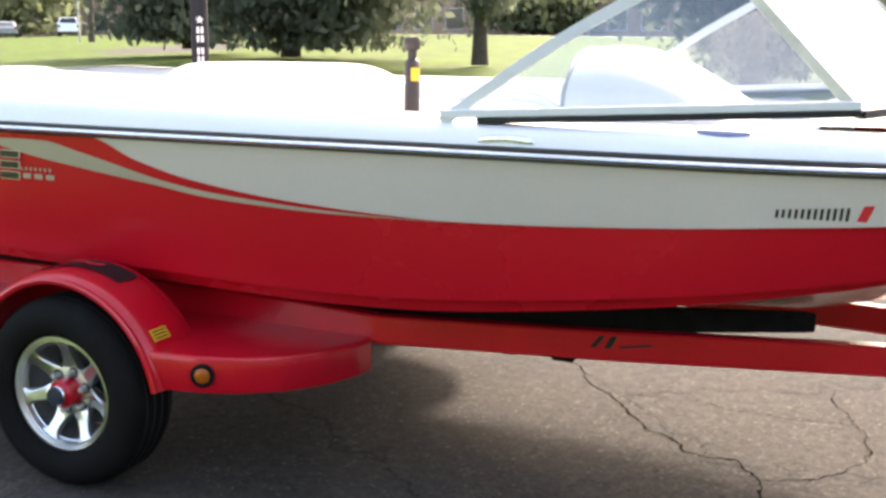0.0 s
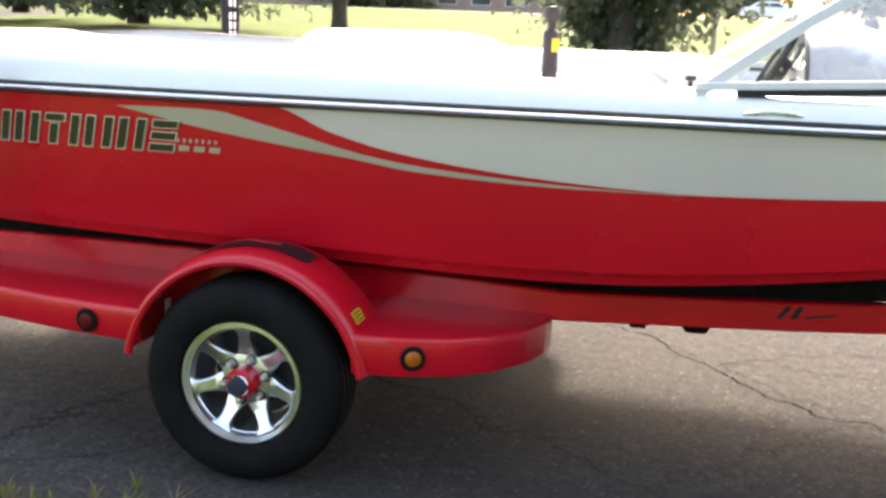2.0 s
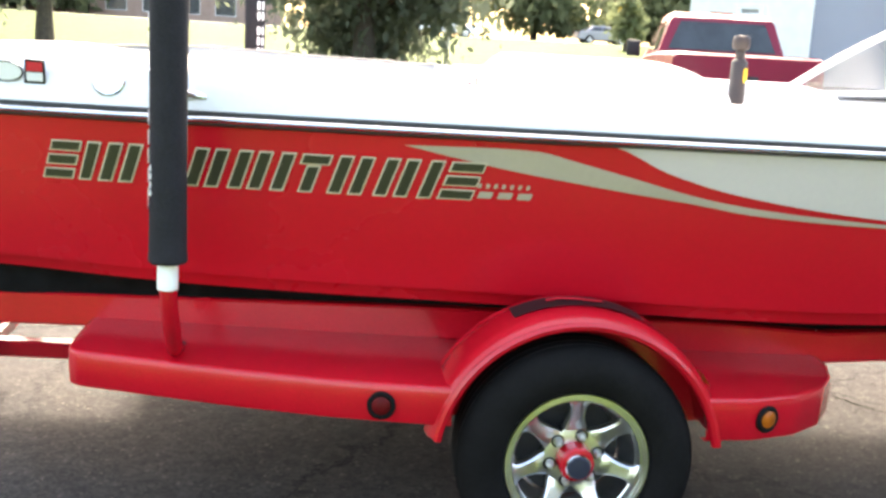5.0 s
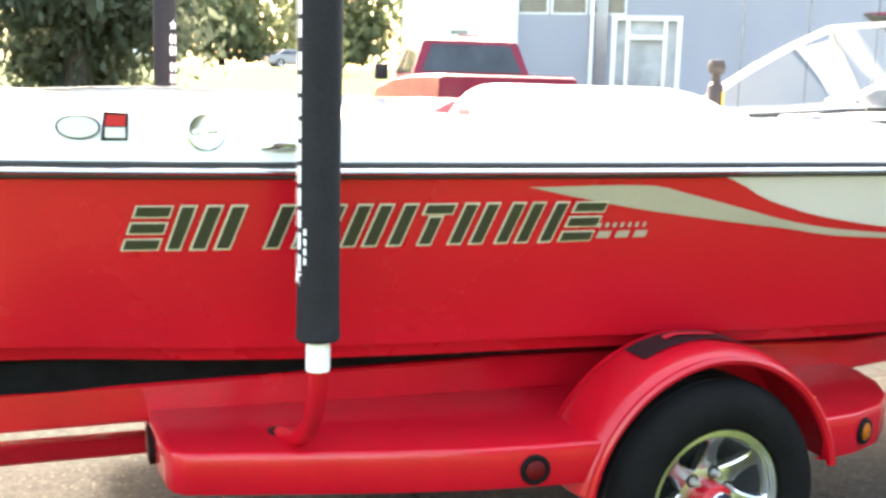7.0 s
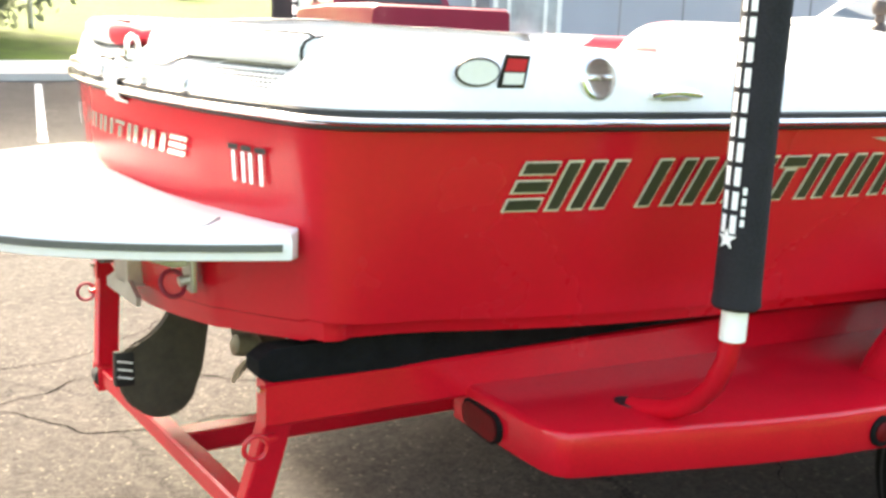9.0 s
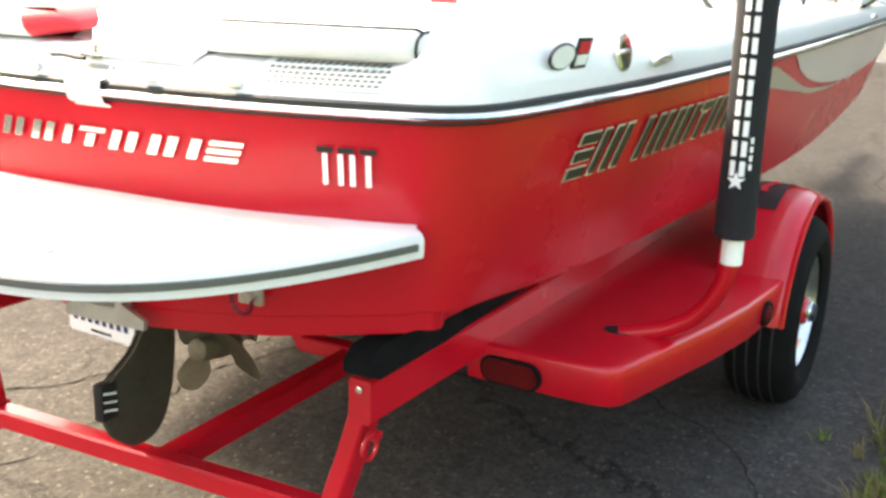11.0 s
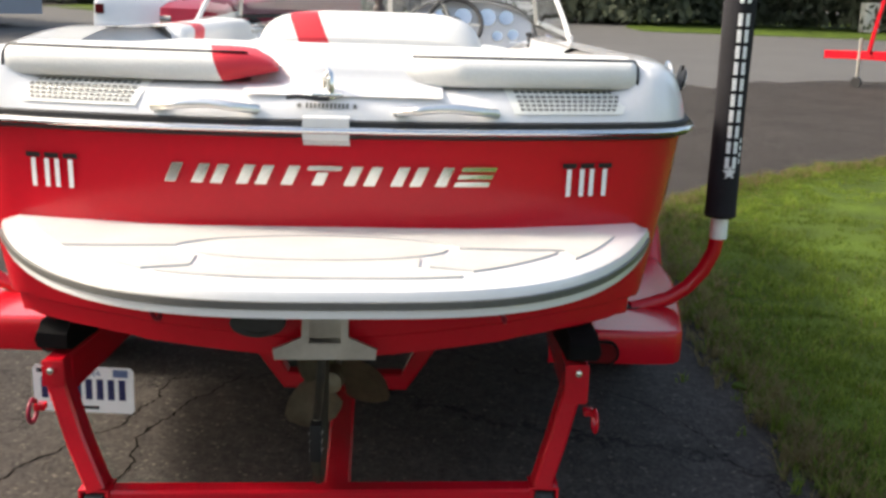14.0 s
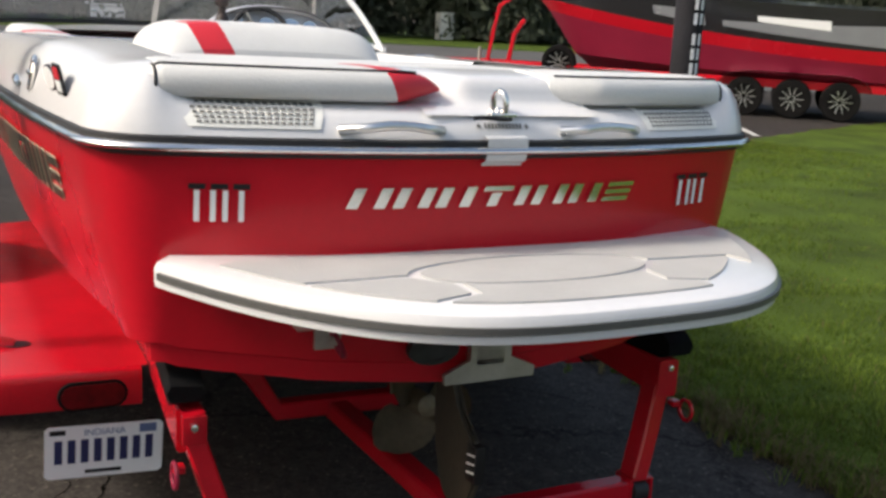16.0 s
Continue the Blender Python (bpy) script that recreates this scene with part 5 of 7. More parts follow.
def frame_rails():
    for s in (-1, 1):
        d = 0.045 if s > 0 else 0.0     # the boat sits a little to starboard on its trailer
        pts = [(0.04, s * 0.625 + d, 0.615), (0.6, s * 0.645, 0.615), (1.6, s * 0.65, 0.61), (2.6, s * 0.65, 0.585), (3.0, s * 0.62, 0.555), (3.8, s * 0.46, 0.55), (4.7, s * 0.28, 0.56), (5.6, s * 0.10, 0.57), (6.3, s * 0.04, 0.57)]
        part("frame_rail", tube(pts, 0.05, flat=(0.06, 0.105)), RED_FRAME, trailer)
        # bunk: a carpeted board on the rail, higher at the stern
        bm = bmesh.new()
        rows = []
        for x, y, z0, z1 in ((0.015, 0.635 + d, 0.690, 0.728), (0.05, 0.635 + d, 0.674, 0.750), (0.5, 0.625 + d / 2, 0.657, 0.748), (1.5, 0.60, 0.648, 0.725), (2.5, 0.555, 0.602, 0.692), (2.9, 0.52, 0.57, 0.676), (3.2, 0.48, 0.56, 0.668), (3.8, 0.39, 0.585, 0.675), (4.42, 0.29, 0.632, 0.695), (4.46, 0.285, 0.638, 0.688)):
            w = 0.036
            rows.append([(x, s * (y - w), z0), (x, s * (y + w), z0), (x, s * (y + w + 0.008), (z0 + z1) / 2), (x, s * (y + w), z1), (x, s * (y - w), z1 - 0.005)])
        vs = grid_into(bm, rows, close=True)
        bm.faces.new(vs[0]); bm.faces.new(vs[-1])
        part("bunk", bm, CARPET, trailer, "black carpeted bunk board")
        # guard post at the stern: one bent tube, whose forked foot holds a roller
        x0, yo = (0.085, 0.0) if s < 0 else (0.02, d)
        post = part("guard_post", tube([(x0, s * 0.625 + yo, 0.668), (x0 - 0.002, s * 0.620 + yo, 0.60), (x0 - 0.02, s * 0.583 + yo * 0.8, 0.455), (x0 - 0.036, s * 0.548 + yo / 2, 0.335)], 0.03, flat=(0.048, 0.07)), RED_FRAME, trailer)
        part("end_cap", box((x0 - 0.037, s * 0.625 + yo, 0.635), (0.008, 0.054, 0.066), 0.003), RED_FRAME, post)
        part("tie_ring", tube([(x0 - (0.075 if s < 0 else 0.06) + 0.028 * math.cos(k * math.tau / 16), s * 0.672 + yo, (0.530 if s < 0 else 0.545) + 0.028 * math.sin(k * math.tau / 16)) for k in range(17)], 0.0055, 8), RED_FRAME if s < 0 else CARRED, post, "welded steel tie ring")
        part("ring_tab", box((x0 - 0.038, s * 0.66 + yo, 0.540 if s < 0 else 0.550), (0.03, 0.026, 0.016), 0.003), RED_FRAME, post)
        # foot: a square box open to the stern, with a black roller in it
        xr, yr = x0 - 0.045, s * 0.555 + yo / 2
        part("guard_roller", lathe([(0.02, -0.026), (0.029, -0.022), (0.029, 0.022), (0.02, 0.026)], Matrix.Translation((xr - 0.004, yr, 0.300)) @ Euler((radians(90), 0, 0)).to_matrix().to_4x4(), 24), BLACK, post, "black rubber roller")
        for oy, oz, sy, sz in ((-0.034, 0.0, 0.008, 0.078), (0.034, 0.0, 0.008, 0.078), (0.0, 0.037, 0.062, 0.008), (0.0, -0.037, 0.062, 0.008)):
            part("bracket_plate", box((xr + 0.012, yr + oy, 0.300 + oz), (0.07, sy, sz), 0.002), RED_FRAME, post)
        part("bolt", lathe([(0.009, 0), (0.009, 0.012), (0.004, 0.014)], Matrix.Translation((x0 - 0.041, s * 0.628 + yo, 0.645)) @ Euler((0, radians(-90), 0)).to_matrix().to_4x4(), 6), CHROME, post)
    part("guard_bar", tube([(0.048, -0.53, 0.305), (-0.012, 0.555, 0.305)], 0.03, flat=(0.056, 0.056)), RED_FRAME, trailer)
    part("center_strut", tube([(0.045, -0.02, 0.292), (0.96, 0.02, 0.262)], 0.03, flat=(0.07, 0.064)), RED_FRAME, trailer)
    for x, z in ((1.45, 0.52), (2.5, 0.5), (3.45, 0.535)):
        part("cross_member", tube([(x, -0.64 if x < 3 else -0.5, z + 0.03), (x, -0.3, z - 0.05), (x, 0.3, z - 0.05), (x, 0.64 if x < 3 else 0.5, z + 0.03)], 0.03, flat=(0.06, 0.06)), RED_FRAME, trailer)
    part("cross_member", tube([(0.95, -0.62, 0.585), (0.95, -0.36, 0.50), (0.95, -0.26, 0.41), (0.95, -0.18, 0.275), (0.95, 0.22, 0.275), (0.95, 0.31, 0.41), (0.95, 0.40, 0.50), (0.95, 0.64, 0.585)], 0.03, flat=(0.06, 0.06)), RED_FRAME, trailer)
    for s in (-1, 1):
        part("bunk_brace", tube([(0.62, s * 0.15, 0.50), (0.55, s * 0.28, 0.56), (0.5, s * 0.42, 0.66)], 0.02, flat=(0.05, 0.03)), RED_FRAME, trailer)
    # rubber bumpers on hangers under the middle of the trailer, ahead of the axle
    for x, w in ((3.25, 0.048), (3.485, 0.066)):
        bm = bmesh.new()
        prism_into(bm, [(-w, 0.50), (-w, 0.345), (-w * 0.62, 0.305), (w * 0.62, 0.305), (w, 0.345), (w, 0.50)], Matrix.Translation((x, 0.125, 0)) @ Euler((radians(90), 0, 0)).to_matrix().to_4x4(), 0.07)
        part("under_bumper", bm, TYRE, trailer, "black rubber bumper under the trailer")
        part("hanger", box((x, 0.09, 0.545), (0.05, 0.05, 0.10), 0.006), TYRE, trailer)
    part("axle", tube([(2.026, -1.0, 0.352), (2.026, 1.0, 0.352)], 0.035, 14), RED_FRAME, trailer)
    part("tongue", tube([(6.2, 0, 0.57), (7.4, 0, 0.55)], 0.05, flat=(0.09, 0.11)), RED_FRAME, trailer)
    # dark mark and thin bars on the starboard and port rails
    for s in (-1, 1):
        bm = bmesh.new()
        put = lambda x, z, s=s: Vector((3.75 + (x if s < 0 else -x), s * (0.47 - 0.2 * (x if s < 0 else -x) + 0.033), 0.545 + z))
        stroke_into(bm, put, (0.0, 0.0), (0.02, 0.045), 0.02, 0.3)
        stroke_into(bm, put, (0.05, 0.0), (0.06, 0.045), 0.022, 0.3)
        stroke_into(bm, put, (0.09, 0.005), (0.2, 0.02), 0.008, 0.0)
        part("rail_mark", bm, INK, trailer, "black plain bars on the rail", smooth=0)


frame_rails()

# skirt: step plates before and behind each wheel
SKIRT = [(0.553, 0.62), (0.556, 0.90), (0.561, 0.975), (0.572, 1.010), (0.596, 1.032), (0.64, 1.044), (0.855, 1.088), (1.07, 1.132), (1.31, 1.168), (1.45, 1.178), (1.66, 1.188)]
SKIRT_F = [(2.40, 1.19), (2.55, 1.165), (2.70, 1.105), (2.82, 1.01), (2.91, 0.88), (2.96, 0.75), (2.97, 0.655)]


OFFSET = {-1: 0.0, 1: 0.08}          # the trailer sits a little to port of the boat


def skirt(s):
    base = part("fender", fender_mesh(s), RED_FRAME, trailer, "glossy red rounded wheel fender with rolled lip", smooth=45)
    for name, ol, fwd in (("rear_step", SKIRT, False), ("front_step", SKIRT_F, True)):
        bm = bmesh.new()
        prof = [(-0.10, 0.60), (-0.03, 0.60), (0.0, 0.592), (0.012, 0.575)]
        zt = lambda x: lerp_table([(0.5, 0.592), (1.0, 0.577), (1.5, 0.562), (2.4, 0.545), (3.0, 0.525)], x)
        zb = lambda x: lerp_table([(0.5, 0.492), (1.0, 0.472), (1.66, 0.447), (2.4, 0.42), (3.0, 0.405)], x)
        dense = []
        for (ax, ay), (bx, by) in zip(ol, ol[1:]):
            for k in range(4):
                dense.append((ax + (bx - ax) * k / 4, ay + (by - ay) * k / 4))
        dense.append(ol[-1])
        rows = []
        for k, (x, y) in enumerate(dense):
            a, b = dense[max(k - 1, 0)], dense[min(k + 1, len(dense) - 1)]
            n = Vector((a[1] - b[1], b[0] - a[0], 0)).normalized()
            if n.dot(Vector((x - 1.9, y - 0.3, 0))) < 0:
                n = -n
            t, bo = zt(x), zb(x)
            P = lambda o, z: (x + n.x * o, s * (y + n.y * o), z)
            inner = (min(max(x, 0.57), 2.95), s * 0.60, t + 0.004)
            rows.append([inner, P(-0.016, t + 0.003), P(-0.007, t + 0.002), P(-0.002, t - 0.001), P(0.0005, t - 0.006), P(0.002, t - 0.03), P(0.0, bo + 0.006), P(-0.003, bo), P(-0.03, bo)])
        grid_into(bm, rows)
        part(name, bm, RED_FRAME, base, "flat red step plate with a deep rounded skirt", smooth=40)
    # plate that closes the gap between wheel well and rail
    bm = bmesh.new()
    grid_into(bm, [[(x, s * y, lerp_table([(1.5, 0.5595), (2.4, 0.5445)], x) + 0.002) for y in (0.60, 0.78, 0.958)] for x in (1.6, 1.8, 2.0, 2.2, 2.44)])
    part("inner_plate", bm, RED_FRAME, base)
    # side lamps
    for x, y, z, mat, nm in ((1.462, 1.180, 0.504, LENS_RED, "red"), (2.592, 1.150, 0.478, AMBER, "amber")):
        m = Matrix.Translation((x, s * y, z)) @ Euler((radians(90 if s < 0 else -90), 0, radians(-8 if x < 2 else 22) * (1 if s < 0 else -1))).to_matrix().to_4x4()
        b = part("side_lamp", lathe([(0.026, -0.004), (0.040, 0.0), (0.041, 0.008), (0.034, 0.014), (0.027, 0.010)], m, 28), TYRE, base, "black rubber ring round a %s side lamp" % nm)
        part("lens", lathe([(0.027, 0.0), (0.026, 0.012), (0.018, 0.017), (0.003, 0.018)], m, 24), mat, b, nm + " lens")
    # oval tail lamp
    m = Matrix.Translation((0.552, s * 0.745, 0.528)) @ Euler((radians(90), 0, radians(-90 + (-4 if s < 0 else 4)))).to_matrix().to_4x4()
    def stadium(r, l):
        return [(l * (1 if math.cos(a) > 0 else -1) + r * math.cos(a), r * math.sin(a)) for a in [(k + 0.5) * math.tau / 28 for k in range(28)]]
    bm = bmesh.new()
    prism_into(bm, stadium(0.039, 0.05), m @ Matrix.Translation((0, 0, -0.009)), 0.015)
    t = part("tail_lamp", bm, TYRE, base, "oval tail lamp in a black rubber ring")
    bm = bmesh.new()
    prism_into(bm, stadium(0.031, 0.05), m @ Matrix.Translation((0, 0, -0.003)), 0.012)
    part("lens", bm, LENS_RED, t, "dark red oval lens")
    # black grip patches and yellow label on the fender
    bm = bmesh.new()
    rows = []
    for k in range(9):
        a = radians(64 + 52 * k / 8)
        r = fender_r(a) + 0.005
        rows.append([(2.026 + r * math.cos(a), s * y, 0.352 + r * math.sin(a)) for y in (0.99, 1.02, 1.06, 1.10)])
    grid_into(bm, rows)
    p = part("grip_patch", bm, INK, base, "black non-slip patch on the fender top")
    bm = bmesh.new()
    rows = []
    for k in range(5):
        a = radians(80 + 22 * k / 4)
        r = fender_r(a) + 0.009
        rows.append([(2.026 + r * math.cos(a), s * (y + 0.012 * math.sin(k * 1.5)), 0.352 + r * math.sin(a)) for y in (1.025, 1.05)])
    grid_into(bm, rows)
    part("patch_mark", bm, VINYL_RED, p)
    bm = bmesh.new()
    rows = []
    for k in range(4):
        a = radians(35.5 - 5.5 * k / 3)
        r = fender_r(a) + 0.005
        rows.append([(2.026 + r * math.cos(a), s * y, 0.352 + r * math.sin(a)) for y in (1.075, 1.16)])
    grid_into(bm, rows)
    lb = part("yellow_label", bm, YELLOW, base, "yellow warning label with dark bars")
    for k in range(3):
        bm = bmesh.new()
        a = radians(34.6 - 1.6 * k)
        r = fender_r(a) + 0.0062
        grid_into(bm, [[(2.026 + r * math.cos(b), s * y, 0.352 + r * math.sin(b)) for y in (1.083, 1.152)] for b in (a, a - radians(0.7))])
        part("label_bar", bm, INK, lb, smooth=0)
    # a small white patch stands inside the after end of the wheel well
    part("well_patch", box((1.655, s * 0.972, 0.511), (0.003, 0.06, 0.07), 0.0), PVC, base, "small white patch")
    base.location.y = OFFSET[s]


def fender_r(a):
    """Radius of the fender's crown at an angle from the front, level."""
    return 0.442 - 0.008 * math.sin(a)


def fender_mesh(s):
    bm = bmesh.new()
    rows = []
    for k in range(49):
        a = radians(8 + 164 * k / 48)
        r = fender_r(a)
        sec = [(0.958, -0.02), (0.975, -0.004), (1.0, 0.0), (1.13, 0.0), (1.165, -0.004), (1.182, -0.012), (1.195, -0.022), (1.208, -0.020), (1.213, -0.030), (1.208, -0.042), (1.196, -0.046), (1.182, -0.034), (1.15, -0.018), (0.98, -0.016)]
        rows.append([(2.026 + (r + o) * math.cos(a), s * y, 0.352 + (r + o) * math.sin(a)) for y, o in sec])
    vs = grid_into(bm, rows, close=True)
    bm.faces.new(vs[0]); bm.faces.new(vs[-1])
    # inner wall of the wheel well
    row1 = [(2.026 + fender_r(radians(8 + 164 * k / 48)) * math.cos(radians(8 + 164 * k / 48)), s * 0.962, 0.352 + fender_r(radians(8 + 164 * k / 48)) * math.sin(radians(8 + 164 * k / 48))) for k in range(49)]
    row0 = [(p[0], p[1], 0.40) for p in row1]
    grid_into(bm, [row0, row1])
    return bm


for s in (-1, 1):
    skirt(s)


def wheel(s):
    c = Vector((2.026, s * 1.108, 0.347))
    m = Matrix.Translation(c) @ Euler((radians(90 if s < 0 else -90), 0, 0)).to_matrix().to_4x4()
    w = part("wheel", lathe([(0.195, -0.105), (0.26, -0.112), (0.315, -0.105), (0.338, -0.085), (0.346, -0.06), (0.347, 0), (0.346, 0.06), (0.338, 0.085), (0.320, 0.110), (0.285, 0.126), (0.245, 0.124), (0.219, 0.108), (0.208, 0.082), (0.19, 0.0)], m, 56, False), TYRE, trailer, "black rubber tyre on a polished seven-spoke rim", smooth=30)
    w.location.y = OFFSET[s]
    # tread grooves
    for z in (-0.06, -0.02, 0.02, 0.06):
        part("tread_groove", lathe([(0.3474, z - 0.004), (0.3476, z - 0.003), (0.3476, z + 0.003), (0.3474, z + 0.004)], m, 56, False), BLACK, w)
    m = m @ Matrix.Translation((0, 0, -0.012))
    rim = part("rim", lathe([(0.155, -0.08), (0.175, 0.02), (0.178, 0.075), (0.186, 0.082), (0.206, 0.094), (0.211, 0.101), (0.208, 0.108), (0.203, 0.108), (0.2005, 0.102), (0.196, 0.102), (0.1935, 0.096), (0.188, 0.096), (0.183, 0.084), (0.176, 0.05), (0.16, -0.04)], m, 64, False), RIM, w, "polished aluminium rim")
    part("brake_back", lathe([(0.155, -0.05), (0.155, -0.045), (0.01, -0.044)], m, 40), BLACK, rim, "dark brake drum")
    for k in range(7):
        a = k * math.tau / 7 + math.pi / 2
        ca, sa = math.cos(a), math.sin(a)
        bm = bmesh.new()
        rows = []
        for r, half, z, t in ((0.05, 0.024, 0.052, 0.03), (0.08, 0.0345, 0.056, 0.03), (0.095, 0.031, 0.060, 0.032), (0.115, 0.024, 0.066, 0.034), (0.14, 0.0205, 0.075, 0.034), (0.16, 0.0205, 0.083, 0.034), (0.174, 0.026, 0.090, 0.03), (0.184, 0.040, 0.094, 0.025)):
            row = []
            for d, zz in ((-half, z - t), (-half, z - 0.004), (-half * 0.75, z), (half * 0.75, z), (half, z - 0.004), (half, z - t)):
                row.append(m @ Vector((ca * r - sa * d, sa * r + ca * d, zz)))
            rows.append(row)
        grid_into(bm, rows)
        part("spoke", bm, RIM, rim, smooth=30)
    part("hub_disc", lathe([(0.06, 0.03), (0.088, 0.045), (0.088, 0.056), (0.07, 0.060), (0.05, 0.060), (0.03, 0.060)], m, 40), RIM, rim)
    for k in range(6):
        a = k * math.tau / 6 + 0.25
        part("lug_nut", lathe([(0.0125, 0.055), (0.0115, 0.082), (0.008, 0.090), (0.002, 0.092)], m @ Matrix.Translation((0.071 * math.cos(a), 0.071 * math.sin(a), 0)), 8), DULL, rim)
        part("nut_seat", lathe([(0.020, 0.0595), (0.019, 0.062), (0.014, 0.0605)], m @ Matrix.Translation((0.071 * math.cos(a), 0.071 * math.sin(a), 0)), 14, False), INK, rim)
    h = part("hub", lathe([(0.053, 0.05), (0.051, 0.108), (0.044, 0.116), (0.030, 0.118)], m, 28), RED_FRAME, rim, "red hub barrel")
    part("hub_ring", lathe([(0.035, 0.11), (0.037, 0.128), (0.033, 0.134)], m, 28), CHROME, h)
    part("hub_cap", lathe([(0.034, 0.115), (0.034, 0.138), (0.030, 0.145), (0.003, 0.147)], m, 28), NAVY, h, "dark blue rubber hub cap")


for s in (-1, 1):
    wheel(s)


def guide_pole(s):
    g = new("guide_pole")
    g.parent = trailer
    g.location.y = OFFSET[s]
    tagged(g, "upright guide pole with a printed black foam sleeve")
    x, y = 0.877, s * 1.199
    part("pipe", tube([(x - 0.018, s * 0.925, 0.578), (x - 0.010, s * 0.98, 0.590), (x - 0.004, s * 1.05, 0.612), (x + 0.003, s * 1.112, 0.650), (x + 0.004, s * 1.160, 0.708), (x + 0.002, s * 1.190, 0.775), (x, y, 0.84), (x, y, 0.9)], 0.024, 16), RED_FRAME, g, "bent red pipe")
    # flat black disc paints the dark inside of the hole
    part("painted_hole", lathe([(0.030, 0.0), (0.030, 0.0025), (0.003, 0.003)], Matrix.Translation((x - 0.022, s * 0.918, 0.585)) @ Matrix.Diagonal((1.0, 1.25, 1, 1)), 20), INK, g)
    part("tube", lathe([(0.026, 0.82), (0.028, 0.822), (0.028, 0.91), (0.026, 0.915)], Matrix.Translation((x, y, 0)), 24), PVC, g, "white plastic tube")
    prof = [(0.03, 0.893), (0.047, 0.893), (0.052, 0.90)]
    prof += [(0.049 + 0.0012 * math.sin(z * 9) , z) for z in [0.93 + 0.08 * k for k in range(13)]]
    prof += [(0.047, 1.905), (0.03, 1.91), (0.004, 1.91)]
    sl = part("sleeve", lathe(prof, Matrix.Translation((x, y, 0)), 28), FOAM, g, "black foam sleeve")
    # printed column: two stars with plain blocks between, on the outer after face
    a0 = radians(183) if s < 0 else radians(308)
    def put(u, v):
        a = a0 + u / 0.050
        return Vector((x + 0.0515 * math.cos(a), y + 0.0515 * math.sin(a), v))
    for zz in (1.045, 1.70):
        bm = bmesh.new()
        star_into(bm, lambda p, q: put(p, zz + q), 0.024)
        part("printed_star", bm, WHITE_INK, sl, "white printed star", smooth=0)
    z = 1.66
    for k in range(12):
        if k == 2:
            z -= 0.02
        for u0, u1 in ((-0.018, -0.005), (0.005, 0.018)):
            bm = bmesh.new()
            grid_into(bm, [[put(u0 + (u1 - u0) * i / 3, zz) for i in range(4)] for zz in (z, z - 0.038)])
            part("printed_bar", bm, WHITE_INK, sl, smooth=0)
        z -= 0.0495
    bm = bmesh.new()
    for k in range(4):
        grid_into(bm, [[put(0.026 + 0.004 * i, zz) for i in range(3)] for zz in (1.155 - k * 0.022, 1.14 - k * 0.022)])
    part("small_print", bm, WHITE_INK, sl, smooth=0)


for s in (-1, 1):
    guide_pole(s)


def number_plate():
    bm = bmesh.new()
    ol = [(-0.1525 + 0.01, -0.076), (0.1425, -0.076), (0.1525, -0.066), (0.1525, 0.066), (0.1425, 0.076), (-0.1425, 0.076), (-0.1525, 0.066), (-0.1525, -0.066)]
    m = Matrix.Translation((0.585, 0.795, 0.358)) @ Euler((radians(90 + 4), 0, radians(-90))).to_matrix().to_4x4() @ Euler((0, 0, radians(-1.5))).to_matrix().to_4x4()
    prism_into(bm, ol, m, 0.003)
    p = part("licence_plate", bm, WHITE_INK, trailer, "white licence plate with dark blue bars")
    navy = material("navy_plate_paint", (0.02, 0.025, 0.10), 0.4)
    for k in range(8):
        x = -0.118 + k * 0.0335
        bm = bmesh.new()
        prism_into(bm, [(x - 0.010, -0.032), (x + 0.010, -0.032), (x + 0.010, 0.036), (x - 0.010, 0.036)], m @ Matrix.Translation((0, 0, 0.003)), 0.001)
        part("number_bar", bm, navy, p, "dark blue plain bar", smooth=0)
    bm = bmesh.new()
    prism_into(bm, [(0.09, 0.045), (0.135, 0.045), (0.135, 0.07), (0.09, 0.07)], m @ Matrix.Translation((0, 0, 0.003)), 0.001)
    part("registration_sticker", bm, BLUE, p, "blue sticker", smooth=0)
    bm = bmesh.new()
    prism_into(bm, [(-0.05, -0.064), (0.045, -0.064), (0.045, -0.054), (-0.05, -0.054)], m @ Matrix.Translation((0, 0, 0.003)), 0.001)
    part("small_bar", bm, INK, p, "", smooth=0)
    bm = bmesh.new()
    prism_into(bm, [(-0.14, 0.052), (-0.10, 0.052), (-0.10, 0.066), (-0.14, 0.066)], m @ Matrix.Translation((0, 0, 0.003)), 0.001)
    part("small_bar", bm, INK, p, "", smooth=0)
    cu = bpy.data.curves.new("state_name", "FONT")
    cu.body, cu.size, cu.align_x, cu.extrude = "INDIANA", 0.026, "CENTER", 0.0005
    t = new("state_name", cu)
    t.matrix_basis = m @ Matrix.Translation((0, 0.047, 0.0038))
    deps = bpy.context.evaluated_depsgraph_get()
    me = bpy.data.meshes.new_from_object(t.evaluated_get(deps))
    bpy.data.objects.remove(t)
    me.transform(m @ Matrix.Translation((0, 0.047, 0.0038)))
    me.materials.clear()
    me.materials.append(BLUE)
    o = new("state_name", me)
    o.parent = p


number_plate()


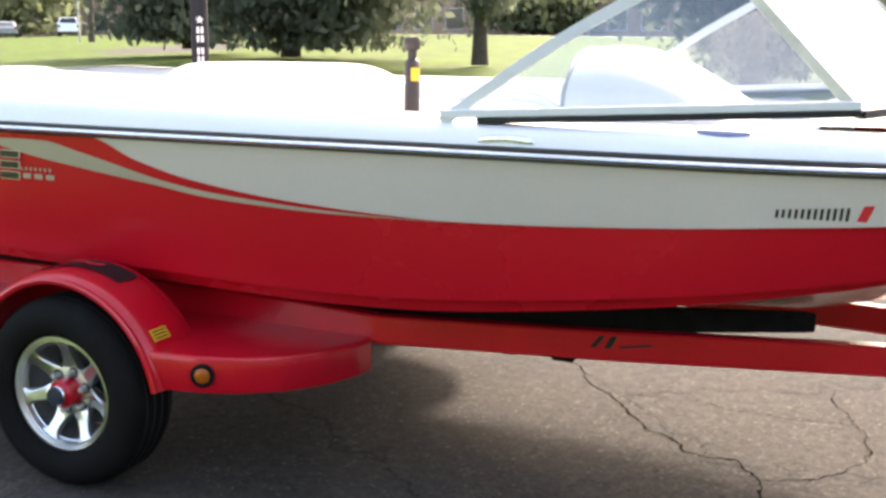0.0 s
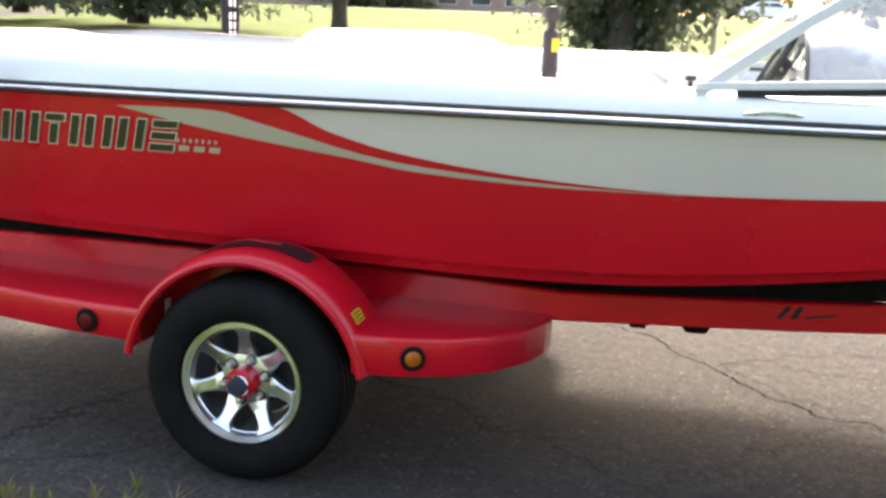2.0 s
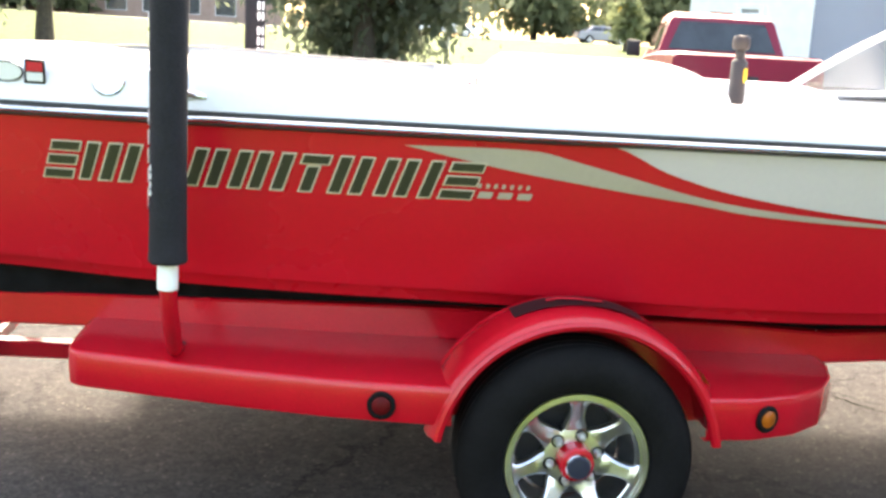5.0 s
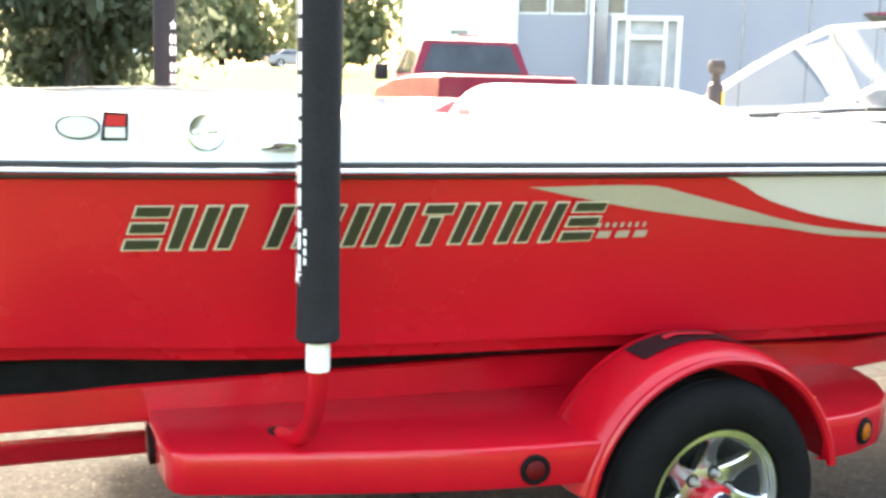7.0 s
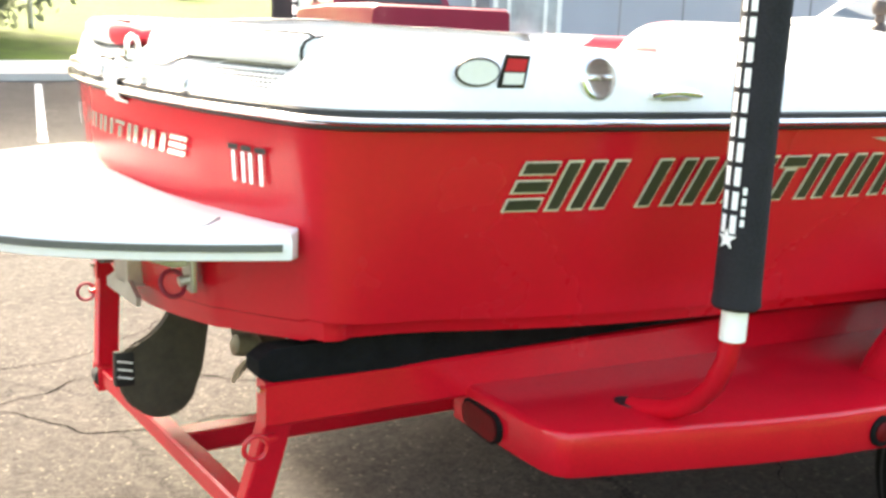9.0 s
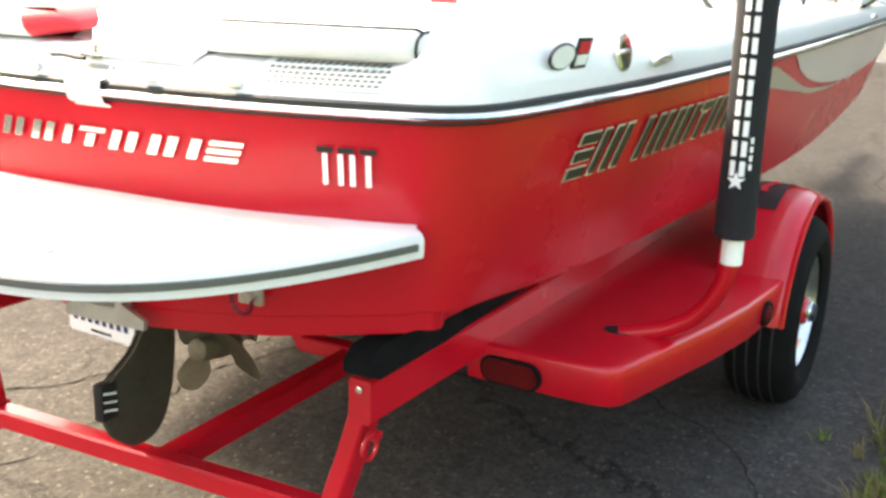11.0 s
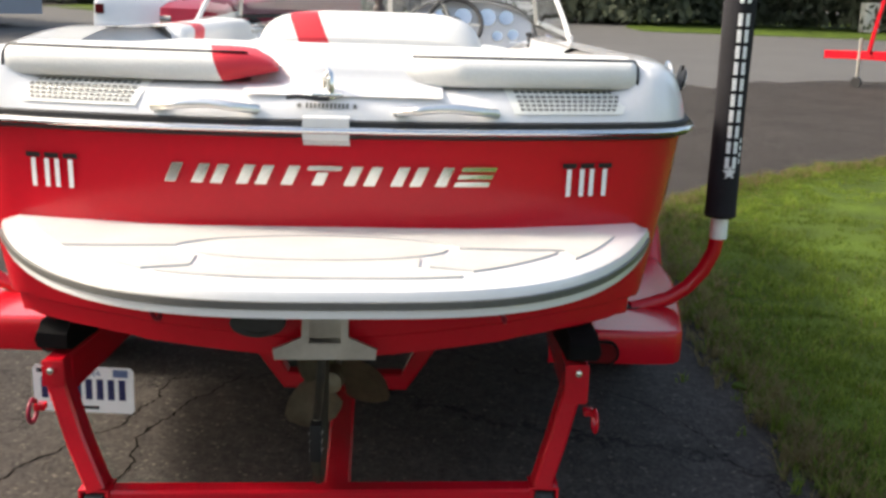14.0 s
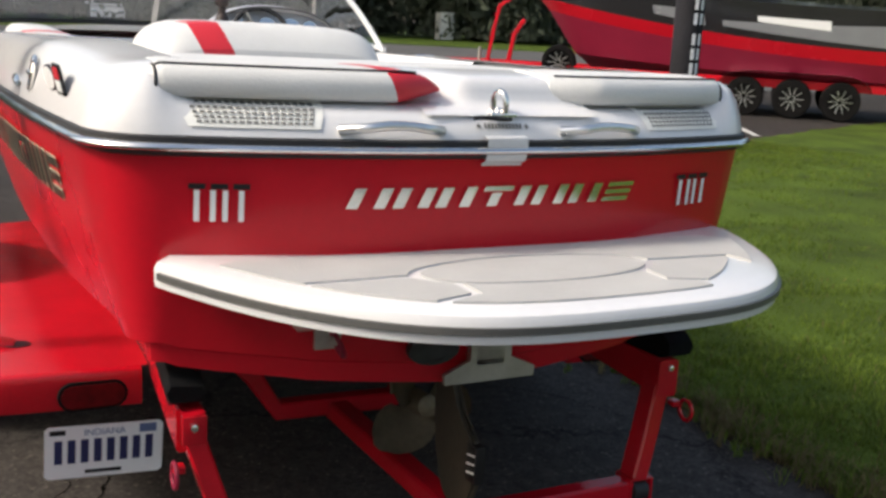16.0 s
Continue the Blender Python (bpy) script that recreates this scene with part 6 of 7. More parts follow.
# ---- background ----
def tree(name, x, y, height, spread, seed, leaves, base=1.2, mat=LEAF, label="", size=0.2, flat=0.7):
    rng = random.Random(seed)
    z0 = rise(x, y) - 0.05
    t = thing(name, (x, y, z0), 0, label, "tree", "yard trees")
    tr = bmesh.new()
    r0 = height * 0.022 + 0.05
    lean = (rng.uniform(-0.3, 0.3), rng.uniform(-0.3, 0.3))
    top = height * 0.72
    trunk = [(lean[0] * (k / 8) ** 2, lean[1] * (k / 8) ** 2, top * k / 8) for k in range(9)]
    tube_into(tr, trunk, [r0 * (1.25 - 0.95 * (k / 8) ** 0.7) for k in range(9)], 10)
    part("trunk", tr, BARK, t)
    lim = bmesh.new()
    tips = []
    for k in range(26):
        h = base + (top - base) * rng.random() ** 1.5
        a = rng.random() * math.tau
        reach = spread * rng.uniform(0.55, 1.0) * math.sin(math.pi * min(max(h / height, 0.28), 0.9)) ** 0.7
        p0 = Vector((lean[0] * (h / top) ** 2, lean[1] * (h / top) ** 2, h))
        p2 = p0 + Vector((math.cos(a) * reach, math.sin(a) * reach, reach * rng.uniform(-0.12, 0.5)))
        p1 = p0.lerp(p2, 0.5) + Vector((0, 0, reach * 0.12))
        tube_into(lim, [p0, p1, p2], [r0 * 0.38, r0 * 0.22, r0 * 0.06], 6)
        tips += [p1, p2, p0.lerp(p2, 0.78)]
    tips += [Vector((lean[0], lean[1], top)), Vector((lean[0], lean[1], height * 0.9))]
    tagged(part("limb", lim, BARK, t), kind="stuff")
    verts, faces = [], []
    for k in range(leaves):
        c = tips[rng.randrange(len(tips))]
        core = k % 3 == 0
        g = spread * (0.22 if core else 0.30)
        p = c + Vector((rng.gauss(0, g), rng.gauss(0, g), rng.gauss(0, g * flat)))
        if p.z < base * 0.55:
            p.z = base * 0.55 + rng.random() * 0.6
        q = Euler((rng.random() * 6.28, rng.random() * 6.28, rng.random() * 6.28)).to_matrix()
        s = size * rng.uniform(0.5, 1.3) * (1.7 if core else 1.0)
        i = len(verts)
        for a, b in ((-1, 0), (-0.2, 0.5), (1, 0.1), (0.1, -0.5)):
            verts.append(p + q @ Vector((a * s, b * s, 0.1 * s * a)))
        faces.append((i, i + 1, i + 2, i + 3))
    me = bpy.data.meshes.new("crown")
    me.from_pydata(verts, [], faces)
    me.materials.append(mat)
    c = new("crown", me)
    c.parent = t
    return t


OAK = "dark leafy shade tree standing on the lawn"
tree("shade_tree", 1.7, 21.5, 10, 2.5, 1, 26000, 0.5, label=OAK, size=0.12)
tree("shade_tree", -14.0, 27, 11, 4.0, 2, 27000, 0.5, label=OAK, size=0.16)
tree("shade_tree", -21, 31, 10, 3.4, 12, 13000, 0.6, label=OAK, size=0.16)
tree("slim_tree", -7.2, 27, 8, 1.5, 3, 7000, 1.8, size=0.11, label="slim young tree with dark leaves on the lawn")
tree("slim_tree", 14.5, 46, 3.2, 0.8, 4, 1200, 0.6, mat=LEAF_PALE, label="small pale green ornamental tree on the lawn", size=0.13)
# trees beyond the road take paler leaves, their haze painted in the colour
tree("shade_tree", 6, 88, 10, 5, 5, 4000, 1.2, mat=LEAF_PALE, label="pale green tree beyond the road, haze put into its leaf colour", size=0.4)
tree("shade_tree", 18, 92, 11, 6, 6, 4000, 1.2, mat=LEAF_PALE, label="pale green tree beyond the road, haze put into its leaf colour", size=0.4)
tree("shade_tree", 30, 95, 12, 6, 7, 4000, 1.2, mat=LEAF_PALE, label="pale green tree beyond the road, haze put into its leaf colour", size=0.4)
tree("shade_tree", 44, 98, 10, 6, 8, 4000, 1.2, mat=LEAF_PALE, label="pale green tree beyond the road, haze put into its leaf colour", size=0.4)
tree("shade_tree", -62, 88, 12, 6, 9, 4000, 1.2, mat=LEAF_PALE, label="pale green tree beyond the road, haze put into its leaf colour", size=0.4)
tree("shade_tree", -90, 92, 13, 8, 10, 4000, 1.2, mat=LEAF_PALE, label="pale green tree beyond the road, haze put into its leaf colour", size=0.45)
tree("shade_tree", -28, 96, 12, 6, 11, 4000, 1.2, mat=LEAF_PALE, label="pale green tree beyond the road, haze put into its leaf colour", size=0.4)
# two trees out of view, added to block sky light from the bow side
for k, (x, y) in enumerate(((8.6, -20.5), (13, -31))):
    tree("bow_shade_tree", x, y, 9.5, 3.8, 60 + k, 9000, 1.6, label="unseen leafy tree added to dim the bow side", size=0.3)
WOOD = "tall dark tree in the wood beyond the access road"
for k, (x, y, h, sp) in enumerate(((46, 8, 12, 5), (50, -2, 13, 5), (47, -9, 12, 5), (52, -16, 14, 6), (46, -22, 13, 5), (50, -31, 13, 6), (44, -37, 12, 5), (38, -44, 13, 6), (30, -48, 12, 5), (56, 16, 13, 6), (60, 28, 13, 6), (24, -42, 12, 5))):
    tree("wood_tree", x * 1.4, y * 1.4, h + 4, sp + 2, 30 + k, 22000, 0.6, label=WOOD, size=0.26)


def shell_building(name, x, y, w, d, h, turn, wall_mat, roof_mat, label, openings, pitched=0.0):
    """A building whose front wall faces -y of its own axes, with framed openings let into it."""
    b = thing(name, (x, y, rise(x, y) - 0.1), turn, label, "building")
    bm = bmesh.new()
    # front wall with real openings, by columns
    xs = sorted({-w / 2, w / 2, *[o[0] - o[2] / 2 for o in openings], *[o[0] + o[2] / 2 for o in openings]})
    zs = sorted({0.0, h, *[o[1] for o in openings], *[o[1] + o[3] for o in openings]})
    for xa, xb in zip(xs, xs[1:]):
        for za, zb in zip(zs, zs[1:]):
            cx, cz = (xa + xb) / 2, (za + zb) / 2
            if any(abs(cx - o[0]) < o[2] / 2 and o[1] < cz < o[1] + o[3] for o in openings):
                continue
            box_into(bm, (cx, 0.12, cz), (xb - xa, 0.24, zb - za))
    bmesh.ops.remove_doubles(bm, verts=bm.verts, dist=0.001)
    part("front_wall", bm, wall_mat, b)
    for c, s in (((-w / 2 + 0.12, d / 2 + 0.12, h / 2), (0.24, d - 0.24, h)), ((w / 2 - 0.12, d / 2 + 0.12, h / 2), (0.24, d - 0.24, h)), ((0, d - 0.12 + 0.12, h / 2), (w - 0.5, 0.24, h))):
        part("wall", box(c, s), wall_mat, b)
    bm = bmesh.new()
    if pitched:
        prism_into(bm, [(-w / 2 - 0.5, 0), (w / 2 + 0.5, 0), (w / 2 - 2, pitched), (-w / 2 + 2, pitched)], Matrix.Translation((0, d + 0.5, h)) @ Euler((radians(90), 0, 0)).to_matrix().to_4x4(), d + 1.0)
    else:
        box_into(bm, (0, d / 2, h + 0.15), (w + 0.2, d + 0.2, 0.3), 0.03)
    part("roof", bm, roof_mat, b)
    for cx, z0, ow, oh, kind in openings:
        wn_ = new("window" if kind != "door" else "door")
        wn_.parent = b
        f = 0.14 if kind == "door" else 0.06
        for c, s in (((cx - ow / 2 + f / 2, 0.06, z0 + oh / 2), (f, 0.16, oh)), ((cx + ow / 2 - f / 2, 0.06, z0 + oh / 2), (f, 0.16, oh)), ((cx, 0.06, z0 + oh - f / 2), (ow - 2 * f, 0.16, f)), ((cx, 0.06, z0 + f / 2), (ow - 2 * f, 0.16, f))):
            part("window_frame" if kind != "door" else "door_frame", box(c, s, 0.01), PVC, wn_)
        if kind == "door":
            hw = min(0.52, ow * 0.3)
            for sx in (-1, 1):
                part("jamb", box((cx + sx * hw, 0.04, z0 + oh / 2), (0.11, 0.16, oh - 0.2), 0.01), PVC, wn_)
            part("transom_bar", box((cx, 0.045, z0 + min(2.15, oh - 0.3)), (2 * hw - 0.12, 0.15, 0.13), 0.01), PVC, wn_)
            part("bottom_rail", box((cx, 0.045, z0 + 0.24), (2 * hw - 0.12, 0.15, 0.3), 0.01), PVC, wn_)
        part("pane", box((cx, 0.14, z0 + oh / 2), (ow - 2 * f + 0.02, 0.02, oh - 2 * f + 0.02)), PALE_PANE if kind == "door" else DARKGLASS, wn_)
    return b


door_at = Vector((16.6, 19.2))
workshop = shell_building("workshop", 22, 18.6, 24, 12, 5.2, -34.5, WALLPAINT, ROOF, "blue-grey metal clad workshop with a white glazed entrance", [(-6.2, 0.1, 1.95, 2.75, "door")] + [(-10.6 + 1.1 * k, 2.85, 1.04, 0.9, "w") for k in range(4)])
part("pilaster", box((-7.45, -0.06, 2.6), (0.34, 0.12, 5.2), 0.01), CARGREY, workshop)
part("downpipe", tube([(-7.72, -0.08, 0.1), (-7.72, -0.08, 5.1)], 0.06, 10), PVC, workshop, "white rain downpipe")
for k in range(9):
    part("wall_seam", box((-3.6 + 1.75 * k, -0.008, 2.6), (0.05, 0.016, 5.2)), CARGREY, workshop)
shell_building("showroom", 12.4, 25.0, 3.4, 8, 4.4, -34.5, PVC, ROOF, "low white clad annexe beside the workshop", [(0.0, 0.1, 1.0, 2.1, "door")])
shell_building("shop_row", -28, 100, 46, 12, 4.2, 4, BRICK, ROOF, "long low pinkish brick building across the road", [(-20 + 3.4 * k, 0.7, 2.0, 2.2, "w") for k in range(12)], pitched=1.6)
shell_building("shop_row", -92, 104, 40, 12, 5.0, 20, BRICK, ROOF, "long low brick building behind parked cars", [(-17 + 4 * k, 0.8, 2.2, 2.2, "w") for k in range(9)], pitched=1.4)
shell_building("white_block", -112, 118, 9, 9, 12, 30, CONCRETE, ROOF, "tall pale block far behind the car park", [(-2, 2.0, 1.6, 1.5, "w"), (2, 2.0, 1.6, 1.5, "w"), (-2, 6.0, 1.6, 1.5, "w"), (2, 6.0, 1.6, 1.5, "w")])


def car(name, x, y, turn, paint, label, kind="sedan", scale=1.0, group=""):
    c = thing(name, (x, y, rise(x, y)), turn, label, "car" if kind != "pickup" else "pickup truck", group)
    L, W = {"sedan": (4.6, 1.8), "suv": (4.8, 1.9), "pickup": (5.8, 2.0), "truck": (8.0, 2.4)}[kind]
    # side profile: lower body
    if kind == "sedan":
        low = [(-L / 2, 0.35), (-L / 2, 0.85), (-L / 2 + 0.15, 0.98), (-1.3, 1.02), (1.0, 0.96), (2.0, 0.86), (L / 2, 0.7), (L / 2, 0.35)]
        cab = [(-1.75, 1.0), (-1.1, 1.42), (-0.3, 1.47), (0.35, 1.42), (1.15, 0.97)]
    elif kind == "suv":
        low = [(-L / 2, 0.4), (-L / 2, 1.0), (-L / 2 + 0.05, 1.1), (1.0, 1.08), (2.1, 0.98), (L / 2, 0.8), (L / 2, 0.4)]
        cab = [(-L / 2 + 0.08, 1.1), (-L / 2 + 0.35, 1.68), (-0.3, 1.76), (0.4, 1.70), (1.2, 1.08)]
    else:
        low = [(-L / 2, 0.55), (-L / 2, 1.28), (-L / 2 + 0.05, 1.31), (-0.75, 1.31), (1.2, 1.25), (1.3, 1.22), (2.6, 1.12), (L / 2, 0.98), (L / 2, 0.5)]
        cab = [(-0.78, 1.28), (-0.62, 1.84), (-0.3, 1.92), (0.5, 1.90), (1.25, 1.24)]
    def loft(prof, w0, w1, zlo, zhi):
        bm = bmesh.new()
        rows = []
        for f in (-1, -0.94, -0.6, 0, 0.6, 0.94, 1):
            row = []
            for px, pz in prof:
                u = min(max((pz - zlo) / max(zhi - zlo, 0.01), 0), 1)
                w = (w0 + (w1 - w0) * u) / 2
                inset = 0.05 if abs(f) == 1 else 0.0
                row.append(Vector((px * (1 - inset * 0.25), f * w, pz - (0.04 if abs(f) == 1 and pz > zlo + 0.2 else 0))))
            rows.append(row)
        vs = grid_into(bm, rows, close=True)
        bm.faces.new(vs[0]); bm.faces.new(vs[-1])
        return bm
    body = part("body", loft(low, W, W * 0.97, 0.4, 1.1), paint, c, smooth=35)
    zt = max(p[1] for p in cab)
    part("cabin", loft(cab, W * 0.94, W * 0.74, cab[0][1], zt), paint, c, smooth=35)
    # glass: rear, front and side windows set just proud of the cabin
    def pane(nm, pts):
        bm = bmesh.new()
        vs = [bm.verts.new(p) for p in pts]
        f = bm.faces.new(vs)
        bmesh.ops.solidify(bm, geom=[f], thickness=0.012)
        part(nm, bm, DARKGLASS, c, smooth=0)
    zb = cab[0][1]
    wb, wt = W * 0.94 / 2, W * 0.74 / 2
    def slope(i, j, u, side=0):
        (ax, az), (bx, bz) = cab[i], cab[j]
        return ax + (bx - ax) * u, az + (bz - az) * u
    for nm, i, j, o in (("rear_window", 0, 1, -0.015), ("windscreen", 4, 3, 0.015)):
        xa, za = slope(i, j, 0.14)
        xb, zb2 = slope(i, j, 0.88)
        pane(nm, [(xa + o, -wb * 0.84, za + 0.01), (xa + o, wb * 0.84, za + 0.01), (xb + o, wt * 0.84, zb2 + 0.01), (xb + o, -wt * 0.84, zb2 + 0.01)])
    for s in (-1, 1):
        xa, xb = cab[0][0] + (cab[1][0] - cab[0][0]) * 0.35 + 0.12, cab[4][0] + (cab[3][0] - cab[4][0]) * 0.3 - 0.15
        xc, xd = cab[1][0] + 0.14, cab[3][0] - 0.05
        za, zc = zb + 0.06, zt - 0.14
        ya = wb - (wb - wt) * 0.1 + 0.012
        yc = wb - (wb - wt) * 0.78 + 0.012
        xm = (xa + xb) / 2 - 0.05
        pane("side_window", [(xa, s * ya, za), (xm, s * ya, za), (xm, s * yc, zc), (xc, s * yc, zc)])
        pane("side_window", [(xm + 0.08, s * ya, za), (xb, s * ya, za), (xd, s * yc, zc), (xm + 0.08, s * yc, zc)])
        part("door_mirror", box((cab[4][0] - 0.25, s * (W / 2 + 0.14), zb + 0.08), (0.12, 0.22, 0.17 if kind != "pickup" else 0.26), 0.03), BLACK if kind == "pickup" else paint, c)
        part("tail_lamp", box((-L / 2 - 0.005, s * (W / 2 - 0.14), 0.9), (0.05, 0.2, 0.22), 0.02), LENS_RED, c)
        part("head_lamp", box((L / 2 - 0.02, s * (W / 2 - 0.22), 0.72), (0.08, 0.34, 0.16), 0.03), CHROME, c)
        for wx in (-L / 2 + 0.95, L / 2 - 0.95):
            r = 0.33 if kind == "sedan" else 0.38
            mw = Matrix.Translation((wx, s * (W / 2 - 0.10), r)) @ Euler((radians(-90 * s), 0, 0)).to_matrix().to_4x4()
            part("wheel_arch", lathe([(r * 1.16, 0.094), (r * 1.16, 0.106), (r * 1.0, 0.107)], mw, 24, False), BLACK, c)
            w = part("wheel", lathe([(r * 0.6, -0.1), (r * 0.95, -0.1), (r, -0.06), (r, 0.06), (r * 0.95, 0.11), (r * 0.66, 0.11), (r * 0.6, 0.08)], mw, 24), TYRE, c)
            part("rim", lathe([(r * 0.62, 0.06), (r * 0.6, 0.1), (r * 0.3, 0.07), (0.02, 0.085)], mw, 20), ALU, w)
    part("underbody", box((0, 0, 0.42), (L * 0.82, W * 0.88, 0.34), 0.04), BLACK, c)
    part("rear_bumper", box((-L / 2 - 0.04, 0, 0.5), (0.14, W * 0.92, 0.18), 0.03), CHROME if kind == "pickup" else paint, c)
    if kind == "pickup":
        part("bed_liner", box((-1.85, 0, 1.316), (1.95, W - 0.26, 0.01), 0.0), BLACK, c, "black bed cover")
        part("roof_marker", box((-0.45, 0.0, 1.93), (0.05, 0.34, 0.03), 0.01), LENS_RED, c)
        part("tailgate_handle", box((-L / 2 - 0.01, 0, 1.0), (0.03, 0.28, 0.08), 0.01), BLACK, c)
    return c


car("pickup_truck", 7.0, 12.25, 80, CARRED, "dark red crew pickup truck with a black covered bed", "pickup")
car("sedan", 13.6, 9.1, 100, CARWHITE, "white sedan parked beyond the boat", "sedan")
car("sport_utility", 25.2, 7.1, 15, CARWHITE, "white sport utility car with red tail lamps", "suv")
car("sport_utility", 20.4, 11.0, 28, CARWHITE, "white sport utility car parked beside the sedan", "suv")
car("pickup_truck", 24.5, 3.6, 152, CARRED, "dark red pickup truck parked across the yard", "pickup")
for k in range(6):
    car("sedan" if k % 2 else "sport_utility", -66 - 4.2 * k, 74 - 3.4 * k, 130 + 4 * k, (CARWHITE, CARGREY, CARWHITE)[k % 3], "parked car in the far row" , "sedan" if k % 2 else "suv", group="far parked cars")
car("sedan", 9, 80, 4, CARWHITE, "white car on the far road", "sedan", group="cars on the road")
car("sedan", 22, 82, 4, CARGREY, "silver grey car on the far road", "sedan", group="cars on the road")
car("sport_utility", 64, -6.4, 176, CARWHITE, "white vehicle standing far down the access road", "suv")


def pole(x, y, h, r, label, name="utility_pole", mat=WOODPOLE):
    p = thing(name, (x, y, rise(x, y)), 0, label, "pole")
    part("shaft", tube([(0, 0, 0), (0, 0, h)], [r, r * 0.75], 12), mat, p)
    part("cap", lathe([(r * 0.76, h), (r * 0.8, h + 0.02), (0.01, h + 0.05)], None, 12), mat, p)


pole(-32, 38, 10, 0.17, "dark wooden utility pole behind the boat")
pole(-33.2, 38.5, 7, 0.06, "thin pale metal light pole", "light_pole", DULL)
pole(3.9, 24, 6, 0.07, "slim grey sign post on the lawn", "sign_post", DULL)
pole(12.4, 26, 8, 0.12, "grey round post by the workshop", "light_pole", DULL)


def warning_sign(x, y):
    s = thing("road_sign", (x, y, rise(x, y)), 0, "yellow diamond road sign on a post", "sign")
    part("post", tube([(0, 0, 0), (0, 0, 2.2)], 0.03, 8), DULL, s)
    part("board", box((0, -0.04, 2.5), (0.75, 0.02, 0.75), 0.004, Euler((0, radians(45), 0)).to_matrix().to_4x4()), ORANGE_SIGN, s)


warning_sign(21, 72)
part("utility_box", box((62, -27.5, rise(62, -27.5) + 0.9), (0.9, 1.0, 1.8), 0.05), PVC)
tagged(bpy.data.objects["utility_box"], "white utility cabinet on the far lawn", "cabinet")


def far_boat(x, y, turn, label, L=7.9, triple=True, name="wakeboard_boat"):
    """A larger red and black boat on its own trailer. Its bow points along +x."""
    z, e = rise(x, y), L - 6.6
    b = thing(name, (x, y, z), turn, label, "boat")
    prof = lambda u: 1.2 * (1 - max(0, (u - 0.45) / 0.55) ** 2.4) ** 0.6 if u > 0.45 else 1.2
    def ring(z0, f, rk, sweep):
        return [[Vector((-3.0 + (L - rk) * u, s * prof(u) * f, z0 + sweep * u * u)) for u in [k / 24 for k in range(25)]] for s in (-1, 1)]
    def belt(name, a, b2, mat, label=""):
        bm = bmesh.new()
        ra, rb = ring(*a), ring(*b2)
        for k in (0, 1):
            grid_into(bm, [ra[k], rb[k]])
        grid_into(bm, [[ra[0][0], ra[1][0]], [rb[0][0], rb[1][0]]])
        return part(name, bm, mat, b, label, smooth=30)
    # shade on the lower hull and sun on the band are painted as two reds
    belt("hull_bottom", (0.55, 0.45, 1.5, 0.1), (0.74, 0.84, 1.1, 0.2), CARRED, "red hull bottom, shade put into its deeper red")
    belt("hull_side", (0.74, 0.84, 1.1, 0.2), (1.05, 0.93, 0.5, 0.72), CARRED, "red hull side, shade put into its deeper red")
    belt("red_band", (1.05, 0.93, 0.5, 0.72), (1.29, 0.985, 0.25, 0.75), RED, "red sweeping band, sunlight put into its brighter red")
    topside = belt("upper_band", (1.29, 0.985, 0.25, 0.75), (2.02, 1.0, 0.0, 0.42), BLACKPAINT, "glossy black topside")
    # silver panel with a white flash on each topside
    lo, hi = ring(1.31, 0.993, 0.25, 0.75), ring(2.00, 1.006, 0.0, 0.42)
    for k in (0, 1):
        for nm, u0, u1, v0, v1, mat in (("silver_panel", 0, 12, 0.03, 0.72, CARGREY), ("white_flash", 6, 10, 0.4, 0.66, CARWHITE), ("white_flash", 13, 16, 0.15, 0.62, CARGREY)):
            bm = bmesh.new()
            out = 0.008 if nm == "white_flash" else 0.0
            rows = [[], []]
            for i in range(u0, u1 + 1):
                q = (i - u0) / (u1 - u0)
                for row, v in zip(rows, (v0 + 0.25 * q * (v1 - v0), v1 - (0.5 * q if nm == "silver_panel" else 0.15 * q) * (v1 - v0))):
                    p = lo[k][i].lerp(hi[k][i], v)
                    row.append(p + Vector((0, out * (1 if p.y > 0 else -1), 0)))
            grid_into(bm, rows)
            part(nm, bm, mat, topside, smooth=30)
    bm = bmesh.new()
    r = ring(2.02, 1.0, 0.0, 0.42)
    grid_into(bm, [r[0], [Vector((p.x, 0, p.z + 0.1)) for p in r[0]], r[1]])
    part("deck", bm, BLACKPAINT, b)
    bm = bmesh.new()
    for s in (-1, 1):
        f = bm.faces.new([bm.verts.new(p) for p in ((-0.3, s * 0.98, 2.14), (1.4, s * 0.8, 2.21), (0.6, s * 0.72, 2.58), (0.1, s * 0.82, 2.51))])
    f = bm.faces.new([bm.verts.new(p) for p in ((1.4, -0.8, 2.21), (1.4, 0.8, 2.21), (0.6, 0.72, 2.58), (0.6, -0.72, 2.58))])
    bmesh.ops.solidify(bm, geom=bm.faces[:], thickness=0.015)
    part("windshield", bm, DARKGLASS, b)
    for s in (-1, 1):
        part("tower_leg", tube([(0.5, s * 1.0, 2.11), (0.1, s * 0.95, 2.76), (-0.6, s * 0.8, 3.26)], 0.04, 10), BLACKPAINT, b)
    part("tower_top", tube([(-0.6, -0.8, 3.26), (-0.7, 0, 3.31), (-0.6, 0.8, 3.26)], 0.04, 10), BLACKPAINT, b)
    t = thing("tandem_trailer" if not triple else "triple_axle_trailer", (x, y, z), turn, "red boat trailer with polished wheels under the black and red boat", "trailer")
    for s in (-1, 1):
        part("frame_rail", tube([(-3.0, s * 0.9, 0.62), (1.6 + e, s * 0.9, 0.62), (4.3 + e, s * 0.12, 0.62), (5.2 + e, s * 0.04, 0.6)], 0.06, flat=(0.08, 0.16)), RED_FRAME, t)
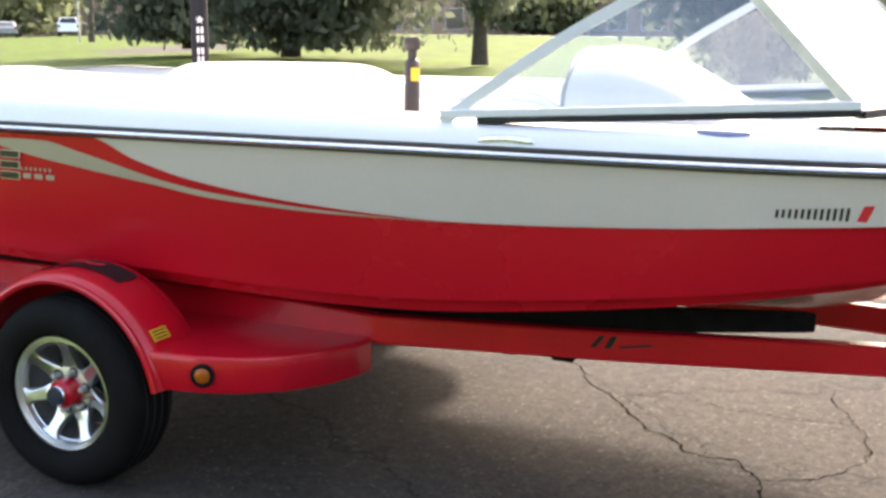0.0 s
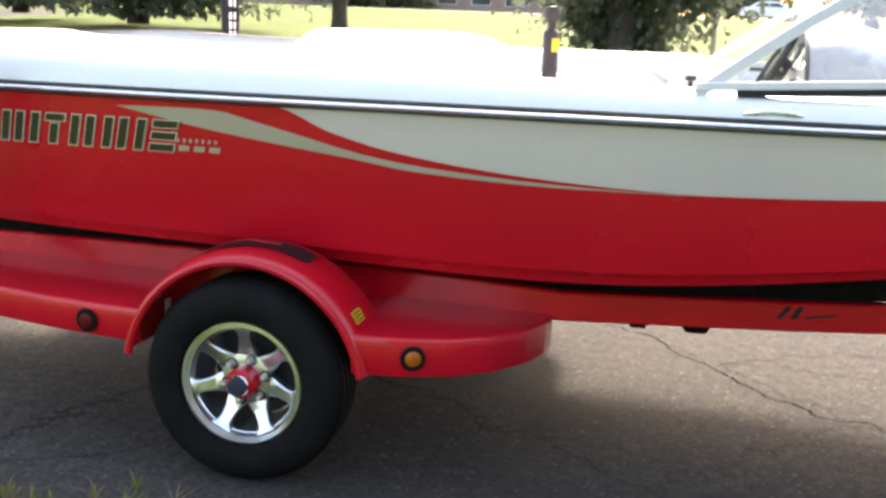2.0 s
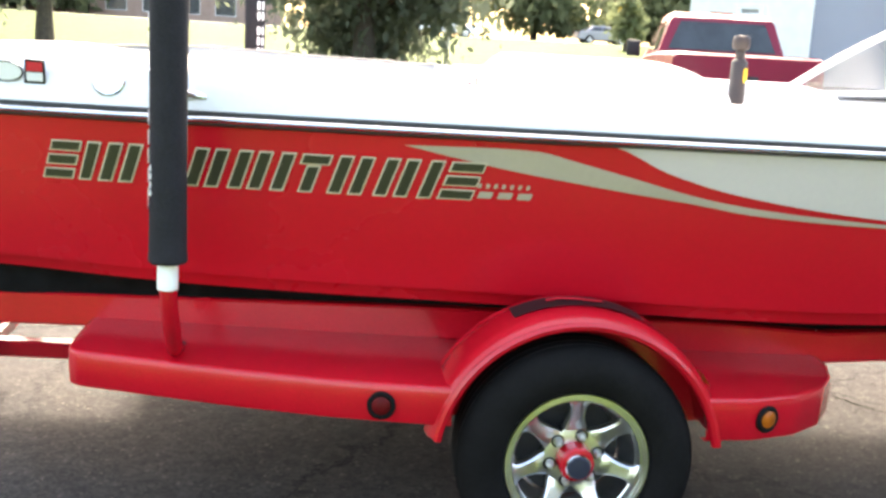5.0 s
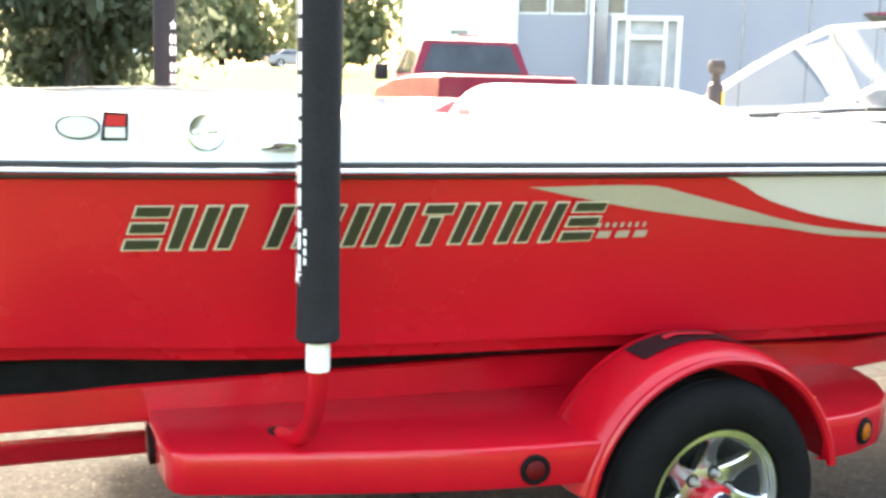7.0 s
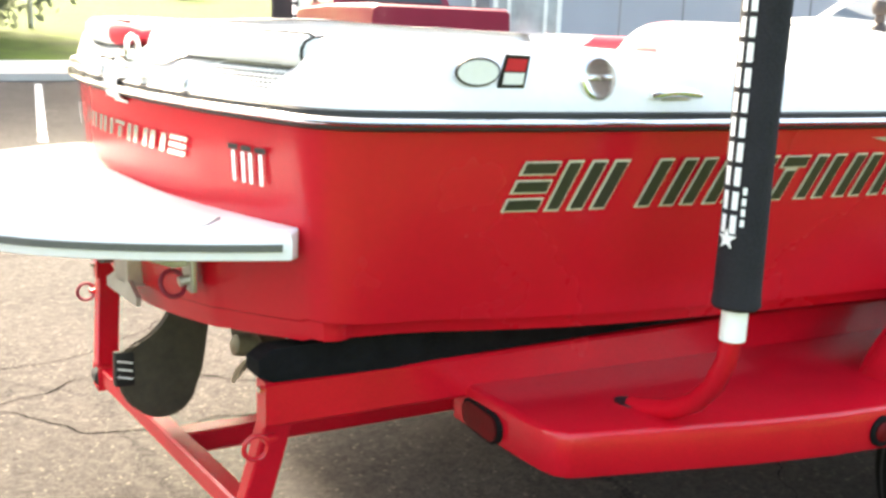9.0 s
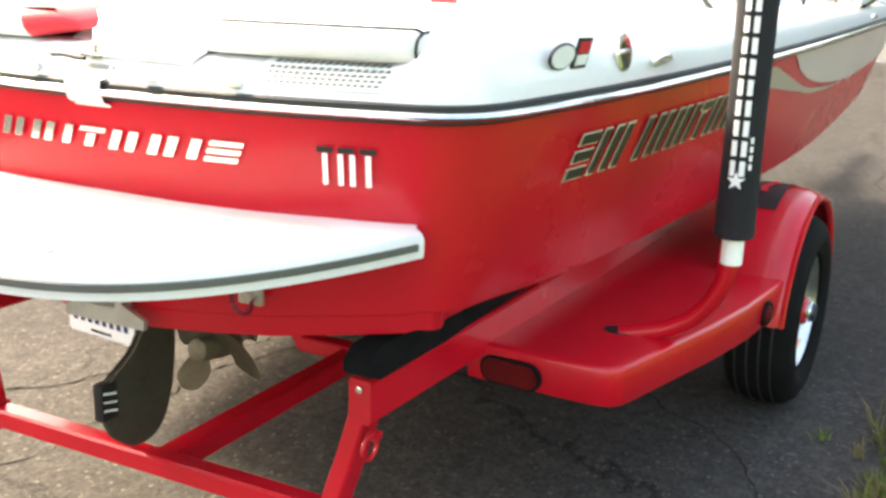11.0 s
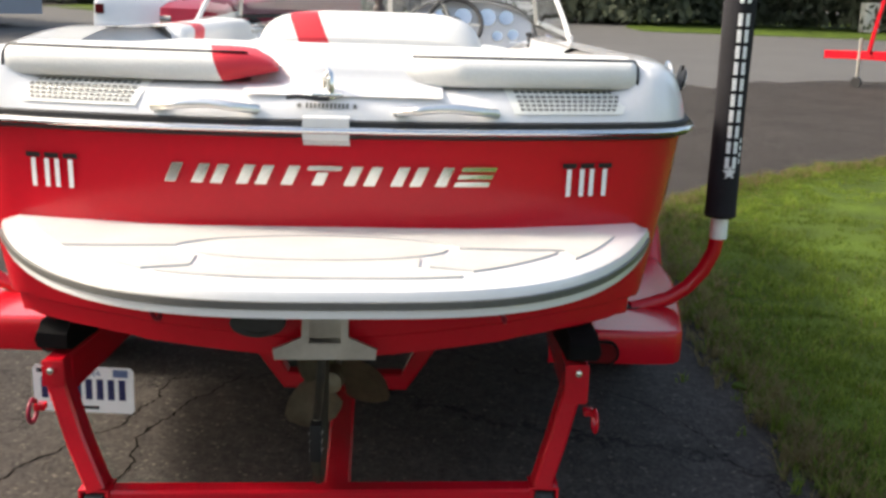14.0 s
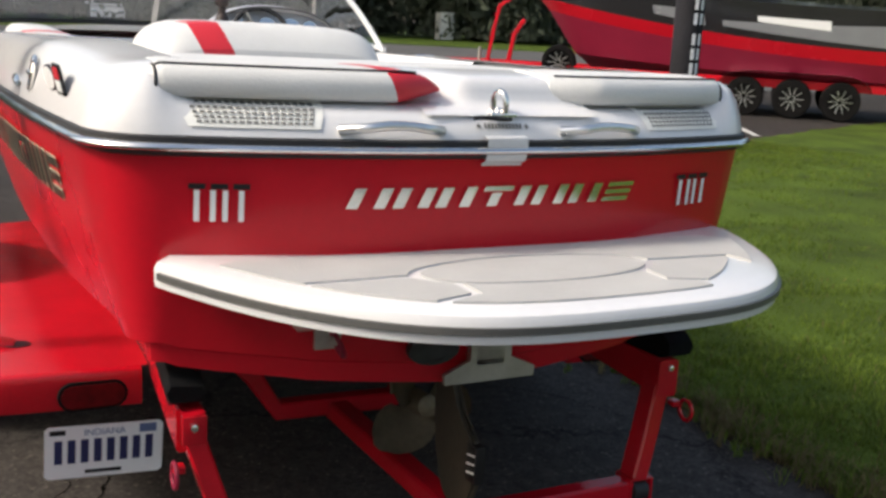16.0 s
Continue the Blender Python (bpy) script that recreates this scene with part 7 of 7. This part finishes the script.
        fm = bmesh.new()
        grid_into(fm, [[(-1.9 + 2.75 * u, s * yy, 0.60 + 0.24 * (1 - abs(2 * u - 1) ** 8)) for yy in (0.86, 1.18, 1.20)] for u in [k / 24 for k in range(25)]])
        bmesh.ops.solidify(fm, geom=fm.faces[:], thickness=0.02)
        part("fender", fm, ALU, t, smooth=40)
        for k in range(3 if triple else 2):
            m = Matrix.Translation((-1.38 + 0.86 * k, s * 1.03, 0.36)) @ Euler((radians(-90 * s), 0, 0)).to_matrix().to_4x4()
            w = part("wheel", lathe([(0.22, -0.1), (0.34, -0.1), (0.36, -0.06), (0.36, 0.06), (0.34, 0.1), (0.25, 0.1), (0.23, 0.08)], m, 28), TYRE, t)
            rm = part("rim", lathe([(0.23, 0.05), (0.245, 0.095), (0.22, 0.1), (0.21, 0.07), (0.2, 0.02), (0.02, 0.02)], m, 28), TYRE, w)
            for j in range(10):
                a = j * math.tau / 10
                part("spoke", tube([m @ Vector((0.04 * math.cos(a), 0.04 * math.sin(a), 0.075)), m @ Vector((0.22 * math.cos(a), 0.22 * math.sin(a), 0.085))], 0.015, flat=(0.03, 0.015)), ALU, rm)
    part("winch_post", tube([(3.9 + e, 0, 0.66), (3.8 + e, 0, 1.25), (3.6 + e, 0, 1.55)], 0.05, flat=(0.09, 0.09)), RED_FRAME, t)
    part("step_post", tube([(4.3 + e, 0.2, 0.66), (4.2 + e, 0.2, 1.3), (4.1 + e, 0.2, 1.8), (3.8 + e, 0.2, 2.0)], 0.04, flat=(0.07, 0.07)), RED_FRAME, t)
    part("jack", tube([(4.5 + e, 0.12, 0.95), (4.5 + e, 0.12, 0.12)], 0.03, 10), DULL, t)
    part("jack_wheel", lathe([(0.04, -0.04), (0.1, -0.04), (0.1, 0.04), (0.04, 0.04)], Matrix.Translation((4.5 + e, 0.12, 0.1)) @ Euler((radians(90), 0, 0)).to_matrix().to_4x4(), 18), BLACK, t)
    m = Matrix.Translation((2.7 + e, 0.62, 0.74)) @ Euler((radians(-90), 0, 0)).to_matrix().to_4x4()
    w = part("spare_wheel", lathe([(0.22, -0.1), (0.34, -0.1), (0.36, 0), (0.34, 0.1), (0.25, 0.1), (0.23, 0.06)], m, 28), TYRE, t)
    for j in range(10):
        a = j * math.tau / 10
        part("spoke", tube([m @ Vector((0.04 * math.cos(a), 0.04 * math.sin(a), 0.075)), m @ Vector((0.22 * math.cos(a), 0.22 * math.sin(a), 0.085))], 0.015, flat=(0.03, 0.015)), ALU, w)
    return b


far_boat(14.3, -13.2, 49, "large black and red wakeboard boat on a trailer across the yard")


def wall_hull_shapes():
    """Flat shapes on the workshop wall: a dark hull shape with a red stripe."""
    m = pose(22, 18.6, rise(22, 18.6) - 0.1, 0, 0, -34.5)
    b = thing("wall_shapes", (0, 0, 0), 0, "flat dark and red hull shapes on the workshop wall", "sign")
    b.matrix_basis = m
    face = Matrix.Translation((0, -0.004, 0)) @ Euler((radians(90), 0, 0)).to_matrix().to_4x4()
    bm = bmesh.new()
    prism_into(bm, [(-0.5, 2.97), (-0.1, 2.62), (0.45, 2.36), (1.6, 2.05), (2.6, 1.98), (6.5, 1.96), (6.5, 2.6), (1.6, 2.66), (0.5, 2.88)], face, 0.03)
    part("dark_shape", bm, BLACKPAINT, b, smooth=0)
    bm = bmesh.new()
    prism_into(bm, [(-0.5, 2.99), (0.5, 2.90), (1.6, 2.68), (6.5, 2.62), (6.5, 3.02), (3.0, 3.12), (1.2, 3.08)], face, 0.034)
    part("red_shape", bm, CARRED, b, smooth=0)


wall_hull_shapes()
